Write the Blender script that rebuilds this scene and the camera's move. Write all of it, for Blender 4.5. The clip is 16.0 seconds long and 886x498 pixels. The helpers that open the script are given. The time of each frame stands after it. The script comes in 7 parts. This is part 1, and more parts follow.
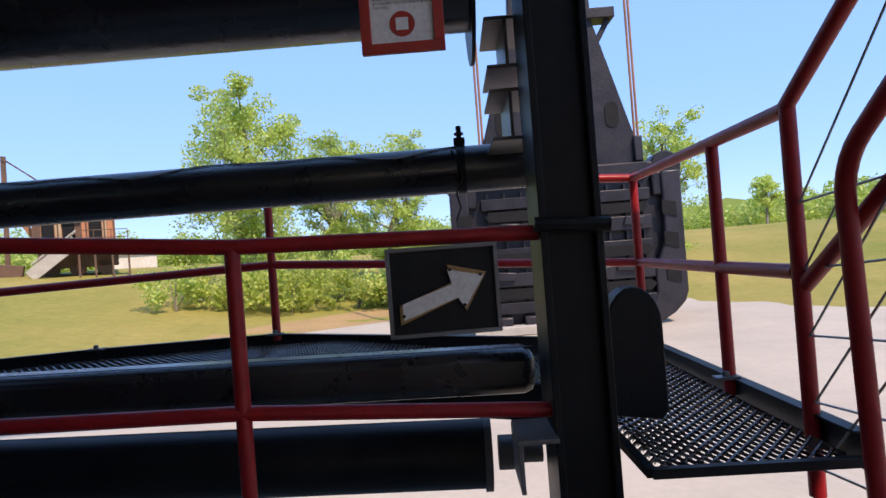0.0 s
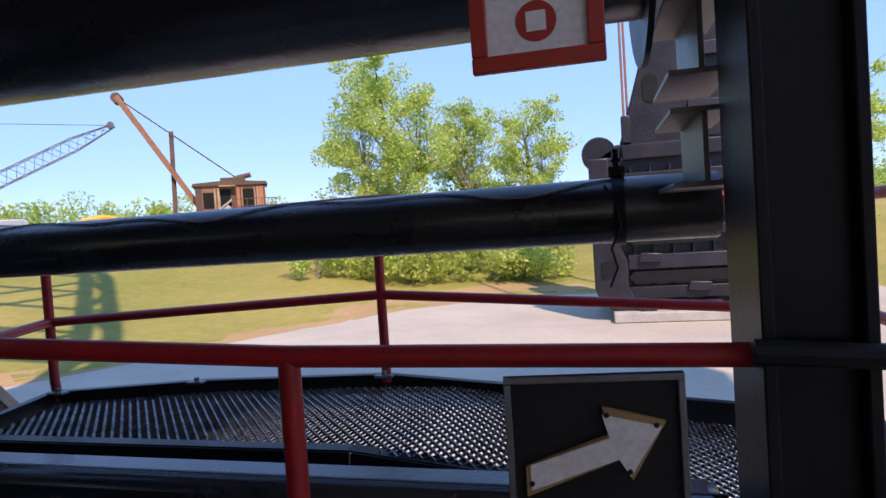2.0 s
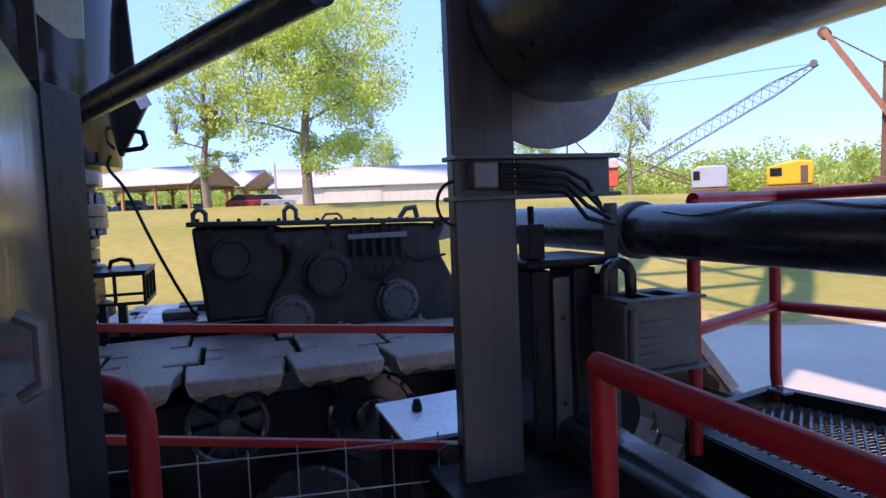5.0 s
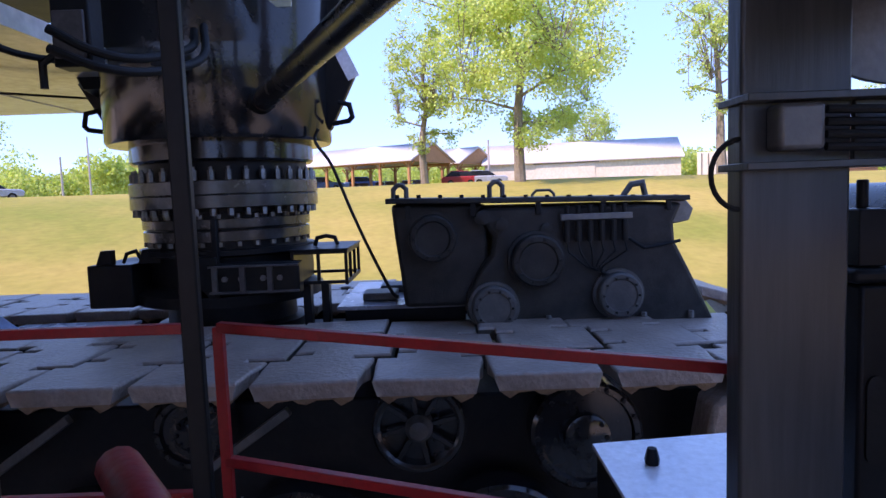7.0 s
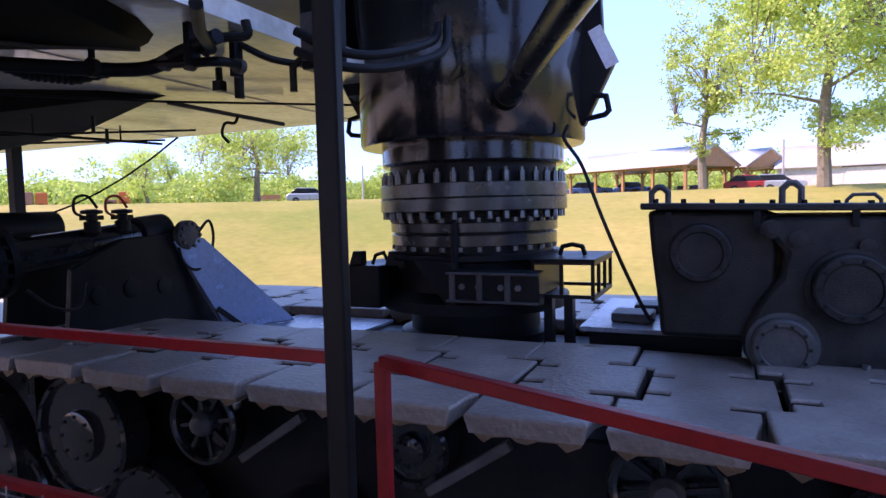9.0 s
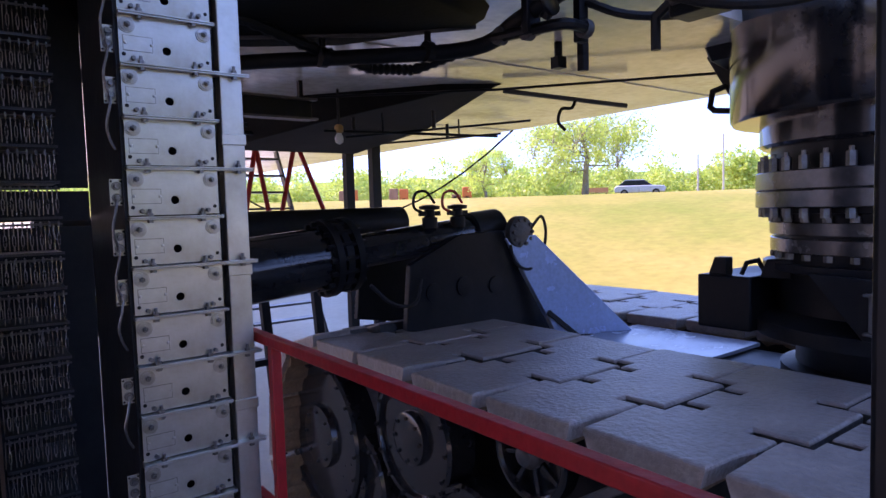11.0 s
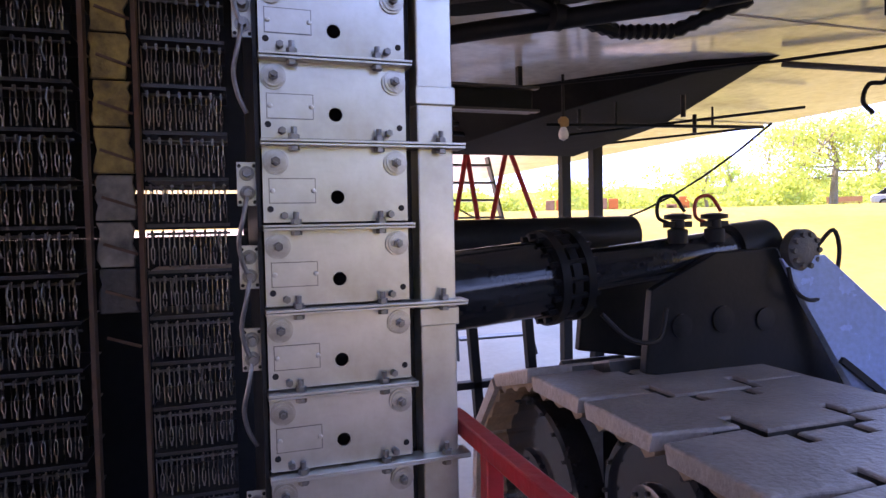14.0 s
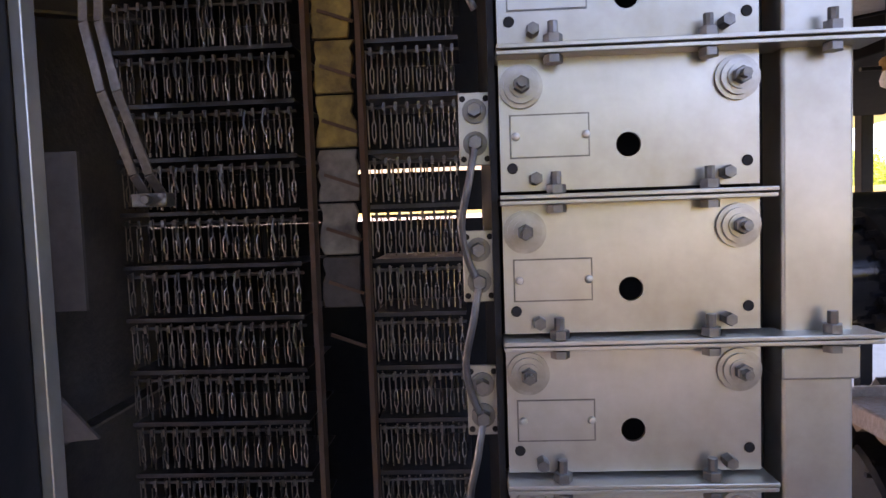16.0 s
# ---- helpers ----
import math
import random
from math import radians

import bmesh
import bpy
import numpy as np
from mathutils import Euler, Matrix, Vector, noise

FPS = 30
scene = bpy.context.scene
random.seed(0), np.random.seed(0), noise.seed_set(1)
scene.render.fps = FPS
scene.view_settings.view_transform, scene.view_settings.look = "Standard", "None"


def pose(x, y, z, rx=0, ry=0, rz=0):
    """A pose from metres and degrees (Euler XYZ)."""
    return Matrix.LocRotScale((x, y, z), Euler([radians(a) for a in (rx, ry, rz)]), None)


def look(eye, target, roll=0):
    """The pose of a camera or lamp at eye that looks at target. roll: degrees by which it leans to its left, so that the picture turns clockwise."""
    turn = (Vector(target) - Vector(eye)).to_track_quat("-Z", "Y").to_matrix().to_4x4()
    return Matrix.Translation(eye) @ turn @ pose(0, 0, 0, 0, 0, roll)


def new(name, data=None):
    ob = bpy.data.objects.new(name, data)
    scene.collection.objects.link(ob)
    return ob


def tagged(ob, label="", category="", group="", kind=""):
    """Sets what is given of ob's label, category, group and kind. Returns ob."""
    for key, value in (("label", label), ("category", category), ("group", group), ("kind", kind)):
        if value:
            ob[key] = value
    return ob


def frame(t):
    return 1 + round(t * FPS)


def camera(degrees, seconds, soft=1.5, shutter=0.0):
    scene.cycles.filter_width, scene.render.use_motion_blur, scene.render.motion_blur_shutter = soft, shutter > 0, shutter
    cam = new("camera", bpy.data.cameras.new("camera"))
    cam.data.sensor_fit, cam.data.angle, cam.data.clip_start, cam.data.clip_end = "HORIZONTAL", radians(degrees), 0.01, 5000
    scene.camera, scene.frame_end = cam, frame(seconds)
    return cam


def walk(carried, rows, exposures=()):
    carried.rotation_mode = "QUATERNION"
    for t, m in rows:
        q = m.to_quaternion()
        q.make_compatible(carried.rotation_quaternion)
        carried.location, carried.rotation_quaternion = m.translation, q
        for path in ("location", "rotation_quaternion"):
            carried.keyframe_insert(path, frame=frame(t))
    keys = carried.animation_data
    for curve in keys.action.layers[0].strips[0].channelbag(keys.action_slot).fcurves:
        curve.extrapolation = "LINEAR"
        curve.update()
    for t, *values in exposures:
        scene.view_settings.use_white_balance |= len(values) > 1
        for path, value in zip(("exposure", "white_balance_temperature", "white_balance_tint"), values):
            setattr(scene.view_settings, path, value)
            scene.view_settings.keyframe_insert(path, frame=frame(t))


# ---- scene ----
cam = camera(70.3, 16.0)
METRES, EYE, TILT, LEAN, TURN = 5.2, 3.0, 0.0, 0.0, 1.0
ROWS = [
    (0.0, 0.0, 0.0, 0.0, 0.04, 0.48, 4.37),
    (0.5, -0.0073, 0.0345, 0.026, -0.22, -0.37, 4.41),
    (1.0, -0.0031, 0.0684, 0.0377, 3.23, -0.81, 4.25),
    (1.5, 0.0039, 0.1041, 0.057, 8.52, -1.17, 4.03),
    (2.0, -0.0026, 0.1437, 0.0694, 12.27, -1.93, 3.84),
    (2.5, -0.0144, 0.1814, 0.088, 17.66, -2.83, 3.49),
    (3.0, -0.0342, 0.1998, 0.0932, 29.6, -2.7, 3.25),
    (3.5, -0.0511, 0.224, 0.0937, 42.48, -2.76, 2.72),
    (4.0, -0.0698, 0.2382, 0.092, 54.12, -3.47, 2.42),
    (4.5, -0.1004, 0.2414, 0.0924, 63.59, -3.57, 2.37),
    (5.0, -0.1415, 0.238, 0.0967, 69.69, -3.64, 2.34),
    (7.5, -0.2993, 0.2663, 0.0965, 93.97, -4.55, 1.96),
    (8.0, -0.3256, 0.269, 0.0955, 100.0, -3.56, 1.75),
    (8.5, -0.3566, 0.2761, 0.0961, 106.75, -3.2, 1.56),
    (9.0, -0.3804, 0.273, 0.0934, 112.8, -3.78, 1.43),
    (9.5, -0.4208, 0.2378, 0.0854, 120.02, -4.2, 1.35),
    (10.0, -0.4513, 0.2079, 0.0891, 129.24, -4.82, 1.51),
    (12.5, -0.5197, 0.1041, 0.1013, 151.19, -1.81, 0.94),
    (13.0, -0.535, 0.0754, 0.1004, 154.35, -1.97, 1.1),
    (13.5, -0.5409, 0.0531, 0.098, 158.23, -2.4, 1.24),
    (14.0, -0.5422, 0.022, 0.097, 160.36, -2.3, 1.11),
    (14.5, -0.5419, -0.0077, 0.0967, 164.04, -2.35, 1.12),
    (15.0, -0.5444, -0.0232, 0.096, 171.21, -2.62, 1.48),
    (15.5, -0.5495, -0.0362, 0.0958, 177.78, -2.8, 1.86),
    (16.0, -0.5478, -0.0598, 0.095, 181.7, -3.27, 1.95),
]
EXPO = [(0.0, 1.46, 8000, 23), (2.5, 1.54, 7800, 31), (4.0, 1.75, 7300, 34), (7.3, 2.02, 7500, 42), (9.0, 2.20, 7300, 46), (10.2, 2.42, 7300, 48), (12.3, 2.80, 7600, 52), (14.0, 3.34, 8600, 54), (16.0, 3.58, 10800, 46)]
walk(cam, [(t, pose(0, 0, EYE, TILT, LEAN, TURN) @ pose(METRES * x, METRES * y, METRES * z, 90 + pitch, roll, yaw)) for t, x, y, z, yaw, pitch, roll in ROWS], EXPO)

# ---- world and sun ----
TO_SUN = Vector((0.32, -0.52, 0.79)).normalized()
world = bpy.data.worlds.new("sky")
scene.world = world
world.use_nodes = True
wt = world.node_tree
sky = wt.nodes.new("ShaderNodeTexSky")
sky.sky_type = "NISHITA"
sky.sun_disc = False
sky.sun_elevation = math.asin(TO_SUN.z)
sky.sun_rotation = math.atan2(TO_SUN.x, TO_SUN.y)
sky.altitude, sky.air_density, sky.dust_density, sky.ozone_density = 1500.0, 0.8, 0.2, 2.5
haze = wt.nodes.new("ShaderNodeMix")
haze.data_type = "RGBA"
haze.inputs[0].default_value = 0.86
haze.inputs[7].default_value = (0.47, 1.27, 2.95, 1)
wt.links.new(sky.outputs[0], haze.inputs[6])
wt.links.new(haze.outputs[2], wt.nodes["Background"].inputs[0])
wt.nodes["Background"].inputs[1].default_value = 0.18
sun_data = bpy.data.lights.new("sun", "SUN")
sun_data.energy, sun_data.angle, sun_data.color = 1.75, radians(0.5), (1.0, 0.95, 0.86)
sun = new("sun", sun_data)
sun.matrix_world = look((0, 0, 0), -TO_SUN) @ pose(0, 0, 0)
sun.location = (40, 0, 60)


# ---- materials ----
def surface(name, base, other, rough=0.6, metal=0.0, scale=3.0, fine=40.0, bump=0.15, mix=0.5, rough_var=0.15, spec=0.5, per_piece=0.0, speck=0.28, stretch=1.0):
    """A painted, stained or natural surface: two colours mixed by coarse stains, fine grain, worn gloss and relief."""
    m = bpy.data.materials.new(name)
    m.use_nodes = True
    nt = m.node_tree
    N, L = nt.nodes, nt.links
    b = N["Principled BSDF"]
    tc = N.new("ShaderNodeTexCoord")
    n1 = N.new("ShaderNodeTexNoise")
    n1.inputs["Scale"].default_value, n1.inputs["Detail"].default_value, n1.inputs["Roughness"].default_value = scale, 6, 0.62
    n2 = N.new("ShaderNodeTexNoise")
    n2.inputs["Scale"].default_value, n2.inputs["Detail"].default_value = fine, 4
    streak = N.new("ShaderNodeMapping")
    streak.inputs["Scale"].default_value = (1, 1, stretch)
    L.new(tc.outputs["Object"], streak.inputs["Vector"])
    for n in (n1, n2):
        L.new(streak.outputs[0], n.inputs["Vector"])
    ramp = N.new("ShaderNodeMapRange")
    ramp.inputs[1].default_value, ramp.inputs[2].default_value = 0.5 - 0.22 * mix - 0.05, 0.5 + 0.3
    L.new(n1.outputs[0], ramp.inputs[0])
    cm = N.new("ShaderNodeMix")
    cm.data_type = "RGBA"
    cm.inputs[6].default_value, cm.inputs[7].default_value = (*base, 1), (*other, 1)
    L.new(ramp.outputs[0], cm.inputs[0])
    grain = N.new("ShaderNodeMapRange")
    grain.inputs[3].default_value, grain.inputs[4].default_value = 1 - speck, 1 + speck
    L.new(n2.outputs[0], grain.inputs[0])
    hsv = N.new("ShaderNodeHueSaturation")
    L.new(cm.outputs[2], hsv.inputs["Color"])
    if per_piece:
        oi = N.new("ShaderNodeObjectInfo")
        geo = N.new("ShaderNodeNewGeometry")
        add = N.new("ShaderNodeMath")
        add.operation = "ADD"
        L.new(oi.outputs["Random"], add.inputs[0])
        L.new(geo.outputs["Random Per Island"], add.inputs[1])
        pr = N.new("ShaderNodeMapRange")
        pr.inputs[1].default_value, pr.inputs[2].default_value = 0.0, 2.0
        pr.inputs[3].default_value, pr.inputs[4].default_value = 1 - per_piece, 1 + per_piece
        L.new(add.outputs[0], pr.inputs[0])
        mul = N.new("ShaderNodeMath")
        mul.operation = "MULTIPLY"
        L.new(pr.outputs[0], mul.inputs[0])
        L.new(grain.outputs[0], mul.inputs[1])
        L.new(mul.outputs[0], hsv.inputs["Value"])
    else:
        L.new(grain.outputs[0], hsv.inputs["Value"])
    L.new(hsv.outputs[0], b.inputs["Base Color"])
    rr = N.new("ShaderNodeMapRange")
    rr.inputs[3].default_value, rr.inputs[4].default_value = max(0.03, rough - rough_var), min(1, rough + rough_var)
    L.new(n1.outputs[0], rr.inputs[0])
    L.new(rr.outputs[0], b.inputs["Roughness"])
    b.inputs["Metallic"].default_value = metal
    b.inputs["Specular IOR Level"].default_value = spec
    if bump:
        bp = N.new("ShaderNodeBump")
        bp.inputs["Strength"].default_value, bp.inputs["Distance"].default_value = bump, 0.02
        ad = N.new("ShaderNodeMath")
        L.new(n1.outputs[0], ad.inputs[0])
        L.new(n2.outputs[0], ad.inputs[1])
        L.new(ad.outputs[0], bp.inputs["Height"])
        L.new(bp.outputs[0], b.inputs["Normal"])
    return m


BLACK = surface("black_paint", (0.006, 0.007, 0.009), (0.018, 0.018, 0.017), 0.42, 0, 2.5, 30, 0.06, spec=0.15)
BLACK_SATIN = surface("satin_black_paint", (0.010, 0.011, 0.013), (0.028, 0.027, 0.025), 0.27, 0, 2.5, 30, 0.08, spec=0.6)
BLACK_DUSTY = surface("dusty_black_paint", (0.04, 0.04, 0.042), (0.115, 0.105, 0.095), 0.55, 0, 5, 45, 0.2)
BLACK_GLOSS = surface("glossy_black_paint", (0.010, 0.011, 0.013), (0.022, 0.022, 0.022), 0.14, 0, 2, 30, 0.02, rough_var=0.08)
RED = surface("red_rail_paint", (0.34, 0.011, 0.012), (0.23, 0.009, 0.011), 0.42, 0, 8, 60, 0.08, spec=0.3)
REDORANGE = surface("red_sign_paint", (0.45, 0.035, 0.02), (0.38, 0.03, 0.02), 0.4, 0, 10, 60, 0.03)
STEEL_GREY = surface("grey_primer_steel", (0.10, 0.10, 0.10), (0.20, 0.19, 0.18), 0.42, 0.3, 4, 40, 0.1)
COLUMN = surface("worn_dark_steel", (0.030, 0.033, 0.036), (0.085, 0.085, 0.083), 0.34, 0.2, 9, 60, 0.08, stretch=0.07)
SHOE = surface("dusty_cast_steel", (0.20, 0.15, 0.125), (0.37, 0.29, 0.245), 0.44, 0.0, 3.4, 34, 0.5, per_piece=0.14)
JOINT = surface("greasy_joint_grime", (0.02, 0.018, 0.017), (0.07, 0.055, 0.04), 0.6, 0.0, 6, 30, 0.3)
# Rust brown that also holds the warm bounce light on the shoe lugs.
SHOE_RUST_BOUNCE = surface("rusty_bounce_lit_steel", (0.26, 0.155, 0.085), (0.13, 0.085, 0.055), 0.8, 0.0, 6, 40, 0.4)
SILVER = surface("galvanised_plate", (0.47, 0.465, 0.42), (0.26, 0.22, 0.15), 0.33, 0.75, 4.5, 90, 0.0, mix=0.3, rough_var=0.08, speck=0.06)
BOLT = surface("zinc_bolt", (0.20, 0.195, 0.185), (0.10, 0.095, 0.085), 0.36, 0.8, 20, 90, 0.1)
WASHER = surface("dull_zinc_washer", (0.40, 0.385, 0.35), (0.24, 0.22, 0.18), 0.34, 0.8, 20, 90, 0.0)
COIL = surface("resistor_ribbon", (0.17, 0.145, 0.125), (0.56, 0.50, 0.43), 0.28, 0.7, 14, 90, 0.1, mix=0.7)
AMBER = surface("amber_insulation", (0.10, 0.06, 0.025), (0.62, 0.43, 0.11), 0.34, 0, 11, 60, 0.2, mix=0.5)
DIPPER = surface("worn_dipper_steel", (0.008, 0.0075, 0.011), (0.026, 0.023, 0.030), 0.45, 0.2, 1.6, 14, 0.4)
DIPPER_PALE = surface("scoured_steel", (0.034, 0.031, 0.038), (0.011, 0.010, 0.013), 0.42, 0.3, 1.5, 14, 0.2)
WHITE = surface("white_siding", (0.66, 0.61, 0.54), (0.58, 0.53, 0.46), 0.6, 0, 0.6, 5, 0.03)
ROOF = surface("pale_metal_roof", (0.58, 0.55, 0.54), (0.47, 0.44, 0.43), 0.5, 0.1, 0.5, 6, 0.03)
# The blue of these three plates is sky sheen put into their colours.
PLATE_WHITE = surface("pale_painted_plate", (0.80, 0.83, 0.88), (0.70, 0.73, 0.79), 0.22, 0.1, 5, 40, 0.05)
PLATE_SLOPE = surface("sky_sheen_gloss_plate", (0.50, 0.68, 0.95), (0.44, 0.61, 0.88), 0.26, 0.15, 5, 40, 0.0, rough_var=0.06)
DECK = surface("sky_tinted_grey_deck", (0.26, 0.28, 0.33), (0.18, 0.19, 0.22), 0.25, 0.1, 5, 40, 0.05)
CEILING = surface("weathered_hull_plate", (0.82, 0.79, 0.71), (0.34, 0.29, 0.22), 0.13, 0.0, 1.1, 14, 0.08, mix=0.2, spec=0.9, rough_var=0.1)
PAPER = surface("white_paper", (0.75, 0.73, 0.70), (0.68, 0.66, 0.62), 0.5, 0, 12, 60, 0.02)
ARROW = surface("white_wood", (0.70, 0.67, 0.62), (0.55, 0.50, 0.44), 0.6, 0, 14, 70, 0.1)
WOODEDGE = surface("bare_wood", (0.36, 0.20, 0.07), (0.28, 0.15, 0.05), 0.65, 0, 14, 70, 0.1)
TIMBER = surface("pavilion_timber", (0.42, 0.20, 0.08), (0.33, 0.16, 0.07), 0.7, 0, 2, 20, 0.05)
RUST = surface("rusted_iron", (0.36, 0.17, 0.10), (0.20, 0.095, 0.06), 0.85, 0, 1.2, 12, 0.3)
RUST_DARK = surface("dark_rusted_iron", (0.10, 0.062, 0.046), (0.19, 0.10, 0.065), 0.85, 0, 1.2, 12, 0.3)
YELLOW = surface("yellow_paint", (0.80, 0.40, 0.015), (0.70, 0.33, 0.015), 0.45, 0, 1.2, 10, 0.05)
RED_HOUSE = surface("red_machine_paint", (0.66, 0.10, 0.055), (0.52, 0.08, 0.045), 0.55, 0, 1.2, 10, 0.05)
PALE_BLUE = surface("pale_grey_machine_paint", (0.36, 0.40, 0.46), (0.30, 0.33, 0.38), 0.45, 0, 1.2, 10, 0.05)
ORANGE = surface("orange_machine_paint", (0.62, 0.13, 0.02), (0.5, 0.1, 0.02), 0.5, 0, 1.2, 10, 0.05)
ORANGE_RUST = surface("orange_rusted_sheet", (0.50, 0.20, 0.10), (0.36, 0.14, 0.075), 0.8, 0, 1.5, 12, 0.1)
TAN = surface("faded_tan_sheet", (0.50, 0.36, 0.22), (0.34, 0.20, 0.12), 0.8, 0, 1.5, 12, 0.1)
WOOD_GREY = surface("weathered_timber", (0.46, 0.43, 0.39), (0.32, 0.29, 0.25), 0.8, 0, 2, 20, 0.1)
GRASS = surface("mown_grass", (0.145, 0.178, 0.028), (0.40, 0.295, 0.10), 0.9, 0, 0.11, 3.0, 0.5, mix=0.9, spec=0.1)
DIRT = surface("bare_sandy_soil", (0.42, 0.27, 0.13), (0.33, 0.22, 0.11), 0.9, 0, 0.5, 8, 0.3, spec=0.1)
CONCRETE = surface("pale_concrete", (0.50, 0.43, 0.345), (0.36, 0.315, 0.26), 0.8, 0, 0.35, 9, 0.10, spec=0.25, speck=0.1)
LEAF = surface("cottonwood_leaf", (0.54, 0.62, 0.18), (0.42, 0.53, 0.15), 0.45, 0, 0.5, 6, 0.0, per_piece=0.45)
LEAF_DARK = surface("woodland_leaf", (0.40, 0.44, 0.10), (0.52, 0.50, 0.14), 0.6, 0, 0.12, 4, 0.0, per_piece=0.45)
BARK = surface("pale_bark", (0.26, 0.22, 0.17), (0.15, 0.12, 0.09), 0.9, 0, 2, 14, 0.5)
# Real rubber, and also the shade of holes and inner ribbons as plain black.
RUBBER_AND_SHADE = surface("black_rubber_and_shade", (0.009, 0.009, 0.009), (0.016, 0.016, 0.016), 0.55, 0, 8, 60, 0.1, spec=0.2)
KEEL = surface("sooty_black_plate", (0.005, 0.005, 0.005), (0.014, 0.013, 0.012), 0.75, 0, 3, 40, 0.1, spec=0.08)
WIRE = surface("galvanised_wire", (0.30, 0.30, 0.30), (0.2, 0.2, 0.2), 0.4, 0.6, 8, 60, 0.0)
CAR_PAINT = surface("silver_car_paint", (0.42, 0.44, 0.48), (0.36, 0.38, 0.42), 0.3, 0.4, 1, 10, 0.0)
CAR_BLUE = surface("blue_car_paint", (0.05, 0.12, 0.30), (0.04, 0.10, 0.25), 0.3, 0.2, 1, 10, 0.0)
CAR_RED = surface("red_car_paint", (0.40, 0.03, 0.03), (0.3, 0.03, 0.03), 0.3, 0.2, 1, 10, 0.0)
GLASS_DARK = surface("dark_glass", (0.012, 0.014, 0.018), (0.02, 0.022, 0.026), 0.08, 0, 1, 10, 0.0)
for leafy in (LEAF, LEAF_DARK):
    leafy.node_tree.nodes["Principled BSDF"].inputs["Transmission Weight"].default_value = 0.0
    nt = leafy.node_tree
    tr = nt.nodes.new("ShaderNodeBsdfTranslucent")
    tr.inputs[0].default_value = (0.52, 0.68, 0.14, 1)
    mx = nt.nodes.new("ShaderNodeMixShader")
    mx.inputs[0].default_value = 0.45
    out = nt.nodes["Material Output"]
    nt.links.new(nt.nodes["Principled BSDF"].outputs[0], mx.inputs[1])
    nt.links.new(tr.outputs[0], mx.inputs[2])
    nt.links.new(mx.outputs[0], out.inputs[0])


# ---- mesh tools ----
def thing(name, base, label, category, group="", kind=""):
    e = new(name)
    e.location = base
    e.empty_display_size = 0.1
    return tagged(e, label, category, group, kind)


def origin_of(ob):
    p = Vector((0, 0, 0))
    while ob is not None:
        p += ob.location
        ob = ob.parent
    return p


def part(name, bm, material, parent=None, label="", bevel=0.0):
    """Link bm, in world coordinates, as one mesh under parent (or at top level)."""
    bmesh.ops.remove_doubles(bm, verts=bm.verts, dist=0.00005)
    bm.normal_update()
    for f in bm.faces:
        f.smooth = True
    for e in bm.edges:
        e.smooth = not (len(e.link_faces) == 2 and e.calc_face_angle(0) > 0.6)
    me = bpy.data.meshes.new(name)
    o = origin_of(parent)
    if o.length:
        bmesh.ops.translate(bm, verts=bm.verts, vec=-o)
    bm.to_mesh(me)
    bm.free()
    me.materials.append(material)
    ob = new(name, me)
    ob.parent = parent
    if bevel:
        mod = ob.modifiers.new("edge", "BEVEL")
        mod.width, mod.segments, mod.limit_method, mod.angle_limit = bevel, 2, "ANGLE", 0.7
    if label:
        ob["label"] = label
    return ob


def solo(name, bm, material, label, category, bevel=0.0, kind="", group=""):
    return tagged(part(name, bm, material, None, "", bevel), label, category, group, kind)


def B():
    return bmesh.new()


def box(bm, x0, x1, y0, y1, z0, z1):
    r = bmesh.ops.create_cube(bm, size=1.0)
    for v in r["verts"]:
        v.co = Vector((x0 + (v.co.x + 0.5) * (x1 - x0), y0 + (v.co.y + 0.5) * (y1 - y0), z0 + (v.co.z + 0.5) * (z1 - z0)))
    return r["verts"]


def bar(bm, a, b, w, h, up=(0, 0, 1)):
    """A square bar from a to b, w wide and h high."""
    a, b = Vector(a), Vector(b)
    d = (b - a).normalized()
    s = d.cross(Vector(up))
    s = s.normalized() if s.length > 1e-5 else Vector((1, 0, 0))
    u = s.cross(d)
    vs = [bm.verts.new(p + s * i * w / 2 + u * j * h / 2) for p in (a, b) for i, j in ((-1, -1), (1, -1), (1, 1), (-1, 1))]
    for f in ((3, 2, 1, 0), (4, 5, 6, 7), (0, 1, 5, 4), (1, 2, 6, 5), (2, 3, 7, 6), (3, 0, 4, 7)):
        bm.faces.new([vs[i] for i in f])


def smooth(pts, n=5):
    """A rounded curve through the points of a hose or cable."""
    p = [Vector(v) for v in pts]
    p = [p[0] * 2 - p[1]] + p + [p[-1] * 2 - p[-2]]
    out = []
    for a, b, c, d in zip(p, p[1:], p[2:], p[3:]):
        for k in range(n):
            t = k / n
            out.append(0.5 * (2 * b + (c - a) * t + (2 * a - 5 * b + 4 * c - d) * t * t + (3 * b - a - 3 * c + d) * t ** 3))
    return out + [p[-2]]


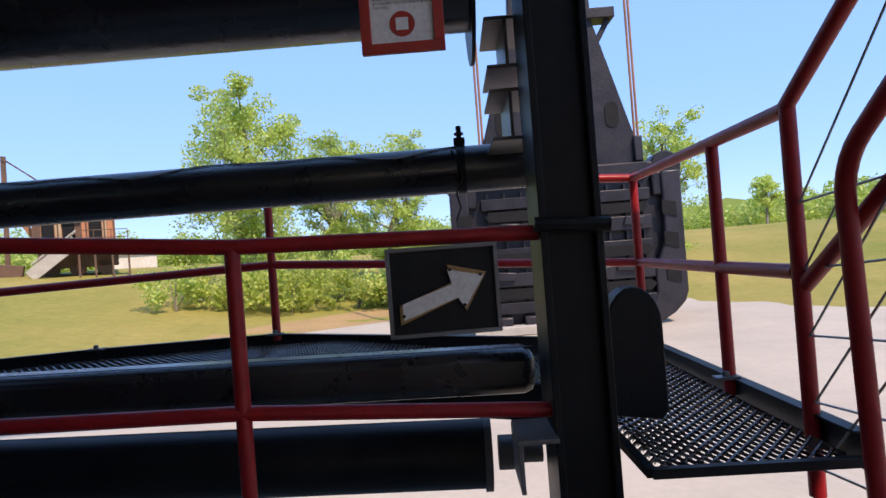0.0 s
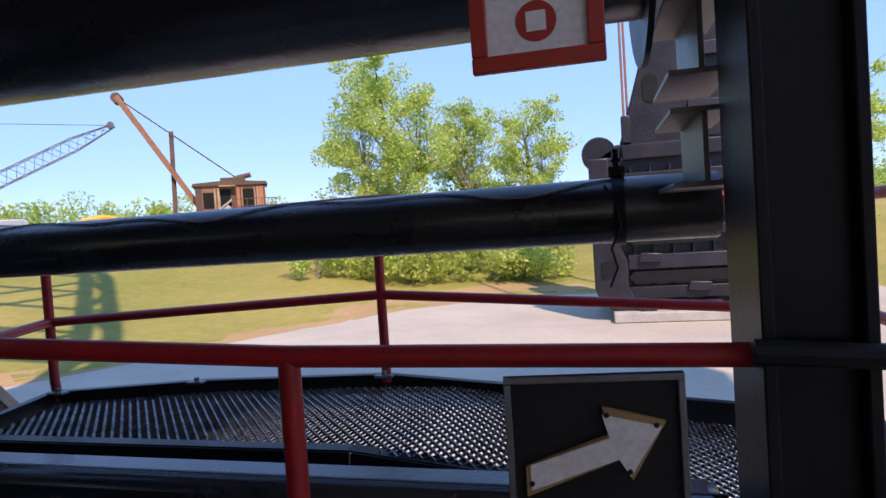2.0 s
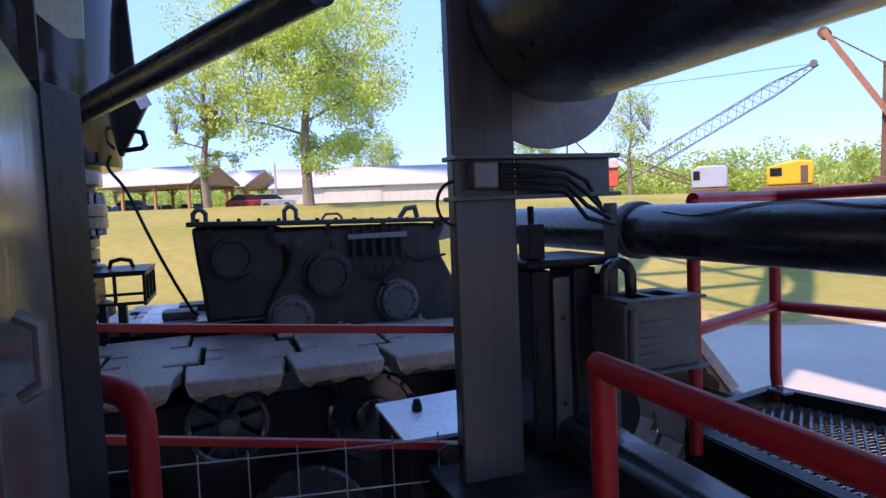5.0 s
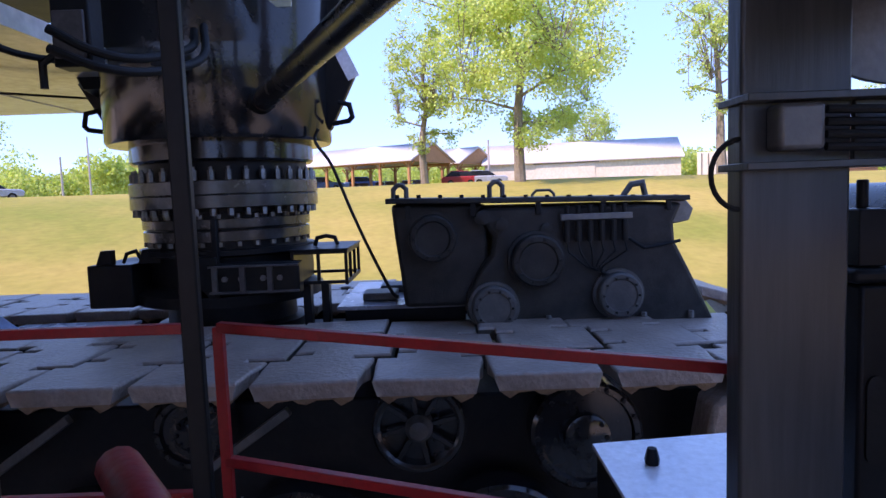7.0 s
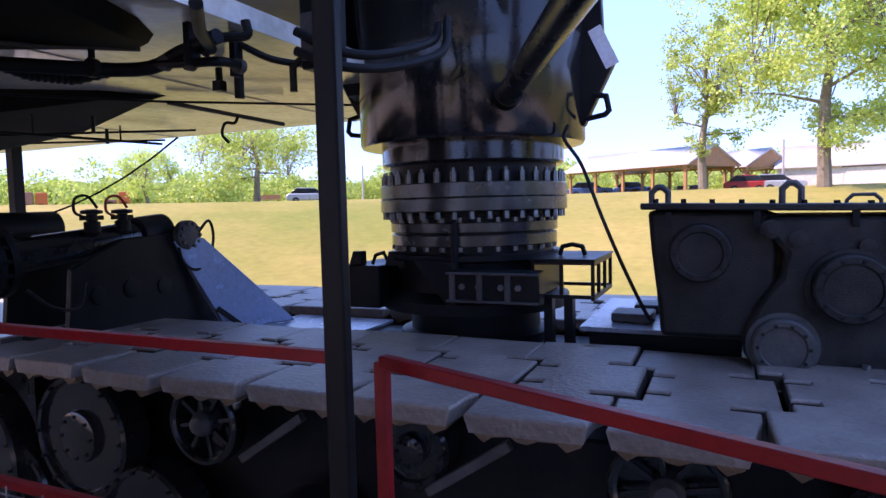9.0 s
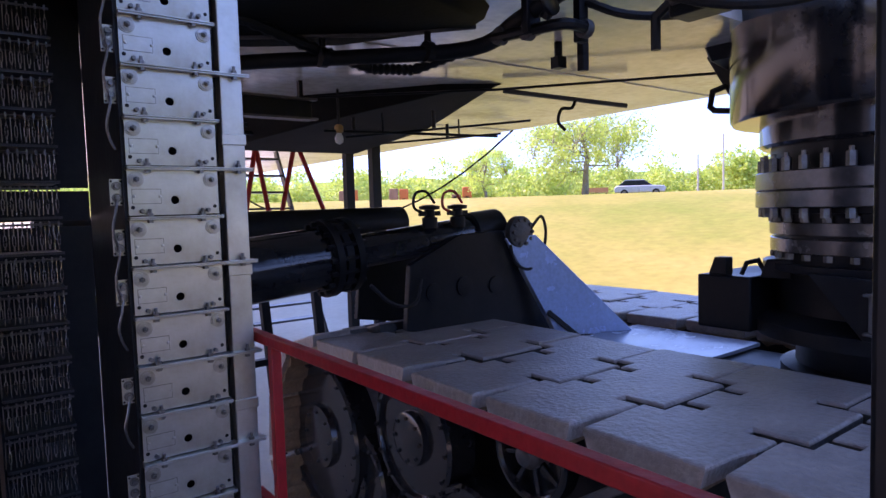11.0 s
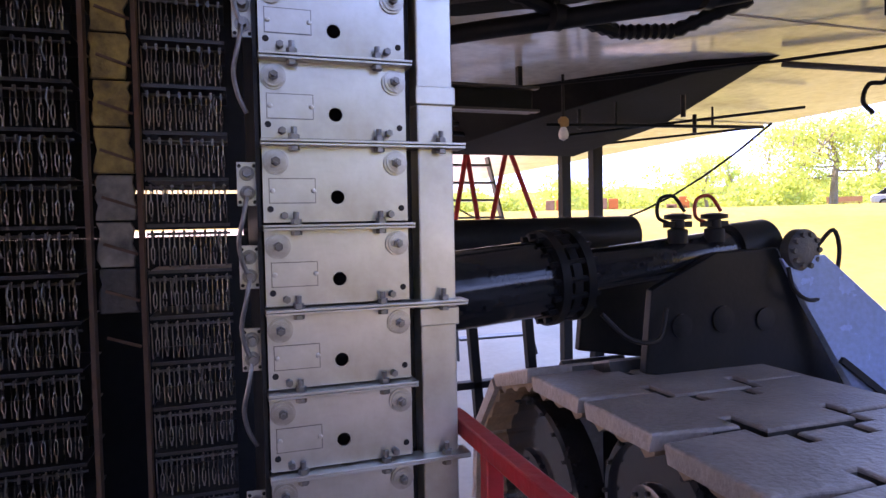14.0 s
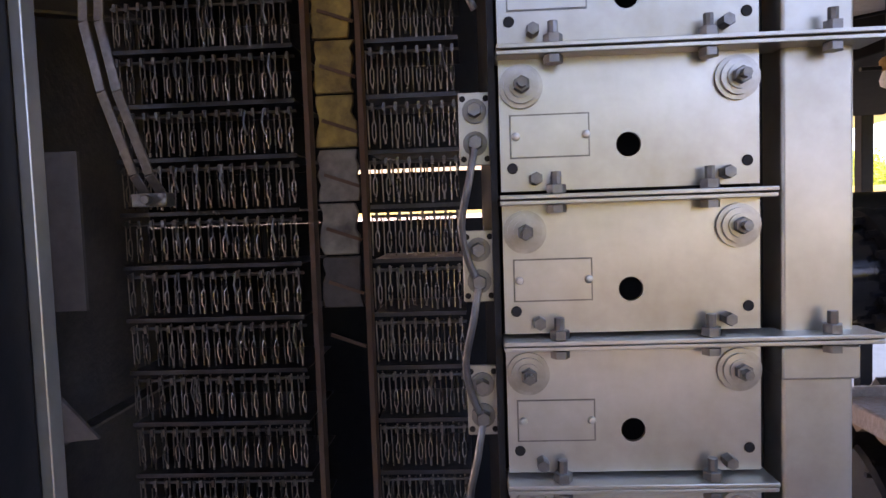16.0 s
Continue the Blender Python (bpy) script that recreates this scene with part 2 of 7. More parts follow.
def tube(bm, pts, r, seg=10, caps=True, r1=None):
    """A round tube along a polyline; r1: the radius at the far end."""
    P = [Vector(p) for p in pts]
    n = len(P)
    ref = None
    rings = []
    for i, p in enumerate(P):
        d0 = (P[i] - P[i - 1]).normalized() if i else (P[1] - P[0]).normalized()
        d1 = (P[i + 1] - P[i]).normalized() if i < n - 1 else d0
        d = (d0 + d1).normalized()
        if ref is None:
            ref = d.cross(Vector((0, 0, 1)))
            ref = ref.normalized() if ref.length > 1e-4 else Vector((1, 0, 0))
        s = (ref - d * ref.dot(d)).normalized()
        u = d.cross(s)
        ref = s
        k = 1 / max(0.5, d.dot(d1))
        rad = r if r1 is None else r + (r1 - r) * i / (n - 1)
        bend = (d1 - d0)
        bend = bend.normalized() if bend.length > 1e-4 else None
        ring = []
        for j in range(seg):
            a = 2 * math.pi * j / seg
            off = s * math.cos(a) * rad + u * math.sin(a) * rad
            if bend is not None:
                off += bend * off.dot(bend) * (k - 1)
            ring.append(bm.verts.new(p + off))
        rings.append(ring)
    for a, b in zip(rings, rings[1:]):
        for j in range(seg):
            bm.faces.new((a[j], a[(j + 1) % seg], b[(j + 1) % seg], b[j]))
    if caps:
        bm.faces.new(rings[0][::-1])
        bm.faces.new(rings[-1])


def arc_pts(a, b, c, n=6):
    """Points of a rounded corner at b between a and c."""
    a, b, c = Vector(a), Vector(b), Vector(c)
    return [(1 - t) ** 2 * a + 2 * t * (1 - t) * b + t * t * c for t in (i / n for i in range(n + 1))]


def lathe(bm, prof, c, axis="z", seg=32):
    """Turn a profile of (radius, height) round an axis through c."""
    c = Vector(c)
    rings = []
    for r, h in prof:
        ring = []
        for j in range(seg):
            a = 2 * math.pi * j / seg
            p = (r * math.cos(a), r * math.sin(a), h)
            q = {"z": p, "x": (p[2], p[0], p[1]), "y": (p[1], p[2], p[0])}[axis]
            ring.append(bm.verts.new(c + Vector(q)))
        rings.append(ring)
    for a, b in zip(rings, rings[1:]):
        for j in range(seg):
            bm.faces.new((a[j], a[(j + 1) % seg], b[(j + 1) % seg], b[j]))
    if prof[0][0] > 1e-4:
        bm.faces.new(rings[0][::-1])
    if prof[-1][0] > 1e-4:
        bm.faces.new(rings[-1])


def prism(bm, pts, axis, d0, d1):
    """Extrude a polygon along an axis: pts are (y,z) for x, (x,z) for y, (x,y) for z."""
    def put(p, d):
        return {"x": (d, p[0], p[1]), "y": (p[0], d, p[1]), "z": (p[0], p[1], d)}[axis]
    a = [bm.verts.new(put(p, d0)) for p in pts]
    b = [bm.verts.new(put(p, d1)) for p in pts]
    fa, fb = bm.faces.new(a), bm.faces.new(b)
    n = len(pts)
    for i in range(n):
        bm.faces.new((a[i], a[(i + 1) % n], b[(i + 1) % n], b[i]))
    bmesh.ops.recalc_face_normals(bm, faces=bm.faces)
    return fa, fb


def ibeam(bm, a, b, h, w, t=0.02):
    """An I-section beam from a to b."""
    a, b = Vector(a), Vector(b)
    z = Vector((0, 0, 1))
    bar(bm, a + z * (h / 2 - t / 2), b + z * (h / 2 - t / 2), w, t)
    bar(bm, a - z * (h / 2 - t / 2), b - z * (h / 2 - t / 2), w, t)
    bar(bm, a, b, t, h - 2 * t - 0.001)


def hexbolt(bm, c, axis, r, h):
    lathe(bm, [(r, 0), (r, h * 0.92), (r * 0.9, h)], c, axis, 6)


def pol(az, d, z=0.0):
    """A place at an azimuth, in degrees from +y towards -x, at a distance from the middle of the walk."""
    return Vector((-1.2 - d * math.sin(radians(az)), 1.0 + d * math.cos(radians(az)), z))

# ---- ground ----
BASE = 0.5


def ground_z(x, y):
    dx, dy = x + 1.2, y - 1.0
    r = math.hypot(dx, dy)
    az = math.degrees(math.atan2(-dx, dy))
    k = min(1, max(0, (az - 5) / 65)) if az > -90 else 1
    r0 = 25 - 14 * k
    r1 = r0 + 34 - 8 * k
    top = 3.0 + 0.6 * k
    s = min(1, max(0, (r - r0) / (r1 - r0)))
    z = BASE + top * (0.65 * s + 0.35 * s * s * (3 - 2 * s))
    return z + 0.10 * s * noise.noise(Vector((x * 0.06, y * 0.06, 0.3))) + max(0, r - 130) * 0.004


def make_ground():
    bm = B()
    rings = [0, 2, 4, 6, 8, 9.5, 11, 12.5, 14, 16, 18, 20, 22, 24, 26, 28, 31, 34, 37, 40, 44, 48, 52, 56, 60, 66, 74, 85, 100, 120, 150, 200, 300, 500, 900, 2500]
    seg = 120
    rows = []
    for r in rings[1:]:
        row = []
        for j in range(seg):
            a = 360 * j / seg
            p = pol(a, r)
            row.append(bm.verts.new((p.x, p.y, ground_z(p.x, p.y))))
        rows.append(row)
    c = bm.verts.new(pol(0, 0, BASE))
    for j in range(seg):
        bm.faces.new((c, rows[0][j], rows[0][(j + 1) % seg]))
        for a, b in zip(rows, rows[1:]):
            bm.faces.new((a[j], b[j], b[(j + 1) % seg], a[(j + 1) % seg]))
    solo("ground", bm, GRASS, "sloping mown grass field turning straw yellow", "ground", kind="structure")


make_ground()


def patch(name, outline, lift, material, label, category, kind="structure", wobble=0.25):
    """A flat patch of another ground cover, with an uneven rim, lying on the ground."""
    pts = []
    n = len(outline)
    for i in range(n):
        a, b = Vector(outline[i]), Vector(outline[(i + 1) % n])
        m = max(2, int((b - a).length / 0.7))
        for k in range(m):
            p = a.lerp(b, k / m)
            d = wobble * noise.noise(Vector((p.x * 0.9, p.y * 0.9, 5.0)))
            pts.append(p + Vector((d, d * 0.7)))
    bm = B()
    cen = sum(pts, Vector((0, 0))) / len(pts)
    pts.sort(key=lambda q: math.atan2(q.y - cen.y, q.x - cen.x))
    loops = []
    for f in (0.2, 0.4, 0.55, 0.7, 0.8, 0.9, 1.0):
        loops.append([bm.verts.new((q.x, q.y, ground_z(q.x, q.y) + lift)) for q in (cen.lerp(p, f) for p in pts)])
    c = bm.verts.new((cen.x, cen.y, ground_z(cen.x, cen.y) + lift))
    m = len(pts)
    for j in range(m):
        bm.faces.new((c, loops[0][j], loops[0][(j + 1) % m]))
        for a, b in zip(loops, loops[1:]):
            bm.faces.new((a[j], b[j], b[(j + 1) % m], a[(j + 1) % m]))
    bmesh.ops.recalc_face_normals(bm, faces=bm.faces)
    if sum(f.normal.z for f in bm.faces) < 0:
        bmesh.ops.reverse_faces(bm, faces=bm.faces)
    solo(name, bm, material, label, category, kind=kind)


patch("dirt_verge", [(-14.4, 11), (-12.6, 14.8), (-10.4, 18.8), (-8.5, 24.5), (-4, 29), (0, 27.4), (2, 25.4), (0, 20), (-6, 14), (-10, 9)], 0.02, DIRT, "bare sandy soil along the edge of the concrete", "ground", wobble=1.0)
patch("pavement", [(-13.4, -30), (-12.6, 11.6), (-11.2, 14.2), (-9.2, 18.0), (-6.6, 22.2), (-3, 24.6), (2, 25.2), (9.0, 24.6), (11, 19.6), (14, 17.2), (26, 14), (26, -30)], 0.035, CONCRETE, "pale dusty concrete yard round the machine", "pavement", wobble=0.7)


# ---- machine body overhead ----
def make_body():
    body = thing("machine_body", (-2, -6, 4.5), "huge black shovel superstructure above the walkway, unseen upper blocks added for shade", "excavator", kind="structure")
    bm = B()
    box(bm, -8.3, 7.0, -20, -1.0, 4.5, 4.62)
    part("underside", bm, CEILING, body, "weathered pale hull plating streaked with grime")
    # Unseen pale plate, added to shade the drum and grating and bounce light.
    bm = B()
    box(bm, -3.6, 2.4, -1.0, 2.5, 5.25, 5.35)
    part("deck_plate", bm, CEILING, body)
    # Unseen upper blocks, added and sized to cast the machine's shade.
    bm = B()
    box(bm, -8.0, -1.5, -20, -1.5, 5.36, 20)
    part("house", bm, BLACK, body)
    bm = B()
    box(bm, -3.0, 0.8, -1.499, 1.6, 5.36, 9)
    box(bm, -1.499, 0.8, -20, -1.5, 5.36, 9)
    part("front_shade_block", bm, BLACK, body)
    # Unseen beam, added for the band of shadow across the yard.
    bm = B()
    box(bm, -3, 10, -2.5, -0.5, 20.01, 23.6)
    part("shade_beam", bm, BLACK, body)
    return body


MACHINE = make_body()

# ---- columns, drum and pipes beside the walkway ----
def make_column_right():
    col = thing("steel_column", (0.42, 2.25, BASE), "black painted steel H-column with a welded band", "column")
    bm = B()
    box(bm, 0.29, 0.315, 2.10, 2.40, BASE, 6.0)
    box(bm, 0.475, 0.50, 2.10, 2.40, BASE, 6.0)
    box(bm, 0.3155, 0.4745, 2.14, 2.165, BASE, 6.0)
    part("shaft", bm, BLACK, col, bevel=0.004)
    bm = B()
    tube(bm, [(0.27, 2.09, 3.075), (0.52, 2.09, 3.06)], 0.026, 10)
    part("welded_band", bm, BLACK, col)
    for z in (3.52, 3.80):
        bm = B()
        ibeam(bm, (0.26, 2.42, z), (0.26, 2.80, z), 0.20, 0.16, 0.014)
        part("bracket", bm, STEEL_GREY, col, "grey I-beam bracket", bevel=0.002)
    bm = B()
    pts = [(0.505, 2.37), (0.505, 2.68)] + [(0.635 + 0.10 * math.cos(a), 2.69 + 0.14 * math.sin(a)) for a in (math.pi * (1 - i / 10) for i in range(11))] + [(0.735, 2.37), (0.71, 2.34)]
    prism(bm, pts, "y", 2.30, 2.42)
    part("end_guard", bm, BLACK, col, "rounded black end guard", bevel=0.006)
    bm = B()
    box(bm, 0.16, 0.295, 2.05, 2.32, 2.36, 2.375)
    box(bm, 0.16, 0.175, 2.05, 2.32, 2.20, 2.36)
    part("shelf_bracket", bm, STEEL_GREY, col, bevel=0.002)


def make_column_left():
    col = thing("steel_column", (-2.92, 2.13, 2.0), "worn dark square steel column with a bracket and conduits", "column")
    bm = B()
    box(bm, -2.86, -2.79, 1.98, 2.215, 1.2, 6.0)
    part("shaft", bm, COLUMN, col, bevel=0.008)
    bm = B()
    for z in (3.535, 3.675):
        box(bm, -2.88, -2.74, 1.97, 2.62, z - 0.008, z + 0.008)
    box(bm, -2.80, -2.785, 2.217, 2.60, 3.543, 3.667)
    part("bracket", bm, COLUMN, col, "dark steel channel bracket", bevel=0.002)
    bm = B()
    box(bm, -2.789, -2.73, 2.03, 2.125, 3.565, 3.66)
    part("junction_box", bm, STEEL_GREY, col, "small grey junction box", bevel=0.01)
    for k in range(4):
        bm = B()
        z = 3.645 - 0.025 * k
        tube(bm, [(-2.74, 2.13, z), (-2.73, 2.25, z - 0.005), (-2.73, 2.38, z - 0.02), (-2.74, 2.47, z - 0.06 - 0.02 * k), (-2.76, 2.54 + 0.02 * k, z - 0.15)], 0.009, 8)
        part("conduit", bm, RUBBER_AND_SHADE, col)
    bm = B()
    tube(bm, [(-2.80, 1.985 - 0.065 * math.sin(a), 3.52 + 0.075 * math.cos(a)) for a in (math.pi * i / 12 for i in range(13))], 0.006, 8)
    part("cable_loop", bm, RUBBER_AND_SHADE, col)
    bm = B()
    box(bm, -3.25, -2.60, 1.90, 2.45, 2.42, 2.53)
    part("base_plate", bm, BLACK, col, bevel=0.006)
    bm = B()
    prism(bm, [(1.98, 2.66), (1.93, 2.67), (1.90, 2.65), (1.90, 2.62), (1.93, 2.60), (1.98, 2.61)], "x", -2.84, -2.82)
    part("lug", bm, BLACK, col, bevel=0.003)


make_column_right()
make_column_left()

DRUM_Y, DRUM_Z, DRUM_R = 2.38, 4.20, 0.35


def make_drum():
    d = thing("cable_reel_drum", (-1.0, DRUM_Y, DRUM_Z), "large glossy black horizontal steel drum", "reel")
    bm = B()
    prof = [(0.05, -2.92), (0.20, -2.90), (0.29, -2.85), (0.335, -2.77), (DRUM_R, -2.66), (DRUM_R, 0.0), (DRUM_R, 0.12), (0.05, 0.121)]
    lathe(bm, prof, (0, DRUM_Y, DRUM_Z), "x", 48)
    part("barrel", bm, BLACK_SATIN, d)
    bm = B()
    lathe(bm, [(0.35, -2.965), (0.35, -2.95), (0.02, -2.95)], (0, 2.44, 4.07), "x", 48)
    part("end_flange", bm, STEEL_GREY, d, "bare grey round flange", bevel=0.002)
    bm = B()
    lathe(bm, [(0.45, 0.125), (0.45, 0.14), (0.02, 0.14)], (0, DRUM_Y + 0.10, DRUM_Z), "x", 48)
    part("end_flange", bm, BLACK, d)
    bm = B()
    bar(bm, (-2.75, 2.1, 4.35), (-3.3, 1.9, 5.2), 0.12, 0.12)
    part("hanger", bm, BLACK, d)


make_drum()


def make_placard():
    p = thing("visitor_placard", (-0.10, 2.11, 3.68), "red framed visitor information placard hung on the drum", "sign")
    x0, x1, z0, z1, y = -0.257, 0.024, 3.685, 3.99, 2.12
    bm = B()
    for a in ((x0, x1, z0, z0 + 0.035), (x0, x1, z1 - 0.035, z1), (x0, x0 + 0.035, z0 + 0.0355, z1 - 0.0355), (x1 - 0.035, x1, z0 + 0.0355, z1 - 0.0355)):
        box(bm, a[0], a[1], y - 0.022, y, a[2], a[3])
    part("frame", bm, REDORANGE, p, "red painted wooden frame", bevel=0.003)
    bm = B()
    box(bm, x0 + 0.02, x1 - 0.02, y - 0.008, y - 0.002, z0 + 0.02, z1 - 0.02)
    part("sheet", bm, PAPER, p, "white printed sheet")
    bm = B()
    cx = (x0 + x1) / 2
    lathe(bm, [(0.043, 0), (0.043, 0.002), (0.001, 0.002)], (cx, y - 0.0105, z0 + 0.10), "y", 32)
    part("round_mark", bm, REDORANGE, p, "red round mark")
    bm = B()
    box(bm, cx - 0.021, cx + 0.021, y - 0.0115, y - 0.0105, z0 + 0.079, z0 + 0.121)
    part("pale_square", bm, PAPER, p)
    for i, words in enumerate(("PHASE POWER CABLE STILL", "ATTACHED TO THE NORTH END OF", "THE REEL.")):
        cu = bpy.data.curves.new("lettering", "FONT")
        cu.body, cu.size, cu.extrude, cu.align_x = words, 0.0125, 0.0002, "LEFT"
        t = new("lettering", cu)
        t.matrix_world = pose(x0 + 0.045, y - 0.0092, z0 + 0.182 - 0.0135 * i, 90, 0, 0)
        t.data.materials.append(RUBBER_AND_SHADE)
        t.parent = p
        t.matrix_parent_inverse = Matrix.Translation(-p.location)


make_placard()


def make_cylinder_pipe():
    p = thing("black_pipe", (-1.0, 2.88, 3.38), "long black painted pipe with a thin cable tied along it", "pipe")
    bm = B()
    tube(bm, [(-4.14, 2.88, 3.38), (0.36, 2.88, 3.38)], 0.106, 28)
    part("pipe", bm, BLACK_SATIN, p)
    bm = B()
    lathe(bm, [(0.02, -0.06), (0.08, -0.05), (0.106, 0.0)], (-4.14, 2.88, 3.38), "x", 28)
    part("end_cap", bm, STEEL_GREY, p)
    bm = B()
    random.seed(4)
    pts = []
    for i in range(41):
        x = -2.75 + 2.8 * i / 40
        a = 0.95 + 0.22 * math.sin(x * 5.2) + 0.16 * math.sin(x * 11 + 1)
        pts.append((x, 2.88 - 0.109 * math.cos(a) - 0.002, 3.38 + 0.109 * math.sin(a)))
    tube(bm, pts, 0.0035, 6)
    part("tied_cable", bm, WIRE, p, "thin pale cable")
    bm = B()
    lathe(bm, [(0.107, -0.018), (0.114, -0.018), (0.114, 0.018), (0.107, 0.018)], (0.06, 2.88, 3.38), "x", 28)
    part("clamp_band", bm, BLACK, p)
    bm = B()
    box(bm, 0.035, 0.085, 2.84, 2.90, 3.49, 3.52)
    tube(bm, [(0.06, 2.86, 3.51), (0.06, 2.86, 3.575)], 0.012, 8)
    tube(bm, [(0.06, 2.86, 3.535), (0.06, 2.86, 3.545)], 0.022, 8)
    part("clamp_bolt", bm, BLACK, p)
    bm = B()
    tube(bm, [(0.02, 2.80, 3.46), (0.05, 2.765, 3.40), (0.06, 2.76, 3.33), (0.03, 2.77, 3.26), (0.045, 2.775, 3.2), (0.02, 2.77, 3.14)], 0.004, 6)
    part("hanging_wire", bm, RUBBER_AND_SHADE, p)


make_cylinder_pipe()


def make_cylinder_stand():
    s = thing("hydraulic_stand", (-3.28, 2.74, 2.5), "black cast stand with twin slotted uprights carrying the pipe", "machine part")
    for y0, y1 in ((2.329, 2.494), (2.514, 2.717)):
        yb = y0 + (y1 - y0) * 0.52
        bm = B()
        prism(bm, [(y0, 2.5), (yb, 2.5), (yb, 3.25), (y0, 3.25)], "x", -3.12, -2.92)
        part("upright", bm, BLACK, s, bevel=0.01)
        bm = B()
        c = y0 + (yb - y0) * 0.45
        pts = [(c + 0.022 * math.cos(a), (3.00 if math.sin(a) > 0 else 2.84) + 0.03 * math.sin(a)) for a in (2 * math.pi * i / 20 for i in range(20))]
        prism(bm, pts, "x", -2.9195, -2.914)
        part("slot", bm, RUBBER_AND_SHADE, s)
        bm = B()
        box(bm, -2.96, -2.905, yb + 0.001, y1 - 0.004, 2.52, 3.22)
        plate = part("edge_plate", bm, COLUMN, s, "worn grey edge plate", bevel=0.005)
        for z in (2.72, 3.06):
            bm = B()
            lathe(bm, [(0.011, 0.0), (0.011, 0.003), (0.001, 0.003)], (-2.9049, (yb + y1) / 2, z), "x", 12)
            part("bolt_hole", bm, RUBBER_AND_SHADE, plate)
    bm = B()
    ring = [(-2.87, 2.684 + 0.062 * math.cos(a), (3.20 if math.sin(a) > 0 else 3.07) + 0.062 * math.sin(a)) for a in (2 * math.pi * i / 24 for i in range(25))]
    tube(bm, ring, 0.024, 10)
    part("strap_loop", bm, BLACK_SATIN, s)
    bm = B()
    box(bm, -3.30, -2.90, 2.299, 2.717, 3.255, 3.29)
    part("saddle", bm, BLACK, s, bevel=0.012)
    bm = B()
    box(bm, -3.02, -2.93, 2.329, 2.399, 3.292, 3.43)
    tube(bm, [(-2.975, 2.364, 3.43), (-2.975, 2.364, 3.50)], 0.014, 8)
    part("valve_block", bm, BLACK, s, bevel=0.004)
    bm = B()
    lathe(bm, [(0.109, -0.03), (0.122, -0.03), (0.122, 0.03), (0.109, 0.03)], (-3.0, 2.88, 3.38), "x", 24)
    box(bm, -3.03, -2.97, 2.73, 2.76, 3.2, 3.5)
    part("strap", bm, BLACK_DUSTY, s, bevel=0.004)
    bm = B()
    lathe(bm, [(0.13, -0.03), (0.14, 0.0), (0.14, 0.03), (0.04, 0.035)], (-2.98, 2.697, 2.62), "x", 28)
    part("pivot_disc", bm, BLACK, s)


def make_tool_box():
    b = thing("steel_box", (-2.80, 3.0, 2.87), "open-topped black steel box with slots and hinge ribs", "box")
    x0, x1, y0, y1, z0, z1 = -2.92, -2.70, 2.593, 2.929, 2.871, 3.125
    bm = B()
    box(bm, x1 - 0.012, x1, y0, y1, z0, z1)
    box(bm, x0, x0 + 0.012, y0, y1, z0, z1)
    box(bm, x0 + 0.0125, x1 - 0.0125, y0, y0 + 0.012, z0, z1)
    box(bm, x0 + 0.0125, x1 - 0.0125, y1 - 0.012, y1, z0, z1)
    box(bm, x0 + 0.0125, x1 - 0.0125, y0 + 0.0125, y1 - 0.0125, z0, z0 + 0.012)
    part("body", bm, BLACK_DUSTY, b, bevel=0.003)
    bm = B()
    box(bm, x0 - 0.02, x1 + 0.02, y0, y0 + 0.06, z1 + 0.001, z1 + 0.013)
    box(bm, x0 - 0.02, x1 + 0.02, y1 - 0.05, y1 + 0.02, z1 + 0.001, z1 + 0.013)
    box(bm, x1 - 0.04, x1 + 0.02, y0 + 0.061, y1 - 0.051, z1 + 0.001, z1 + 0.013)
    box(bm, x0 - 0.02, x0 + 0.04, y0 + 0.061, y1 - 0.051, z1 + 0.001, z1 + 0.013)
    box(bm, x0 + 0.041, x1 - 0.041, (y0 + y1) / 2 - 0.02, (y0 + y1) / 2 + 0.02, z1 + 0.001, z1 + 0.013)
    part("rim", bm, BLACK_DUSTY, b, bevel=0.002)
    bm = B()
    box(bm, x0 - 0.02, x1 + 0.03, y0 - 0.01, y1 + 0.03, z0 - 0.014, z0 - 0.001)
    part("bottom_flange", bm, BLACK_DUSTY, b, bevel=0.002)
    for k in range(3):
        bm = B()
        box(bm, x1, x1 + 0.012, y0 + 0.05, y0 + 0.20, z0 + 0.035 + 0.06 * k, z0 + 0.065 + 0.06 * k)
        part("rib", bm, BLACK_DUSTY, b, bevel=0.005)
    bm = B()
    tube(bm, [(x1 + 0.01, y0 + 0.03, z0 + 0.02), (x1 + 0.01, y0 + 0.03, z1 - 0.02)], 0.018, 10)
    part("hinge", bm, BLACK_DUSTY, b)


make_cylinder_stand()
make_tool_box()


def pipe_thing(name, pts, r, mat, label, seg=20):
    bm = B()
    tube(bm, smooth(pts) if 4 < len(pts) < 12 else pts, r, seg)
    return solo(name, bm, mat, label, "pipe")


def make_edge_beam():
    t = thing("edge_beam", (-1.3, 2.5, 2.5), "black painted box beam running low beside the grating", "beam")
    bm = B()
    a, b = Vector((-3.0, 2.52, 2.575)), Vector((0.28, 2.54, 2.52))
    bar(bm, a, b, 0.20, 0.18)
    part("box_section", bm, BLACK_SATIN, t, bevel=0.045)
    bm = B()
    bar(bm, a + Vector((0, -0.045, 0.088)), b + Vector((0, -0.045, 0.088)), 0.012, 0.008)
    part("weld_seam", bm, BLACK, t)


make_edge_beam()
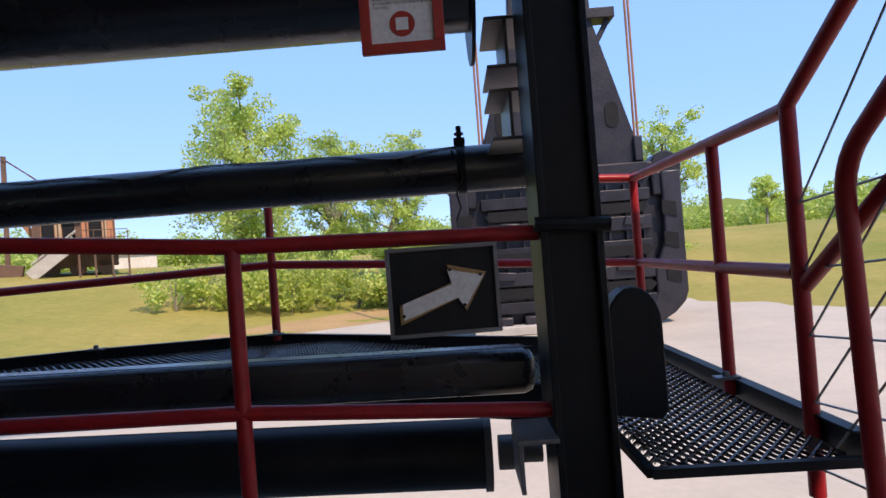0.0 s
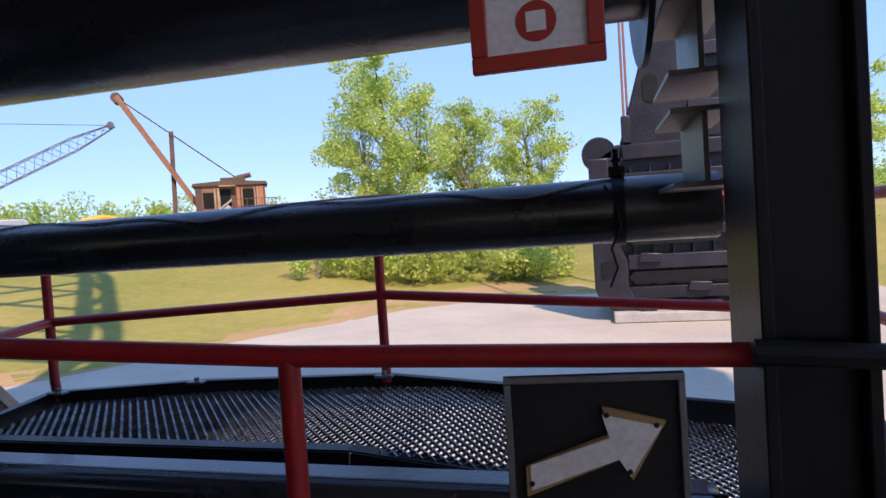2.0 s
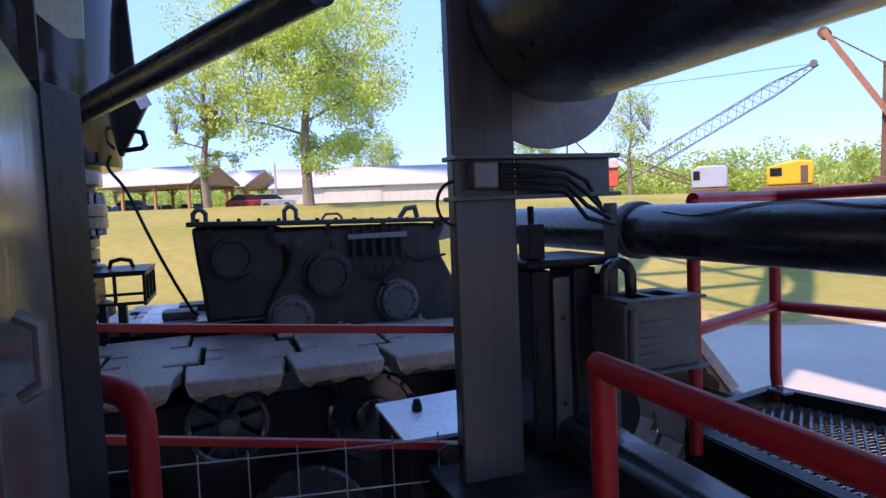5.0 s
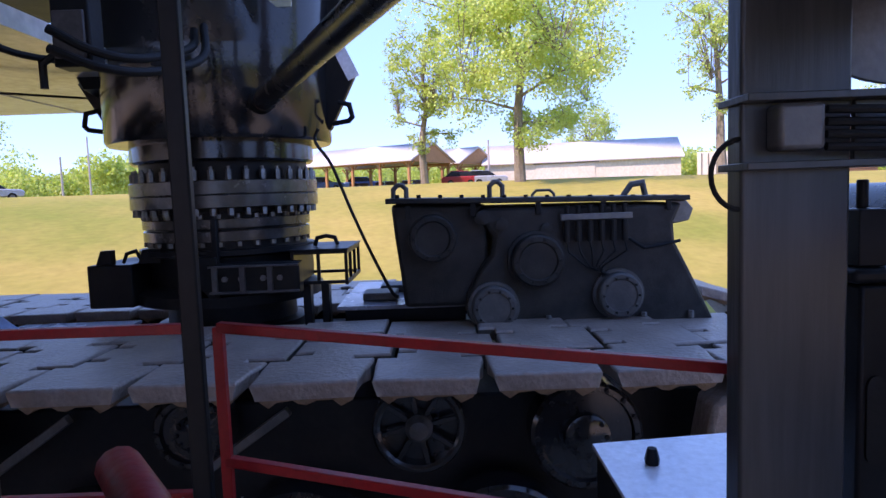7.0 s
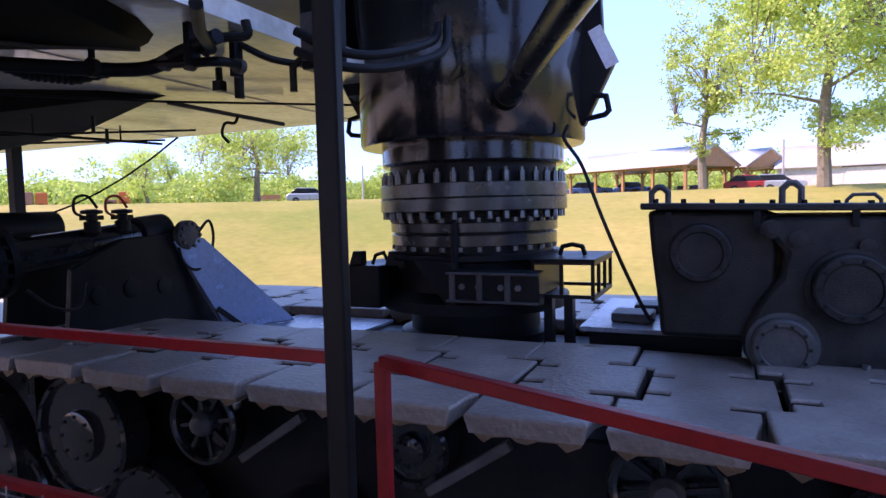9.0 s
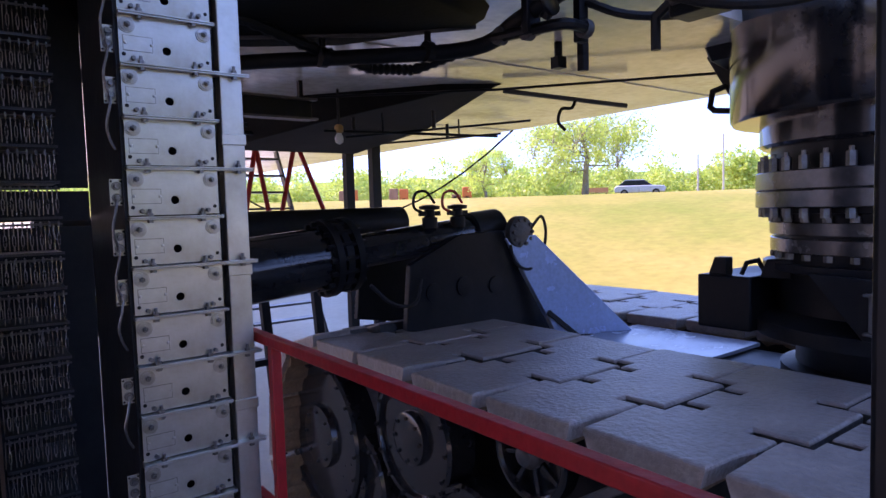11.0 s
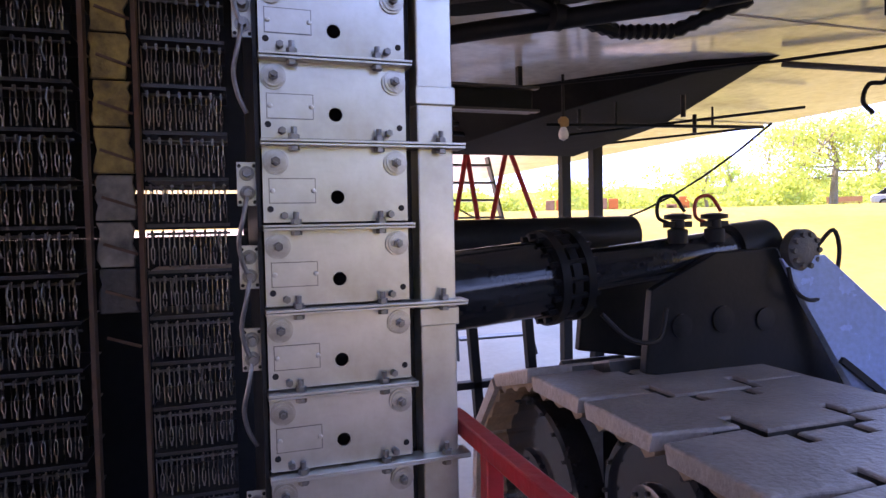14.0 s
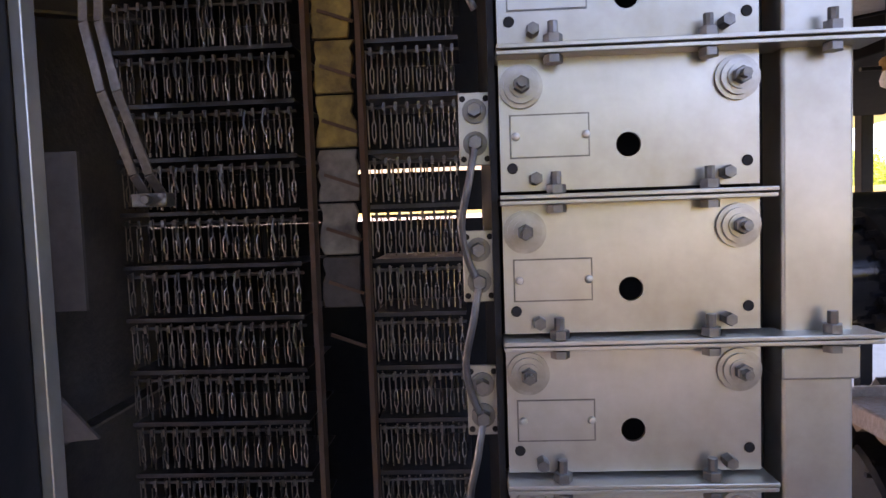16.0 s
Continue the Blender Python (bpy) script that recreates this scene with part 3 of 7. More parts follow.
def make_lower_drum():
    t = thing("lower_drum", (-1.2, 2.62, 2.2), "thick black roller under the walkway edge", "roller")
    a, b = Vector((-2.4, 2.62, 2.23)), Vector((0.06, 2.62, 2.165))
    d = (b - a).normalized()
    bm = B()
    tube(bm, [a, b], 0.14, 28)
    part("barrel", bm, BLACK, t)
    for k, r in ((0.0, 0.152), (0.06, 0.07), (0.15, 0.045)):
        bm = B()
        tube(bm, [b + d * k, b + d * (k + 0.03 if r > 0.1 else k + 0.09)], r, 20)
        part("end_collar" if r > 0.1 else "axle_stub", bm, BLACK_DUSTY, t)


make_lower_drum()


# ---- red handrails ----
RAIL_R = 0.027


def rail_thing(name, label, pipes, base, group="red handrails", r=RAIL_R, square=False):
    t = thing(name, base, label, "railing", group)
    for kind, pts in pipes:
        bm = B()
        if square:
            for a, b in zip(pts, pts[1:]):
                bar(bm, a, b, 2 * r, 2 * r)
        else:
            tube(bm, pts, r, 12)
        part(kind, bm, RED, t, bevel=0.003 if square else 0.0)
    return t


def corner(a, b, c, r=0.10):
    a, b, c = Vector(a), Vector(b), Vector(c)
    return [a, *arc_pts(b + (a - b).normalized() * r, b, b + (c - b).normalized() * r, 5), c]


rail_thing("handrail", "red painted pipe handrail beside the walkway", [
    ("top_rail", [(-1.87, 1.935, 3.170), (-0.75, 2.115, 3.078), (0.31, 2.175, 3.050)]),
    ("mid_rail", [(-1.86, 1.935, 2.575), (-0.75, 2.115, 2.515), (0.31, 2.175, 2.440)]),
    ("post", [(-0.75, 2.115, 3.078), (-0.75, 2.115, 1.95)]),
    ("post", [(-1.85, 1.938, 3.165), (-1.85, 1.938, 1.95)]),
], (-0.8, 2.07, 1.95))
rail_thing("handrail", "red painted pipe handrail round the outer grating", [
    ("top_rail", [(-2.83, 3.02, 3.50), (-3.12, 3.76, 3.50), (-1.18, 4.04, 3.54), (1.146, 3.95, 3.385), (1.15, 2.15, 3.40)]),
    ("mid_rail", [(-2.83, 3.02, 2.965), (-3.12, 3.76, 2.965), (-1.18, 4.04, 3.015), (1.146, 3.95, 2.857), (1.15, 2.15, 2.85)]),
    ("post", [(-2.83, 3.02, 3.50), (-2.83, 3.02, 2.45)]),
    ("post", [(-3.12, 3.76, 3.50), (-3.12, 3.76, 2.62), (-3.08, 3.74, 2.50)]),
    ("post", [(-1.18, 4.04, 3.54), (-1.18, 4.04, 2.53)]),
    ("post", [(1.146, 3.95, 3.385), (1.146, 3.95, 2.33)]),
    ("post", [(1.15, 2.756, 3.39), (1.15, 2.756, 2.30)]),
], (-1.0, 4.0, 2.33))
stair = rail_thing("stair_handrail", "red pipe handrail rising beside the stair", [
    ("post", [(1.15, 2.13, 3.42), (1.15, 2.13, 2.10)]),
    ("top_rail", [(1.15, 2.15, 3.40), (1.15, 0.9, 4.15)]),
    ("mid_rail", [(1.16, 2.13, 2.80), (1.16, 0.9, 3.6)]),
    ("end_bend", corner((1.10, 1.0, 3.72), (1.10, 1.78, 3.17), (1.10, 1.72, 1.9), 0.12)),
], (1.15, 2.13, 2.10))
for k in range(5):
    for s in (-1, 1):
        bm = B()
        z = 2.2 + 0.22 * k
        tube(bm, [(1.15, 2.10, z), (1.15, 1.0, z + s * 1.1 + (0 if s > 0 else 1.2))], 0.004, 6)
        part("mesh_wire", bm, WIRE, stair)
rail_thing("handrail", "red painted handrail beside the crawler tracks", [
    ("top_rail", [(-3.2, 0.70, 3.15), (-2.96, 2.12, 3.04)]),
    ("mid_rail", [(-3.2, 0.70, 2.76), (-2.96, 2.12, 2.585)]),
    ("post", [(-3.2, 0.70, 3.15), (-3.2, 0.70, 1.95)]),
], (-3.2, 0.7, 1.95), r=0.0145, square=True)
rail_thing("handrail", "red painted handrail beside the crawler tracks", [
    ("top_rail", [(-3.2, 0.60, 3.15), (-3.2, -1.02, 3.15)]),
    ("mid_rail", [(-3.2, 0.60, 2.66), (-3.2, -1.02, 2.66)]),
    ("post", [(-3.2, -0.84, 3.14), (-3.2, -0.84, 1.95)]),
], (-3.2, -0.2, 1.95), r=0.0145, square=True)
rail_thing("handrail", "red bent pipe rail end beside the control cabinet", [
    ("end_bend", corner((-2.20, 0.93, 3.18), (-2.03, 1.06, 3.18), (-2.03, 1.06, 1.95), 0.07)),
], (-2.03, 1.06, 1.95))


def make_black_post():
    bm = B()
    box(bm, -3.06, -3.03, 0.665, 0.715, 1.95, 5.3)
    solo("steel_post", bm, BLACK, "slim square black steel post beside the rail", "post", 0.005)


make_black_post()


def make_wire_mesh():
    t = thing("wire_mesh", (-3.2, 0.4, 1.95), "welded wire mesh panel tied to the handrail", "fence")
    for z in (2.0, 2.16, 2.32, 2.48, 2.64):
        bm = B()
        tube(bm, [(-3.17, -0.98, z), (-3.17, 0.70, z), (-2.96, 1.98, z)], 0.003, 6)
        part("line_wire", bm, WIRE, t)
    for i in range(18):
        y = -0.95 + 0.17 * i
        x = -3.17 if y < 0.7 else -3.17 + 0.21 * (y - 0.7) / 1.28
        bm = B()
        tube(bm, [(x + 0.004, y, 1.96), (x + 0.004, y, 2.67)], 0.003, 6)
        part("stay_wire", bm, WIRE, t)


make_wire_mesh()


def make_arrow_sign():
    s = thing("arrow_sign", (-0.05, 2.14, 2.72), "black sign board with a white wooden arrow under the rail", "sign")
    rot = Matrix.Rotation(radians(5.5), 4, "Z")

    def put(bm):
        bmesh.ops.transform(bm, matrix=Matrix.Translation((-0.045, 2.10, 2.88)) @ rot, verts=bm.verts)
        return bm
    w, h = 0.187, 0.15
    bm = B()
    box(bm, -w + 0.0, w, 0.0, 0.012, -h, h)
    part("board", put(bm), RUBBER_AND_SHADE, s)
    bm = B()
    for a in ((-w, w, -h, -h + 0.014), (-w, w, h - 0.014, h), (-w, -w + 0.014, -h + 0.0142, h - 0.0142), (w - 0.014, w, -h + 0.0142, h - 0.0142)):
        box(bm, a[0], a[1], -0.012, -0.0005, a[2], a[3])
    part("frame", put(bm), STEEL_GREY, s, "grey frame", bevel=0.002)
    arrow = [(-0.150, -0.105), (-0.150, -0.040), (0.030, 0.025), (0.015, 0.085), (0.145, 0.052), (0.072, -0.072), (0.048, -0.028)]
    bm = B()
    prism(bm, arrow, "y", -0.016, -0.001)
    part("arrow_edge", put(bm), WOODEDGE, s, "bare wood edge", bevel=0.002)
    small = [(p[0] * 0.93, p[1] * 0.84 - 0.002) for p in arrow]
    bm = B()
    prism(bm, small, "y", -0.019, -0.0165)
    part("arrow", put(bm), ARROW, s, "white painted wooden arrow")
    for p in ((-0.138, -0.075), (0.024, 0.068), (0.124, 0.045), (0.066, -0.052)):
        bm = B()
        lathe(bm, [(0.006, 0), (0.005, 0.003), (0.001, 0.004)], (0, 0, 0), "y", 10)
        bmesh.ops.transform(bm, matrix=Matrix.Translation((p[0], -0.0195, p[1])) @ Matrix.Rotation(math.pi, 4, "Z"), verts=bm.verts)
        part("nail", put(bm), RUBBER_AND_SHADE, s)


make_arrow_sign()


# ---- outer grating walkway ----
def make_grating():
    g = thing("grating_walkway", (-1.0, 3.4, 2.45), "black diamond-punched steel grating walkway with toe plates", "walkway", kind="structure")
    outline = [(-2.96, 3.08), (-3.10, 3.72), (-2.28, 3.96), (-1.18, 4.06), (1.16, 3.97), (1.17, 1.90), (0.54, 1.90), (0.52, 2.98), (-1.0, 3.02)]
    bm = B()
    holes = 0
    zt = lambda x: 2.50 if x < -0.8 else 2.50 - 0.19 * min(1, (x + 0.8) / 1.4)

    def inside(x, y):
        c = False
        for i in range(len(outline)):
            (xa, ya), (xb, yb) = outline[i], outline[i - 1]
            if (ya > y) != (yb > y) and x < (xb - xa) * (y - ya) / (yb - ya) + xa:
                c = not c
        return c
    # rows of bent strips that meet at diamonds, with raised noses
    step, pitch = 0.05, 0.030
    y = 1.92
    row = 0
    while y < 4.06:
        x = -3.08 + (step / 2 if row % 2 else 0)
        while x < 1.16:
            if inside(x, y) and inside(x + step, y):
                z = zt(x)
                a, b, c = Vector((x, y, z - 0.006)), Vector((x + step / 2, y + pitch * 0.62, z + 0.006)), Vector((x + step, y, z - 0.006))
                w = Vector((0, 0.006, 0))
                h = Vector((0, 0, -0.012))
                for p, q in ((a, b), (b, c)):
                    v = [bm.verts.new(k) for k in (p - w, q - w, q + w, p + w, p - w + h, q - w + h)]
                    bm.faces.new((v[0], v[1], v[2], v[3]))
                    bm.faces.new((v[4], v[5], v[1], v[0]))
            x += step
        y += pitch
        row += 1
    mesh = bpy.data.meshes.new("grating")
    bm.to_mesh(mesh)
    bm.free()
    mesh.materials.append(BLACK_GRATE)
    ob = new("grating", mesh)
    ob.parent = g
    ob.location = -g.location
    tagged(ob, "diamond-punched steel tread", kind="stuff")
    n = len(outline)
    for i in range(n):
        a, b = outline[i], outline[(i + 1) % n]
        za, zb = zt(a[0]), zt(b[0])
        near = i in (7, 8)
        bm = B()
        if near:
            bar(bm, (*a, za - 0.075), (*b, zb - 0.075), 0.02, 0.17)
            bar(bm, (a[0], a[1] + 0.035, za + 0.012), (b[0], b[1] + 0.035, zb + 0.012), 0.07, 0.008)
        elif i in (5, 6):
            bar(bm, (*a, za - 0.02), (*b, zb - 0.02), 0.03, 0.03)
        else:
            bar(bm, (*a, za + 0.01), (*b, zb + 0.01), 0.008, 0.11)
            bar(bm, (a[0], a[1], za + 0.066), (b[0], b[1], zb + 0.066), 0.05, 0.008)
        part("edge_angle", bm, BLACK, g, bevel=0.0015)
    for p in ((-2.28, 3.9), (-1.18, 4.0), (1.12, 2.72), (-3.02, 3.68)):
        bm = B()
        box(bm, p[0] - 0.05, p[0] + 0.05, p[1] - 0.03, p[1] + 0.03, zt(p[0]) + 0.066, zt(p[0]) + 0.078)
        hexbolt(bm, (p[0], p[1], zt(p[0]) + 0.079), "z", 0.016, 0.02)
        part("clip", bm, STEEL_GREY, g)


BLACK_GRATE = surface("worn_black_grating", (0.06, 0.06, 0.062), (0.24, 0.24, 0.24), 0.22, 0.6, 10, 60, 0.05)
make_grating()


# ---- floor under the walk ----
def make_deck():
    bm = B()
    box(bm, -3.15, 1.0, 0.62, 1.90, 1.90, 1.945)
    box(bm, -3.15, -1.95, -0.90, 0.619, 1.90, 1.945)
    solo("walkway_floor", bm, BLACK_DUSTY, "black steel plate walkway floor", "floor", kind="structure")
    t = thing("stair", (0, 0.0, 1.0), "short black steel stair up to the walkway", "stairs", kind="structure")
    for k in range(4):
        bm = B()
        box(bm, -0.55, 0.95, 0.60 - 0.28 * (k + 1), 0.60 - 0.28 * k - 0.02, 1.755 - 0.18 * k, 1.785 - 0.18 * k)
        part("tread", bm, BLACK_DUSTY, t)


make_deck()

# ---- crawler tracks ----
SHOE_P = 0.60


def shoe_mesh(w):
    """One interlocking track shoe; x from 0 at its outer edge to -w, y from 0 to one pitch, top at z 0."""
    p = SHOE_P
    right = [(0.0, p - 0.045), (-0.10, p - 0.042), (-0.20, p - 0.032), (-0.28, p - 0.014), (-0.34, p - 0.006), (-0.42, p - 0.006), (-0.42, p - 0.125), (-0.48, p - 0.125), (-0.48, p + 0.080), (-0.98, p + 0.080), (-0.98, p - 0.12), (-1.04, p - 0.12), (-1.04, p - 0.006), (-w, p - 0.006)]
    left = [(-w, 0.006), (-1.03, 0.006), (-1.03, 0.112), (-0.92, 0.112), (-0.92, 0.22), (-0.86, 0.22), (-0.86, 0.112), (-0.60, 0.112), (-0.60, 0.22), (-0.54, 0.22), (-0.54, 0.112), (-0.43, 0.112), (-0.43, 0.006), (-0.30, 0.008), (-0.20, 0.014), (-0.10, 0.020), (0.0, 0.024)]
    bm = B()
    prism(bm, right + left, "z", -0.085, 0.0)
    for v in bm.verts:
        if v.co.z < -0.08 and v.co.x > -0.25:
            v.co.y += (0.022 if v.co.y < p / 2 else -0.022)
    rim = [e for e in bm.edges if all(abs(v.co.z) < 1e-5 for v in e.verts)]
    bmesh.ops.bevel(bm, geom=rim, offset=0.016, segments=3, profile=0.5, affect="EDGES", clamp_overlap=True)
    bmesh.ops.triangulate(bm, faces=[f for f in bm.faces if len(f.verts) > 4])
    bm.normal_update()
    for f in bm.faces:
        f.smooth = False
    me = bpy.data.meshes.new("track_shoe")
    bm.to_mesh(me)
    bm.free()
    me.materials.append(SHOE)
    me.materials.append(JOINT)
    for f in me.polygons:
        if abs(f.normal.z) < 0.1 and f.center.x < -0.015:
            f.material_index = 1
    bm = B()
    prof = [(0.05, -0.086), (0.06, -0.105), (0.10, -0.135), (0.14, -0.108), (0.22, -0.10), (0.25, -0.118), (0.29, -0.125), (0.34, -0.105), (0.42, -0.104), (0.46, -0.138), (0.52, -0.11), (0.53, -0.086)]
    prism(bm, prof, "x", -0.34, -0.035)
    lug = bpy.data.meshes.new("shoe_lug")
    bm.to_mesh(lug)
    bm.free()
    lug.materials.append(SHOE_RUST_BOUNCE)
    return me, lug


def spoked_wheel(parent, y, z, x, r):
    bm = B()
    lathe(bm, [(r, -0.09), (r, 0.0), (r - 0.012, 0.012), (r - 0.03, 0.012), (r - 0.045, 0.0), (r - 0.045, -0.09), (r, -0.09)], (x, y, z), "x", 36)
    wheel = part("support_wheel", bm, BLACK_GLOSS, parent)
    bm = B()
    lathe(bm, [(0.075, -0.09), (0.075, 0.01), (0.06, 0.03), (0.05, 0.05), (0.02, 0.062), (0.001, 0.064)], (x, y, z), "x", 20)
    part("hub", bm, BLACK_DUSTY, wheel)
    for k in range(8):
        a = 2 * math.pi * k / 8 + 0.2
        bm = B()
        d = Vector((0, math.cos(a), math.sin(a)))
        c = Vector((x - 0.03, y, z))
        bar(bm, c + d * 0.06, c + d * (r - 0.03), 0.028, 0.028, (1, 0, 0))
        part("spoke", bm, BLACK_GLOSS, wheel, bevel=0.004)


def disc_wheel(parent, y, z, x, r, bolts=12):
    bm = B()
    lathe(bm, [(r, -0.2), (r, -0.02), (r - 0.02, 0.0), (r - 0.05, 0.0), (r - 0.06, -0.03), (r * 0.42, -0.03), (r * 0.40, 0.01), (r * 0.33, 0.02), (0.001, 0.02)], (x, y, z), "x", 40)
    wheel = part("track_roller", bm, BLACK_GLOSS, parent)
    bm = B()
    for k in range(bolts):
        a = 2 * math.pi * k / bolts
        hexbolt(bm, (x + 0.0, y + (r - 0.035) * math.cos(a), z + (r - 0.035) * math.sin(a)), "x", 0.014, 0.018)
    for k in range(8):
        a = 2 * math.pi * k / 8
        hexbolt(bm, (x + 0.012, y + r * 0.33 * math.cos(a), z + r * 0.33 * math.sin(a)), "x", 0.013, 0.018)
    part("bolt_ring", bm, BLACK, wheel)["kind"] = "stuff"


def make_crawler(x_near, w, y0, count, top, base_label, detailed, tail=True):
    c = thing("crawler_track", (x_near - w / 2, 0, BASE), base_label, "crawler", "crawler tracks")
    me, lug = shoe_mesh(w)
    rng = random.Random(7)
    places = []
    for i in range(count):
        places.append((y0 + i * SHOE_P, top + 0.008 * math.sin(i * 1.7), math.radians(0.8 * math.sin(i * 2.3 + 0.4))))
    for y, z, a in places:
        ob = new("track_shoe", me)
        ob.parent = c
        ob.matrix_parent_inverse = Matrix.Identity(4)
        ob.matrix_basis = Matrix.Translation(Vector((x_near + rng.uniform(-0.02, 0.02), y, z)) - c.location) @ Matrix.Rotation(a, 4, "X") @ Matrix.Rotation(radians(rng.uniform(-0.5, 0.5)), 4, "Y")
        lo = new("shoe_lug", lug)
        lo.parent = ob
    # the track turns down over the end wheel
    R = 0.95
    for k in range(5):
        for end in (-1, 1):
            ye = y0 if end < 0 else y0 + count * SHOE_P
            a = radians(16 + 34 * k)
            cy, cz = ye, top - R
            y = cy + end * R * math.sin(a)
            z = cz + R * math.cos(a)
            ob = new("track_shoe", me)
            ob.parent = c
            m = Matrix.Translation(Vector((x_near, y, z)) - c.location) @ Matrix.Rotation(-end * a, 4, "X") @ Matrix.Translation((0, -SHOE_P / 2, 0))
            ob.matrix_basis = m
            lo = new("shoe_lug", lug)
            lo.parent = ob
    yb = y0 + count * SHOE_P
    bm = B()
    box(bm, x_near - w + 0.30, x_near - 0.62, y0 - 0.2, yb + 0.2, 0.95, 2.32)
    part("side_frame", bm, BLACK, c, bevel=0.02)
    bm = B()
    box(bm, x_near - w + 0.05, x_near - 0.05, y0 - 0.2, yb + 0.2, BASE + 0.02, BASE + 0.14)
    part("lower_run", bm, SHOE_RUST_BOUNCE, c)
    if not detailed:
        for k in range(6):
            disc_wheel(c, y0 + 0.6 + k * (yb - y0 - 1.2) / 5, 1.4, x_near - 0.42, 0.55)
        return c
    for y in (-1.42, 1.18):
        spoked_wheel(c, y, 2.245, x_near - 0.30, 0.255)
    disc_wheel(c, 2.10, 2.15, x_near - 0.33, 0.31, 16)
    disc_wheel(c, -0.10, 2.22, x_near - 0.40, 0.22, 10)
    disc_wheel(c, -2.45, 2.05, x_near - 0.25, 0.42, 14)
    for y in (-3.2, -1.9, -0.7, 0.5, 1.62, 2.9):
        disc_wheel(c, y, 1.52, x_near - 0.26, 0.40, 14)
    disc_wheel(c, -3.65, 1.75, x_near - 0.20, 0.60, 20)
    bm = B()
    rng = random.Random(3)
    prism(bm, [(2.62, 1.95), (2.70, 2.38), (2.86, 2.47), (3.1, 2.44), (3.2, 2.2), (3.12, 1.9)], "x", x_near - 0.35, x_near - 0.12)
    part("sprocket_guard", bm, SHOE, c, "bare cast steel guard", bevel=0.03)
    for y in (-0.95, 0.25):
        bm = B()
        bar(bm, (x_near - 0.35, y - 0.22, 2.05), (x_near - 0.35, y + 0.22, 2.35), 0.05, 0.05)
        part("frame_brace", bm, BLACK_DUSTY, c, bevel=0.006)
    return c


make_crawler(-4.45, 1.46, -3.25, 12, 2.61, "heavy crawler track with dusty interlocking steel shoes", True)
make_crawler(-7.35, 1.46, -4.6, 14, 2.50, "heavy crawler track on the far side of its truck", False)


def make_truck_frame():
    f = thing("crawler_truck_frame", (-6.6, 0, BASE), "black truck frame between the crawler tracks", "machine part")
    bm = B()
    box(bm, -7.25, -6.0, -2.2, 3.2, 1.2, 2.38)
    part("beam", bm, BLACK, f, bevel=0.02)
    for y0, y1, x0, x1, z in ((0.55, 1.55, -7.3, -6.02, 2.70), (-2.6, -1.5, -7.3, -6.3, 2.42), (1.6, 3.0, -7.3, -6.9, 2.55)):
        bm = B()
        box(bm, x0, x1, y0, y1, z - 0.03, z)
        part("deck_plate", bm, DECK, f, "grey deck plate with sky blue in its colour", bevel=0.004)
    bm = B()
    box(bm, -7.0, -6.1, 0.6, 1.5, 2.38, 2.669)
    part("pedestal", bm, BLACK, f)
    for y, x in ((0.85, -6.35), (0.95, -6.75), (1.35, -6.15)):
        bm = B()
        box(bm, x - 0.13, x + 0.13, y - 0.13, y + 0.13, 2.701, 2.76)
        part("block", bm, BLACK_DUSTY, f, bevel=0.01)


make_truck_frame()


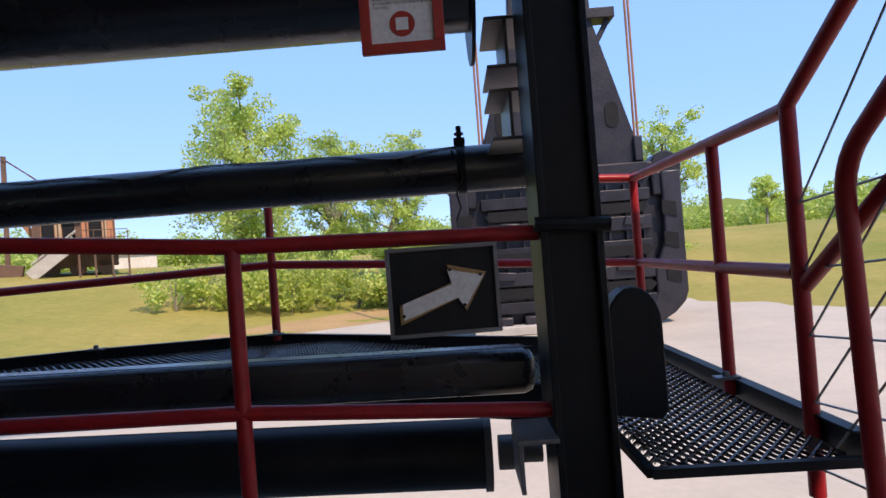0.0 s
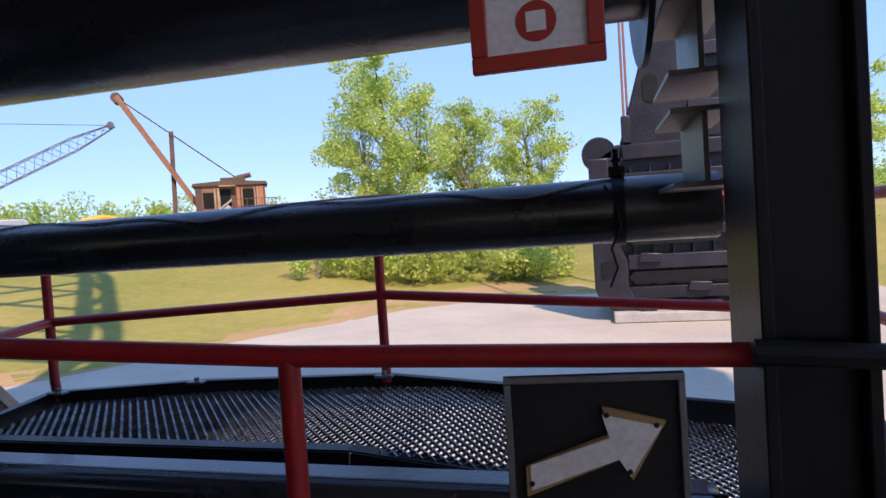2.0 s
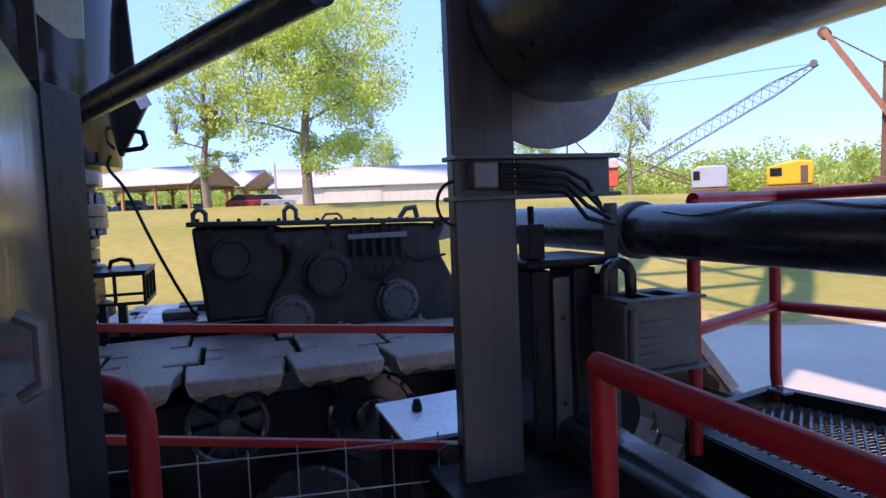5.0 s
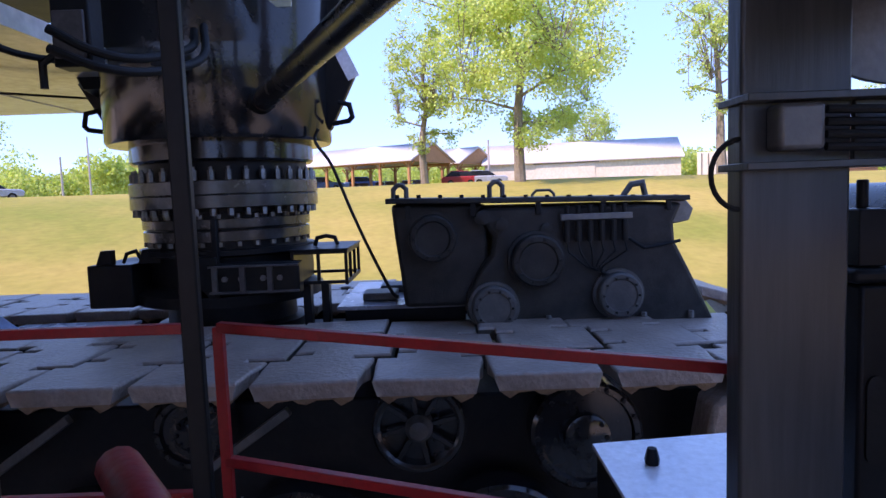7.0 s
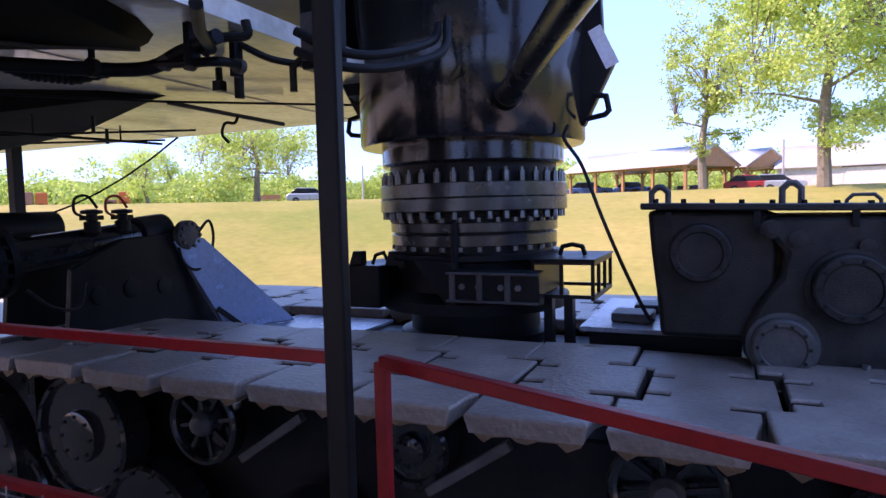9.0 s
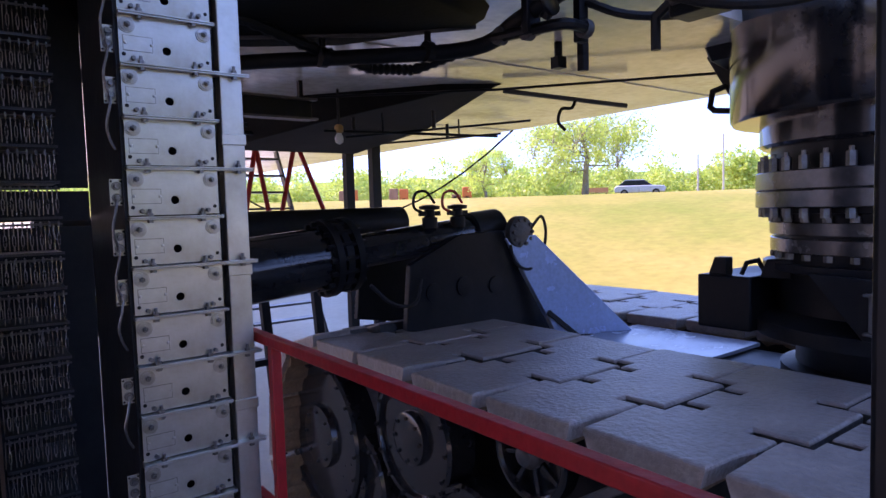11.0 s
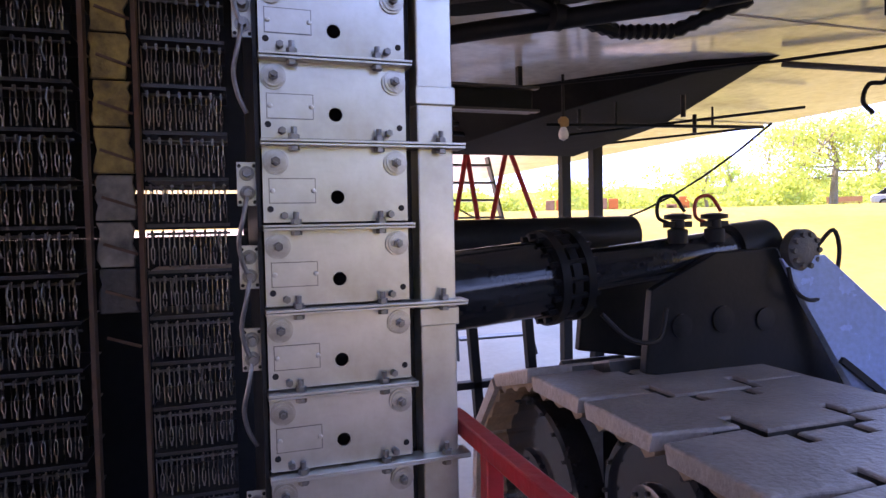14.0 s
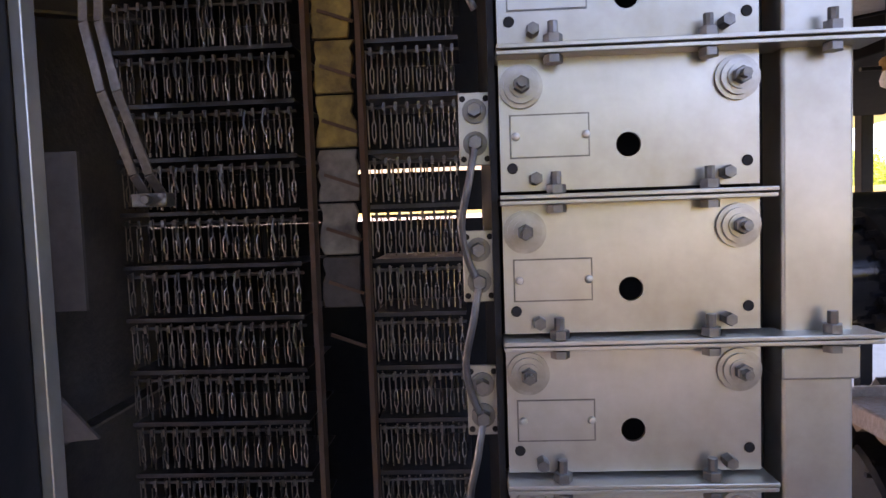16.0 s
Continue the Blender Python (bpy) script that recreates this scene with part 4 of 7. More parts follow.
def make_gear_case():
    g = thing("gear_case", (-6.2, 2.0, 2.62), "oily black cast drive gear case with bolted covers", "gearbox")
    X = -5.70
    bm = B()
    prism(bm, [(1.60, 3.40), (2.98, 3.385), (2.92, 3.25), (2.93, 3.12), (3.05, 2.88), (3.20, 2.56), (1.56, 2.56), (1.50, 2.66), (1.50, 2.80), (1.58, 2.96), (1.67, 3.08), (1.69, 3.2), (1.60, 3.32)], "x", X - 0.9, X)
    part("housing", bm, GEAR, g, "oily mottled black casting", bevel=0.03)
    bm = B()
    prism(bm, [(1.00, 3.44), (1.66, 3.42), (1.66, 2.72), (1.07, 2.72), (1.05, 2.95), (1.02, 3.2)], "x", X - 0.85, X - 0.06)
    part("side_housing", bm, GEAR, g, bevel=0.03)
    bm = B()
    prism(bm, [(0.97, 3.445), (1.70, 3.425), (3.02, 3.40), (3.02, 3.435), (1.70, 3.462), (0.97, 3.482)], "x", X - 0.93, X + 0.03)
    part("lid", bm, GEAR, g, bevel=0.008)
    bm = B()
    for k in range(14):
        y = 1.05 + k * 0.145
        hexbolt(bm, (X - 0.02, y, 3.482 - 0.034 * (y - 0.97)), "z", 0.016, 0.025)
    part("lid_bolts", bm, BLACK, g)["kind"] = "stuff"
    for k in range(5):
        y = 1.10 + k * 0.44
        bm = B()
        box(bm, X + 0.0, X + 0.02, y, y + 0.035, 3.34, 3.43)
        part("lid_clamp", bm, BLACK, g, bevel=0.004)
    for y, z, r in ((1.98, 3.03, 0.175), (2.53, 2.78, 0.15), (1.68, 2.72, 0.15), (1.28, 3.2, 0.16)):
        x = X if y > 1.6 else X - 0.06
        bm = B()
        lathe(bm, [(r + 0.025, 0.0), (r + 0.025, 0.03), (r + 0.005, 0.032), (r, 0.085), (r - 0.012, 0.095), (r * 0.75, 0.095), (r * 0.7, 0.085), (0.001, 0.085)], (x, y, z), "x", 32)
        cover = part("round_cover", bm, GEAR if r != 0.15 else BLACK_DUSTY, g)
        bm = B()
        for k in range(10):
            a = 2 * math.pi * k / 10
            hexbolt(bm, (x + 0.094, y + (r - 0.03) * math.cos(a), z + (r - 0.03) * math.sin(a)), "x", 0.010, 0.012)
        part("cover_bolts", bm, BLACK, cover)["kind"] = "stuff"
    for y, z, r in ((1.75, 3.28, 0.045), (2.05, 3.24, 0.04), (1.62, 3.33, 0.05)):
        bm = B()
        lathe(bm, [(r, 0.0), (r, 0.025), (r * 0.6, 0.03), (0.001, 0.03)], (X, y, z), "x", 16)
        part("boss", bm, GEAR, g)
    bm = B()
    box(bm, X + 0.03, X + 0.06, 2.14, 2.62, 3.295, 3.335)
    rack = part("oiler_rack", bm, STEEL_GREY, g, "grey oiler bar", bevel=0.004)
    for k in range(6):
        y = 2.18 + 0.078 * k
        bm = B()
        tube(bm, [(X + 0.045, y, 3.15), (X + 0.045, y, 3.29)], 0.022, 10)
        tube(bm, [(X + 0.045, y, 3.336), (X + 0.045, y, 3.385)], 0.014, 8)
        tube(bm, [(X + 0.045, y, 3.385), (X + 0.045, y, 3.395)], 0.022, 8)
        part("oiler", bm, RUBBER_AND_SHADE, rack)
        bm = B()
        tube(bm, [(X + 0.04, y, 3.15), (X + 0.06, y + 0.01, 3.08), (X + 0.05, y + (0.25 - 0.11 * k) * 0.5, 2.98), (X + 0.03, y + (0.33 - 0.1 * k), 2.90)], 0.006, 6)
        part("oil_line", bm, BLACK, rack)
    bm = B()
    tube(bm, [(X + 0.03, 2.6, 3.16), (X + 0.05, 2.70, 3.09), (X + 0.04, 2.84, 3.11), (X + 0.02, 2.95, 3.13)], 0.011, 8)
    part("oil_line", bm, BLACK, g)
    bm = B()
    prism(bm, [(2.90, 3.40), (3.02, 3.40), (3.07, 3.34), (3.04, 3.26), (2.93, 3.24)], "x", X - 0.10, X - 0.05)
    part("lifting_lug", bm, STEEL_GREY, g, bevel=0.008)
    for y in (1.06, 1.73):
        bm = B()
        tube(bm, corner_pts(X - 0.15, y - 0.045, y + 0.045, 3.46, 3.57), 0.017, 8)
        part("lifting_eye", bm, BLACK_DUSTY, g)
    bm = B()
    tube(bm, [(X - 0.3, 2.66, 3.44), (X - 0.3, 2.72, 3.52), (X - 0.3, 2.80, 3.53), (X - 0.3, 2.82, 3.44)], 0.022, 8)
    part("lifting_eye", bm, BLACK_DUSTY, g)
    bm = B()
    tube(bm, corner_pts(X - 0.4, 2.02, 2.18, 3.44, 3.50), 0.010, 8)
    part("handle", bm, BLACK_DUSTY, g)
    for y in (1.72, 2.05, 2.7, 3.02):
        bm = B()
        hexbolt(bm, (X + 0.03, y, 2.60), "z", 0.02, 0.05)
        part("foot_bolt", bm, STEEL_GREY, g)


def corner_pts(x, y0, y1, z0, z1):
    r = min(0.03, (y1 - y0) / 3)
    return [(x, y0, z0), (x, y0, z1 - r), (x, y0 + r, z1), (x, y1 - r, z1), (x, y1, z1 - r), (x, y1, z0)]


GEAR = surface("oily_mottled_casting", (0.010, 0.0095, 0.009), (0.045, 0.04, 0.035), 0.42, 0.1, 5, 150, 0.35, mix=0.2, spec=0.35, speck=0.8)
make_gear_case()


# ---- levelling jack ----
def make_jack():
    cx, cy = -6.75, -0.44
    j = thing("levelling_jack", (cx, cy, 2.4), "massive glossy black levelling jack with bolted flanges", "hydraulic jack")
    bm = B()
    lathe(bm, [(1.0, 6.0), (0.93, 5.2), (0.90, 4.62), (0.90, 4.60), (0.885, 4.50), (0.885, 3.98), (0.87, 3.955), (0.72, 3.95), (0.72, 3.82), (0.70, 3.80), (0.55, 3.795)][::-1], (cx, cy, 0), "z", 64)
    part("cylinder_head", bm, BLACK_GLOSS, j)
    bm = B()
    lathe(bm, [(0.63, 3.10), (0.63, 3.42), (0.66, 3.425), (0.66, 3.86), (0.6, 3.862)], (cx, cy, 0), "z", 48)
    part("barrel", bm, BLACK, j)
    for z0, z1, r in ((3.555, 3.66, 0.742), (3.455, 3.552, 0.742), (3.30, 3.375, 0.665), (3.20, 3.285, 0.66)):
        bm = B()
        lathe(bm, [(0.6, z0), (r - 0.006, z0), (r, z0 + 0.006), (r, z1 - 0.006), (r - 0.006, z1), (0.6, z1)], (cx, cy, 0), "z", 64)
        part("flange", bm, FLANGE, j, "worn steel flange ring")
    for z, r, n, h in ((3.66, 0.705, 36, 0.075), (3.40, 0.70, 36, 0.055), (3.375, 0.645, 30, 0.035), (3.165, 0.635, 30, 0.035)):
        for k in range(n):
            a = 2 * math.pi * k / n
            x = cx + r * math.cos(a)
            if x < cx - 0.25:
                continue
            bm = B()
            hexbolt(bm, (x, cy + r * math.sin(a), z), "z", 0.026, h)
            if h > 0.07:
                tube(bm, [(x, cy + r * math.sin(a), z + h), (x, cy + r * math.sin(a), z + h + 0.025)], 0.013, 8)
            part("flange_bolt", bm, BOLT, j)
    bm = B()
    lathe(bm, [(0.60, 2.45), (0.60, 2.52), (0.52, 2.54), (0.50, 3.12)], (cx, cy, 0), "z", 48)
    part("ram", bm, BLACK, j)
    # stiffened wings below the machine frame
    for s, reach in ((1, 1.12), (-1, 1.15)):
        bm = B()
        prism(bm, [(cy + s * 0.86, 4.06), (cy + s * 0.90, 4.06), (cy + s * reach, 4.5), (cy + s * (reach - 0.08), 4.72), (cy + s * (reach - 0.12), 5.6), (cy + s * 0.86, 5.6)], "x", cx - 0.05, cx + 0.05)
        part("wing", bm, BLACK, j, bevel=0.01)
        bm = B()
        tube(bm, [(cx + 0.1, cy + s * 0.93, 4.10), (cx + 0.1, cy + s * 1.06, 4.12), (cx + 0.1, cy + s * 1.09, 4.15), (cx + 0.1, cy + s * 1.07, 4.25), (cx + 0.1, cy + s * 0.98, 4.27)], 0.02, 8)
        part("lifting_eye", bm, BLACK, j)
    bm = B()
    bar(bm, (cx + 0.05, cy + 0.98, 4.75), (cx + 0.05, cy + 1.11, 4.47), 0.10, 0.012, (1, 0, 0))
    part("edge_strip", bm, PLATE_WHITE, j, "pale edge strip")
    # pale web plate above the cylinder
    bm = B()
    prism(bm, [(cy - 0.5, 5.9), (cy + 0.86, 5.9), (cy + 0.82, 4.80), (cy + 0.72, 4.80)], "x", cx + 0.90, cx + 0.92)
    part("web_plate", bm, PALE_GREEN, j, "pale greenish painted web plate")
    # collar with boxes on the track frame
    bm = B()
    lathe(bm, [(0.75, 2.72), (0.75, 2.80), (0.62, 2.86), (0.62, 3.08), (0.70, 3.10), (0.70, 3.14), (0.4, 3.14)], (cx, cy, 0), "z", 32)
    part("collar", bm, BLACK, j)
    for y0, y1, x0, x1, z0, z1 in ((-1.36, -1.02, -6.9, -6.2, 2.72, 3.05), (-0.35, 0.30, -6.12, -5.98, 2.82, 3.05)):
        bm = B()
        box(bm, x0, x1, y0, y1, z0, z1)
        part("bracket_box", bm, BLACK, j, bevel=0.012)
    bm = B()
    box(bm, -6.85, -6.12, 0.208, 0.232, 2.85, 3.11)
    for z in (2.85, 3.08):
        box(bm, -6.85, -6.12, 0.608, 0.632, z, z + 0.03)
    for x in (-6.85, -6.6, -6.36, -6.145):
        box(bm, x, x + 0.025, 0.608, 0.632, 2.881, 3.079)
    for z in (2.86, 3.085):
        box(bm, -6.85, -6.825, 0.2325, 0.6075, z, z + 0.025)
        box(bm, -6.145, -6.12, 0.2325, 0.6075, z, z + 0.025)
    box(bm, -6.145, -6.12, 0.40, 0.425, 2.886, 3.084)
    box(bm, -6.87, -6.10, 0.20, 0.64, 3.111, 3.125)
    part("bracket_frame", bm, BLACK, j, bevel=0.003)
    bm = B()
    tube(bm, [(-6.4, 0.34, 3.13), (-6.4, 0.36, 3.19), (-6.4, 0.43, 3.205), (-6.4, 0.50, 3.19), (-6.4, 0.52, 3.13)], 0.016, 8)
    part("handle", bm, BLACK, j)
    bm = B()
    prism(bm, [(-0.62, 3.12), (-0.30, 3.10), (-0.28, 2.80), (-0.36, 2.80)], "x", -6.02, -5.98)
    box(bm, -6.05, -6.0, -0.33, -0.29, 2.82, 3.38)
    part("gusset", bm, BLACK, j, bevel=0.004)
    for k in range(3):
        bm = B()
        box(bm, -5.978, -5.955, -0.33 + 0.2 * k, -0.29 + 0.2 * k, 2.83, 3.04)
        part("stiffener", bm, BLACK_DUSTY, j, bevel=0.004)
    for z in (2.835, 3.025):
        bm = B()
        box(bm, -5.979, -5.94, -0.35, 0.30, z, z + 0.014)
        part("flange_strip", bm, BLACK_DUSTY, j, bevel=0.003)
    for y in (-0.24, -0.12, 0.04, 0.16):
        bm = B()
        hexbolt(bm, (-5.979, y, 2.94), "x", 0.022, 0.02)
        part("cap_screw", bm, STEEL_GREY, j)
    for y0, y1 in ((-1.30, -1.18), (-0.98, -0.80)):
        bm = B()
        prism(bm, [(y0, 3.05), (y1, 3.05), (y1, 3.16), (y0 + 0.04, 3.16)], "x", -6.30, -6.22)
        part("clevis_lug", bm, BLACK, j, bevel=0.008)
    bm = B()
    tube(bm, [(-6.25, -1.10, 3.06), (-6.25, -1.07, 3.13), (-6.25, -1.0, 3.15), (-6.25, -0.95, 3.06)], 0.014, 8)
    part("shackle", bm, BLACK, j)
    bm = B()
    for y in (0.30, 0.44):
        box(bm, -6.3, -6.2, y - 0.03, y + 0.03, 2.42, 2.86)
    part("support_leg", bm, BLACK, j, bevel=0.006)


FLANGE = surface("worn_flange_steel", (0.05, 0.05, 0.05), (0.12, 0.115, 0.11), 0.24, 0.5, 6, 40, 0.05)
PALE_GREEN = surface("pale_green_paint", (0.42, 0.46, 0.36), (0.36, 0.40, 0.32), 0.35, 0.0, 3, 30, 0.04)
make_jack()
pipe_thing("jack_cable", [(-6.35, 0.42, 4.03), (-6.33, 0.40, 3.93), (-6.3, 0.52, 3.75), (-6.25, 0.66, 3.4), (-6.2, 0.80, 3.08), (-6.15, 0.95, 2.78), (-6.13, 1.0, 2.74)], 0.013, RUBBER_AND_SHADE, "black hose hanging from the jack to the truck", 8)


def make_brace():
    t = thing("diagonal_brace", (-4.4, 0.9, 4.2), "black tubular brace slanting up to the machine frame", "brace")
    a, b = Vector((-5.9, 0.14, 4.20)), Vector((-2.95, 1.58, 4.28))
    bm = B()
    tube(bm, [a, b], 0.075, 24)
    part("tube", bm, BLACK_SATIN, t)
    d = (b - a).normalized()
    bm = B()
    tube(bm, [a - d * 0.12, a + d * 0.02], 0.088, 24)
    part("end_sleeve", bm, BLACK, t)
    bm = B()
    bar(bm, a - d * 0.30, a - d * 0.08, 0.16, 0.03)
    part("end_lug", bm, BLACK, t, bevel=0.006)


make_brace()


# ---- slewing arm: bracket, cylinder and hoses ----
def make_ramp_bracket():
    r = thing("cylinder_bracket", (-6.3, -3.0, 2.4), "black bracket with a sky-tinted sloping face plate", "machine part")
    bm = B()
    prism(bm, [(-5.05, 2.62), (-5.10, 3.10), (-5.55, 3.30), (-6.02, 3.32), (-6.10, 3.18), (-6.58, 2.40), (-6.40, 2.38)], "y", -3.02, -2.96)
    part("side_plate", bm, BLACK, r, bevel=0.008)
    bm = B()
    prism(bm, [(-5.05, 2.62), (-5.10, 3.10), (-5.55, 3.30), (-6.02, 3.32), (-6.10, 3.18), (-6.58, 2.40), (-6.40, 2.38)], "y", -3.75, -3.69)
    part("side_plate", bm, BLACK, r, bevel=0.008)
    for x, z, d in ((-5.30, 2.88, 0.07), (-5.60, 2.90, 0.08), (-5.92, 2.88, 0.07)):
        bm = B()
        lathe(bm, [(d, 0), (d, 0.012), (d - 0.02, 0.014), (0.001, 0.014)], (x, -2.96, z), "y", 24)
        part("boss", bm, BLACK, r)
    bm = B()
    front = [Vector(v) for v in ((-6.02, -2.93, 3.25), (-6.27, -2.84, 3.27), (-7.06, -2.46, 2.40), (-6.47, -2.80, 2.41))]
    a = [bm.verts.new(v) for v in front]
    b = [bm.verts.new(v + Vector((-0.03, -0.08, 0))) for v in front]
    bm.faces.new(a)
    bm.faces.new(b[::-1])
    for k in range(4):
        bm.faces.new((a[(k + 1) % 4], a[k], b[k], b[(k + 1) % 4]))
    bmesh.ops.recalc_face_normals(bm, faces=bm.faces)
    part("sloping_plate", bm, PLATE_SLOPE, r, "pale sloping plate with sky blue in its colour", bevel=0.004)
    bm = B()
    bar(bm, (-6.36, -2.80, 2.62), (-6.60, -2.70, 2.40), 0.04, 0.03, (0, 1, 0))
    part("stop_bar", bm, BLACK, r)


def make_slew_cylinder():
    s = thing("hydraulic_cylinder", (-4.7, -3.1, 3.2), "long black hydraulic cylinder with a bolted flange", "hydraulic cylinder")
    a, b, c = Vector((-3.0, -3.12, 3.06)), Vector((-4.62, -3.12, 3.20)), Vector((-6.05, -3.15, 3.33))
    bm = B()
    tube(bm, [a, b], 0.215, 32)
    part("barrel", bm, BLACK_GLOSS, s)
    d = (c - b).normalized()
    bm = B()
    tube(bm, [b, c], 0.125, 28)
    part("rod", bm, BLACK_GLOSS, s)
    for k, rr in ((-0.16, 0.27), (-0.08, 0.25), (0.0, 0.265)):
        bm = B()
        tube(bm, [b + d * k, b + d * (k + 0.05)], rr, 36)
        part("flange", bm, BLACK, s)
    bm = B()
    side = d.cross(Vector((0, 0, 1))).normalized()
    up = side.cross(d)
    for k in range(16):
        t = 2 * math.pi * k / 16
        o = (side * math.cos(t) + up * math.sin(t)) * 0.24
        tube(bm, [b + o - d * 0.2, b + o + d * 0.08], 0.017, 6)
    part("flange_bolts", bm, BLACK, s)["kind"] = "stuff"
    bm = B()
    tube(bm, [c - d * 0.25, c + d * 0.05], 0.16, 28)
    part("clevis", bm, BLACK, s)
    bm = B()
    lathe(bm, [(0.10, -0.02), (0.13, 0.0), (0.13, 0.06), (0.07, 0.08), (0.001, 0.085)], (-6.15, -2.94, 3.30), "y", 24)
    for k in range(10):
        t = 2 * math.pi * k / 10
        hexbolt(bm, (-6.15 + 0.10 * math.cos(t), -2.88, 3.30 + 0.10 * math.sin(t)), "y", 0.018, 0.03)
    part("end_pin", bm, BLACK_DUSTY, s)
    for x, m in ((-5.35, BLACK), (-5.62, REDORANGE)):
        bm = B()
        lathe(bm, [(0.06, 3.36), (0.06, 3.44), (0.04, 3.45), (0.04, 3.50), (0.08, 3.505), (0.08, 3.53), (0.03, 3.54)], (x, -3.05, 0), "z", 14)
        box(bm, x - 0.09, x + 0.09, -3.07, -3.03, 3.455, 3.49)
        part("valve", bm, BLACK, s)
        bm = B()
        tube(bm, smooth([(x + 0.06, -3.05, 3.48), (x + 0.14, -3.05, 3.52), (x + 0.13, -3.05, 3.62), (x + 0.03, -3.05, 3.64), (x - 0.05, -3.05, 3.55)]), 0.011, 8)
        part("valve_hose", bm, m, s)
    for q in ([(-6.25, -2.88, 3.32), (-6.36, -2.86, 3.42), (-6.40, -2.85, 3.28), (-6.34, -2.85, 3.08), (-6.2, -2.86, 2.99), (-6.06, -2.87, 3.06), (-6.02, -2.88, 3.2)], [(-4.7, -2.86, 3.0), (-4.85, -2.82, 2.86), (-5.05, -2.84, 2.84), (-5.15, -2.9, 3.0)]):
        bm = B()
        tube(bm, smooth(q), 0.013, 8)
        part("hose", bm, RUBBER_AND_SHADE, s)


make_ramp_bracket()
make_slew_cylinder()
pipe_thing("frame_beam_tube", [(-2.9, -4.3, 3.36), (-5.9, -4.3, 3.38)], 0.16, BLACK, "black tube beside the hydraulic cylinder", 24)


# ---- small machine parts on the ledge beside the column ----
def make_ledge():
    g = thing("guard_plate_box", (-3.25, 2.05, 1.6), "black steel box with a pale top plate beside the column", "machine part")
    bm = B()
    prism(bm, [(-3.56, 1.85), (-3.06, 1.85), (-3.06, 2.40), (-3.62, 2.40)], "z", 1.6, 2.595)
    part("body", bm, BLACK, g, bevel=0.006)
    bm = B()
    prism(bm, [(-3.58, 1.84), (-3.07, 1.84), (-3.07, 2.40), (-3.64, 2.40)], "z", 2.596, 2.612)
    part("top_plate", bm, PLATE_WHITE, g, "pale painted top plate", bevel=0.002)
    bm = B()
    lathe(bm, [(0.022, 2.612), (0.024, 2.63), (0.015, 2.665), (0.001, 2.67)], (-3.40, 1.99, 0), "z", 10)
    part("knob", bm, BLACK, g)
    bm = B()
    box(bm, -3.3, -2.5, 2.3, 2.52, 2.0, 2.38)
    box(bm, -3.2, -2.55, 2.53, 2.95, 2.28, 2.36)
    part("ledge", bm, BLACK, g, bevel=0.006)


make_ledge()

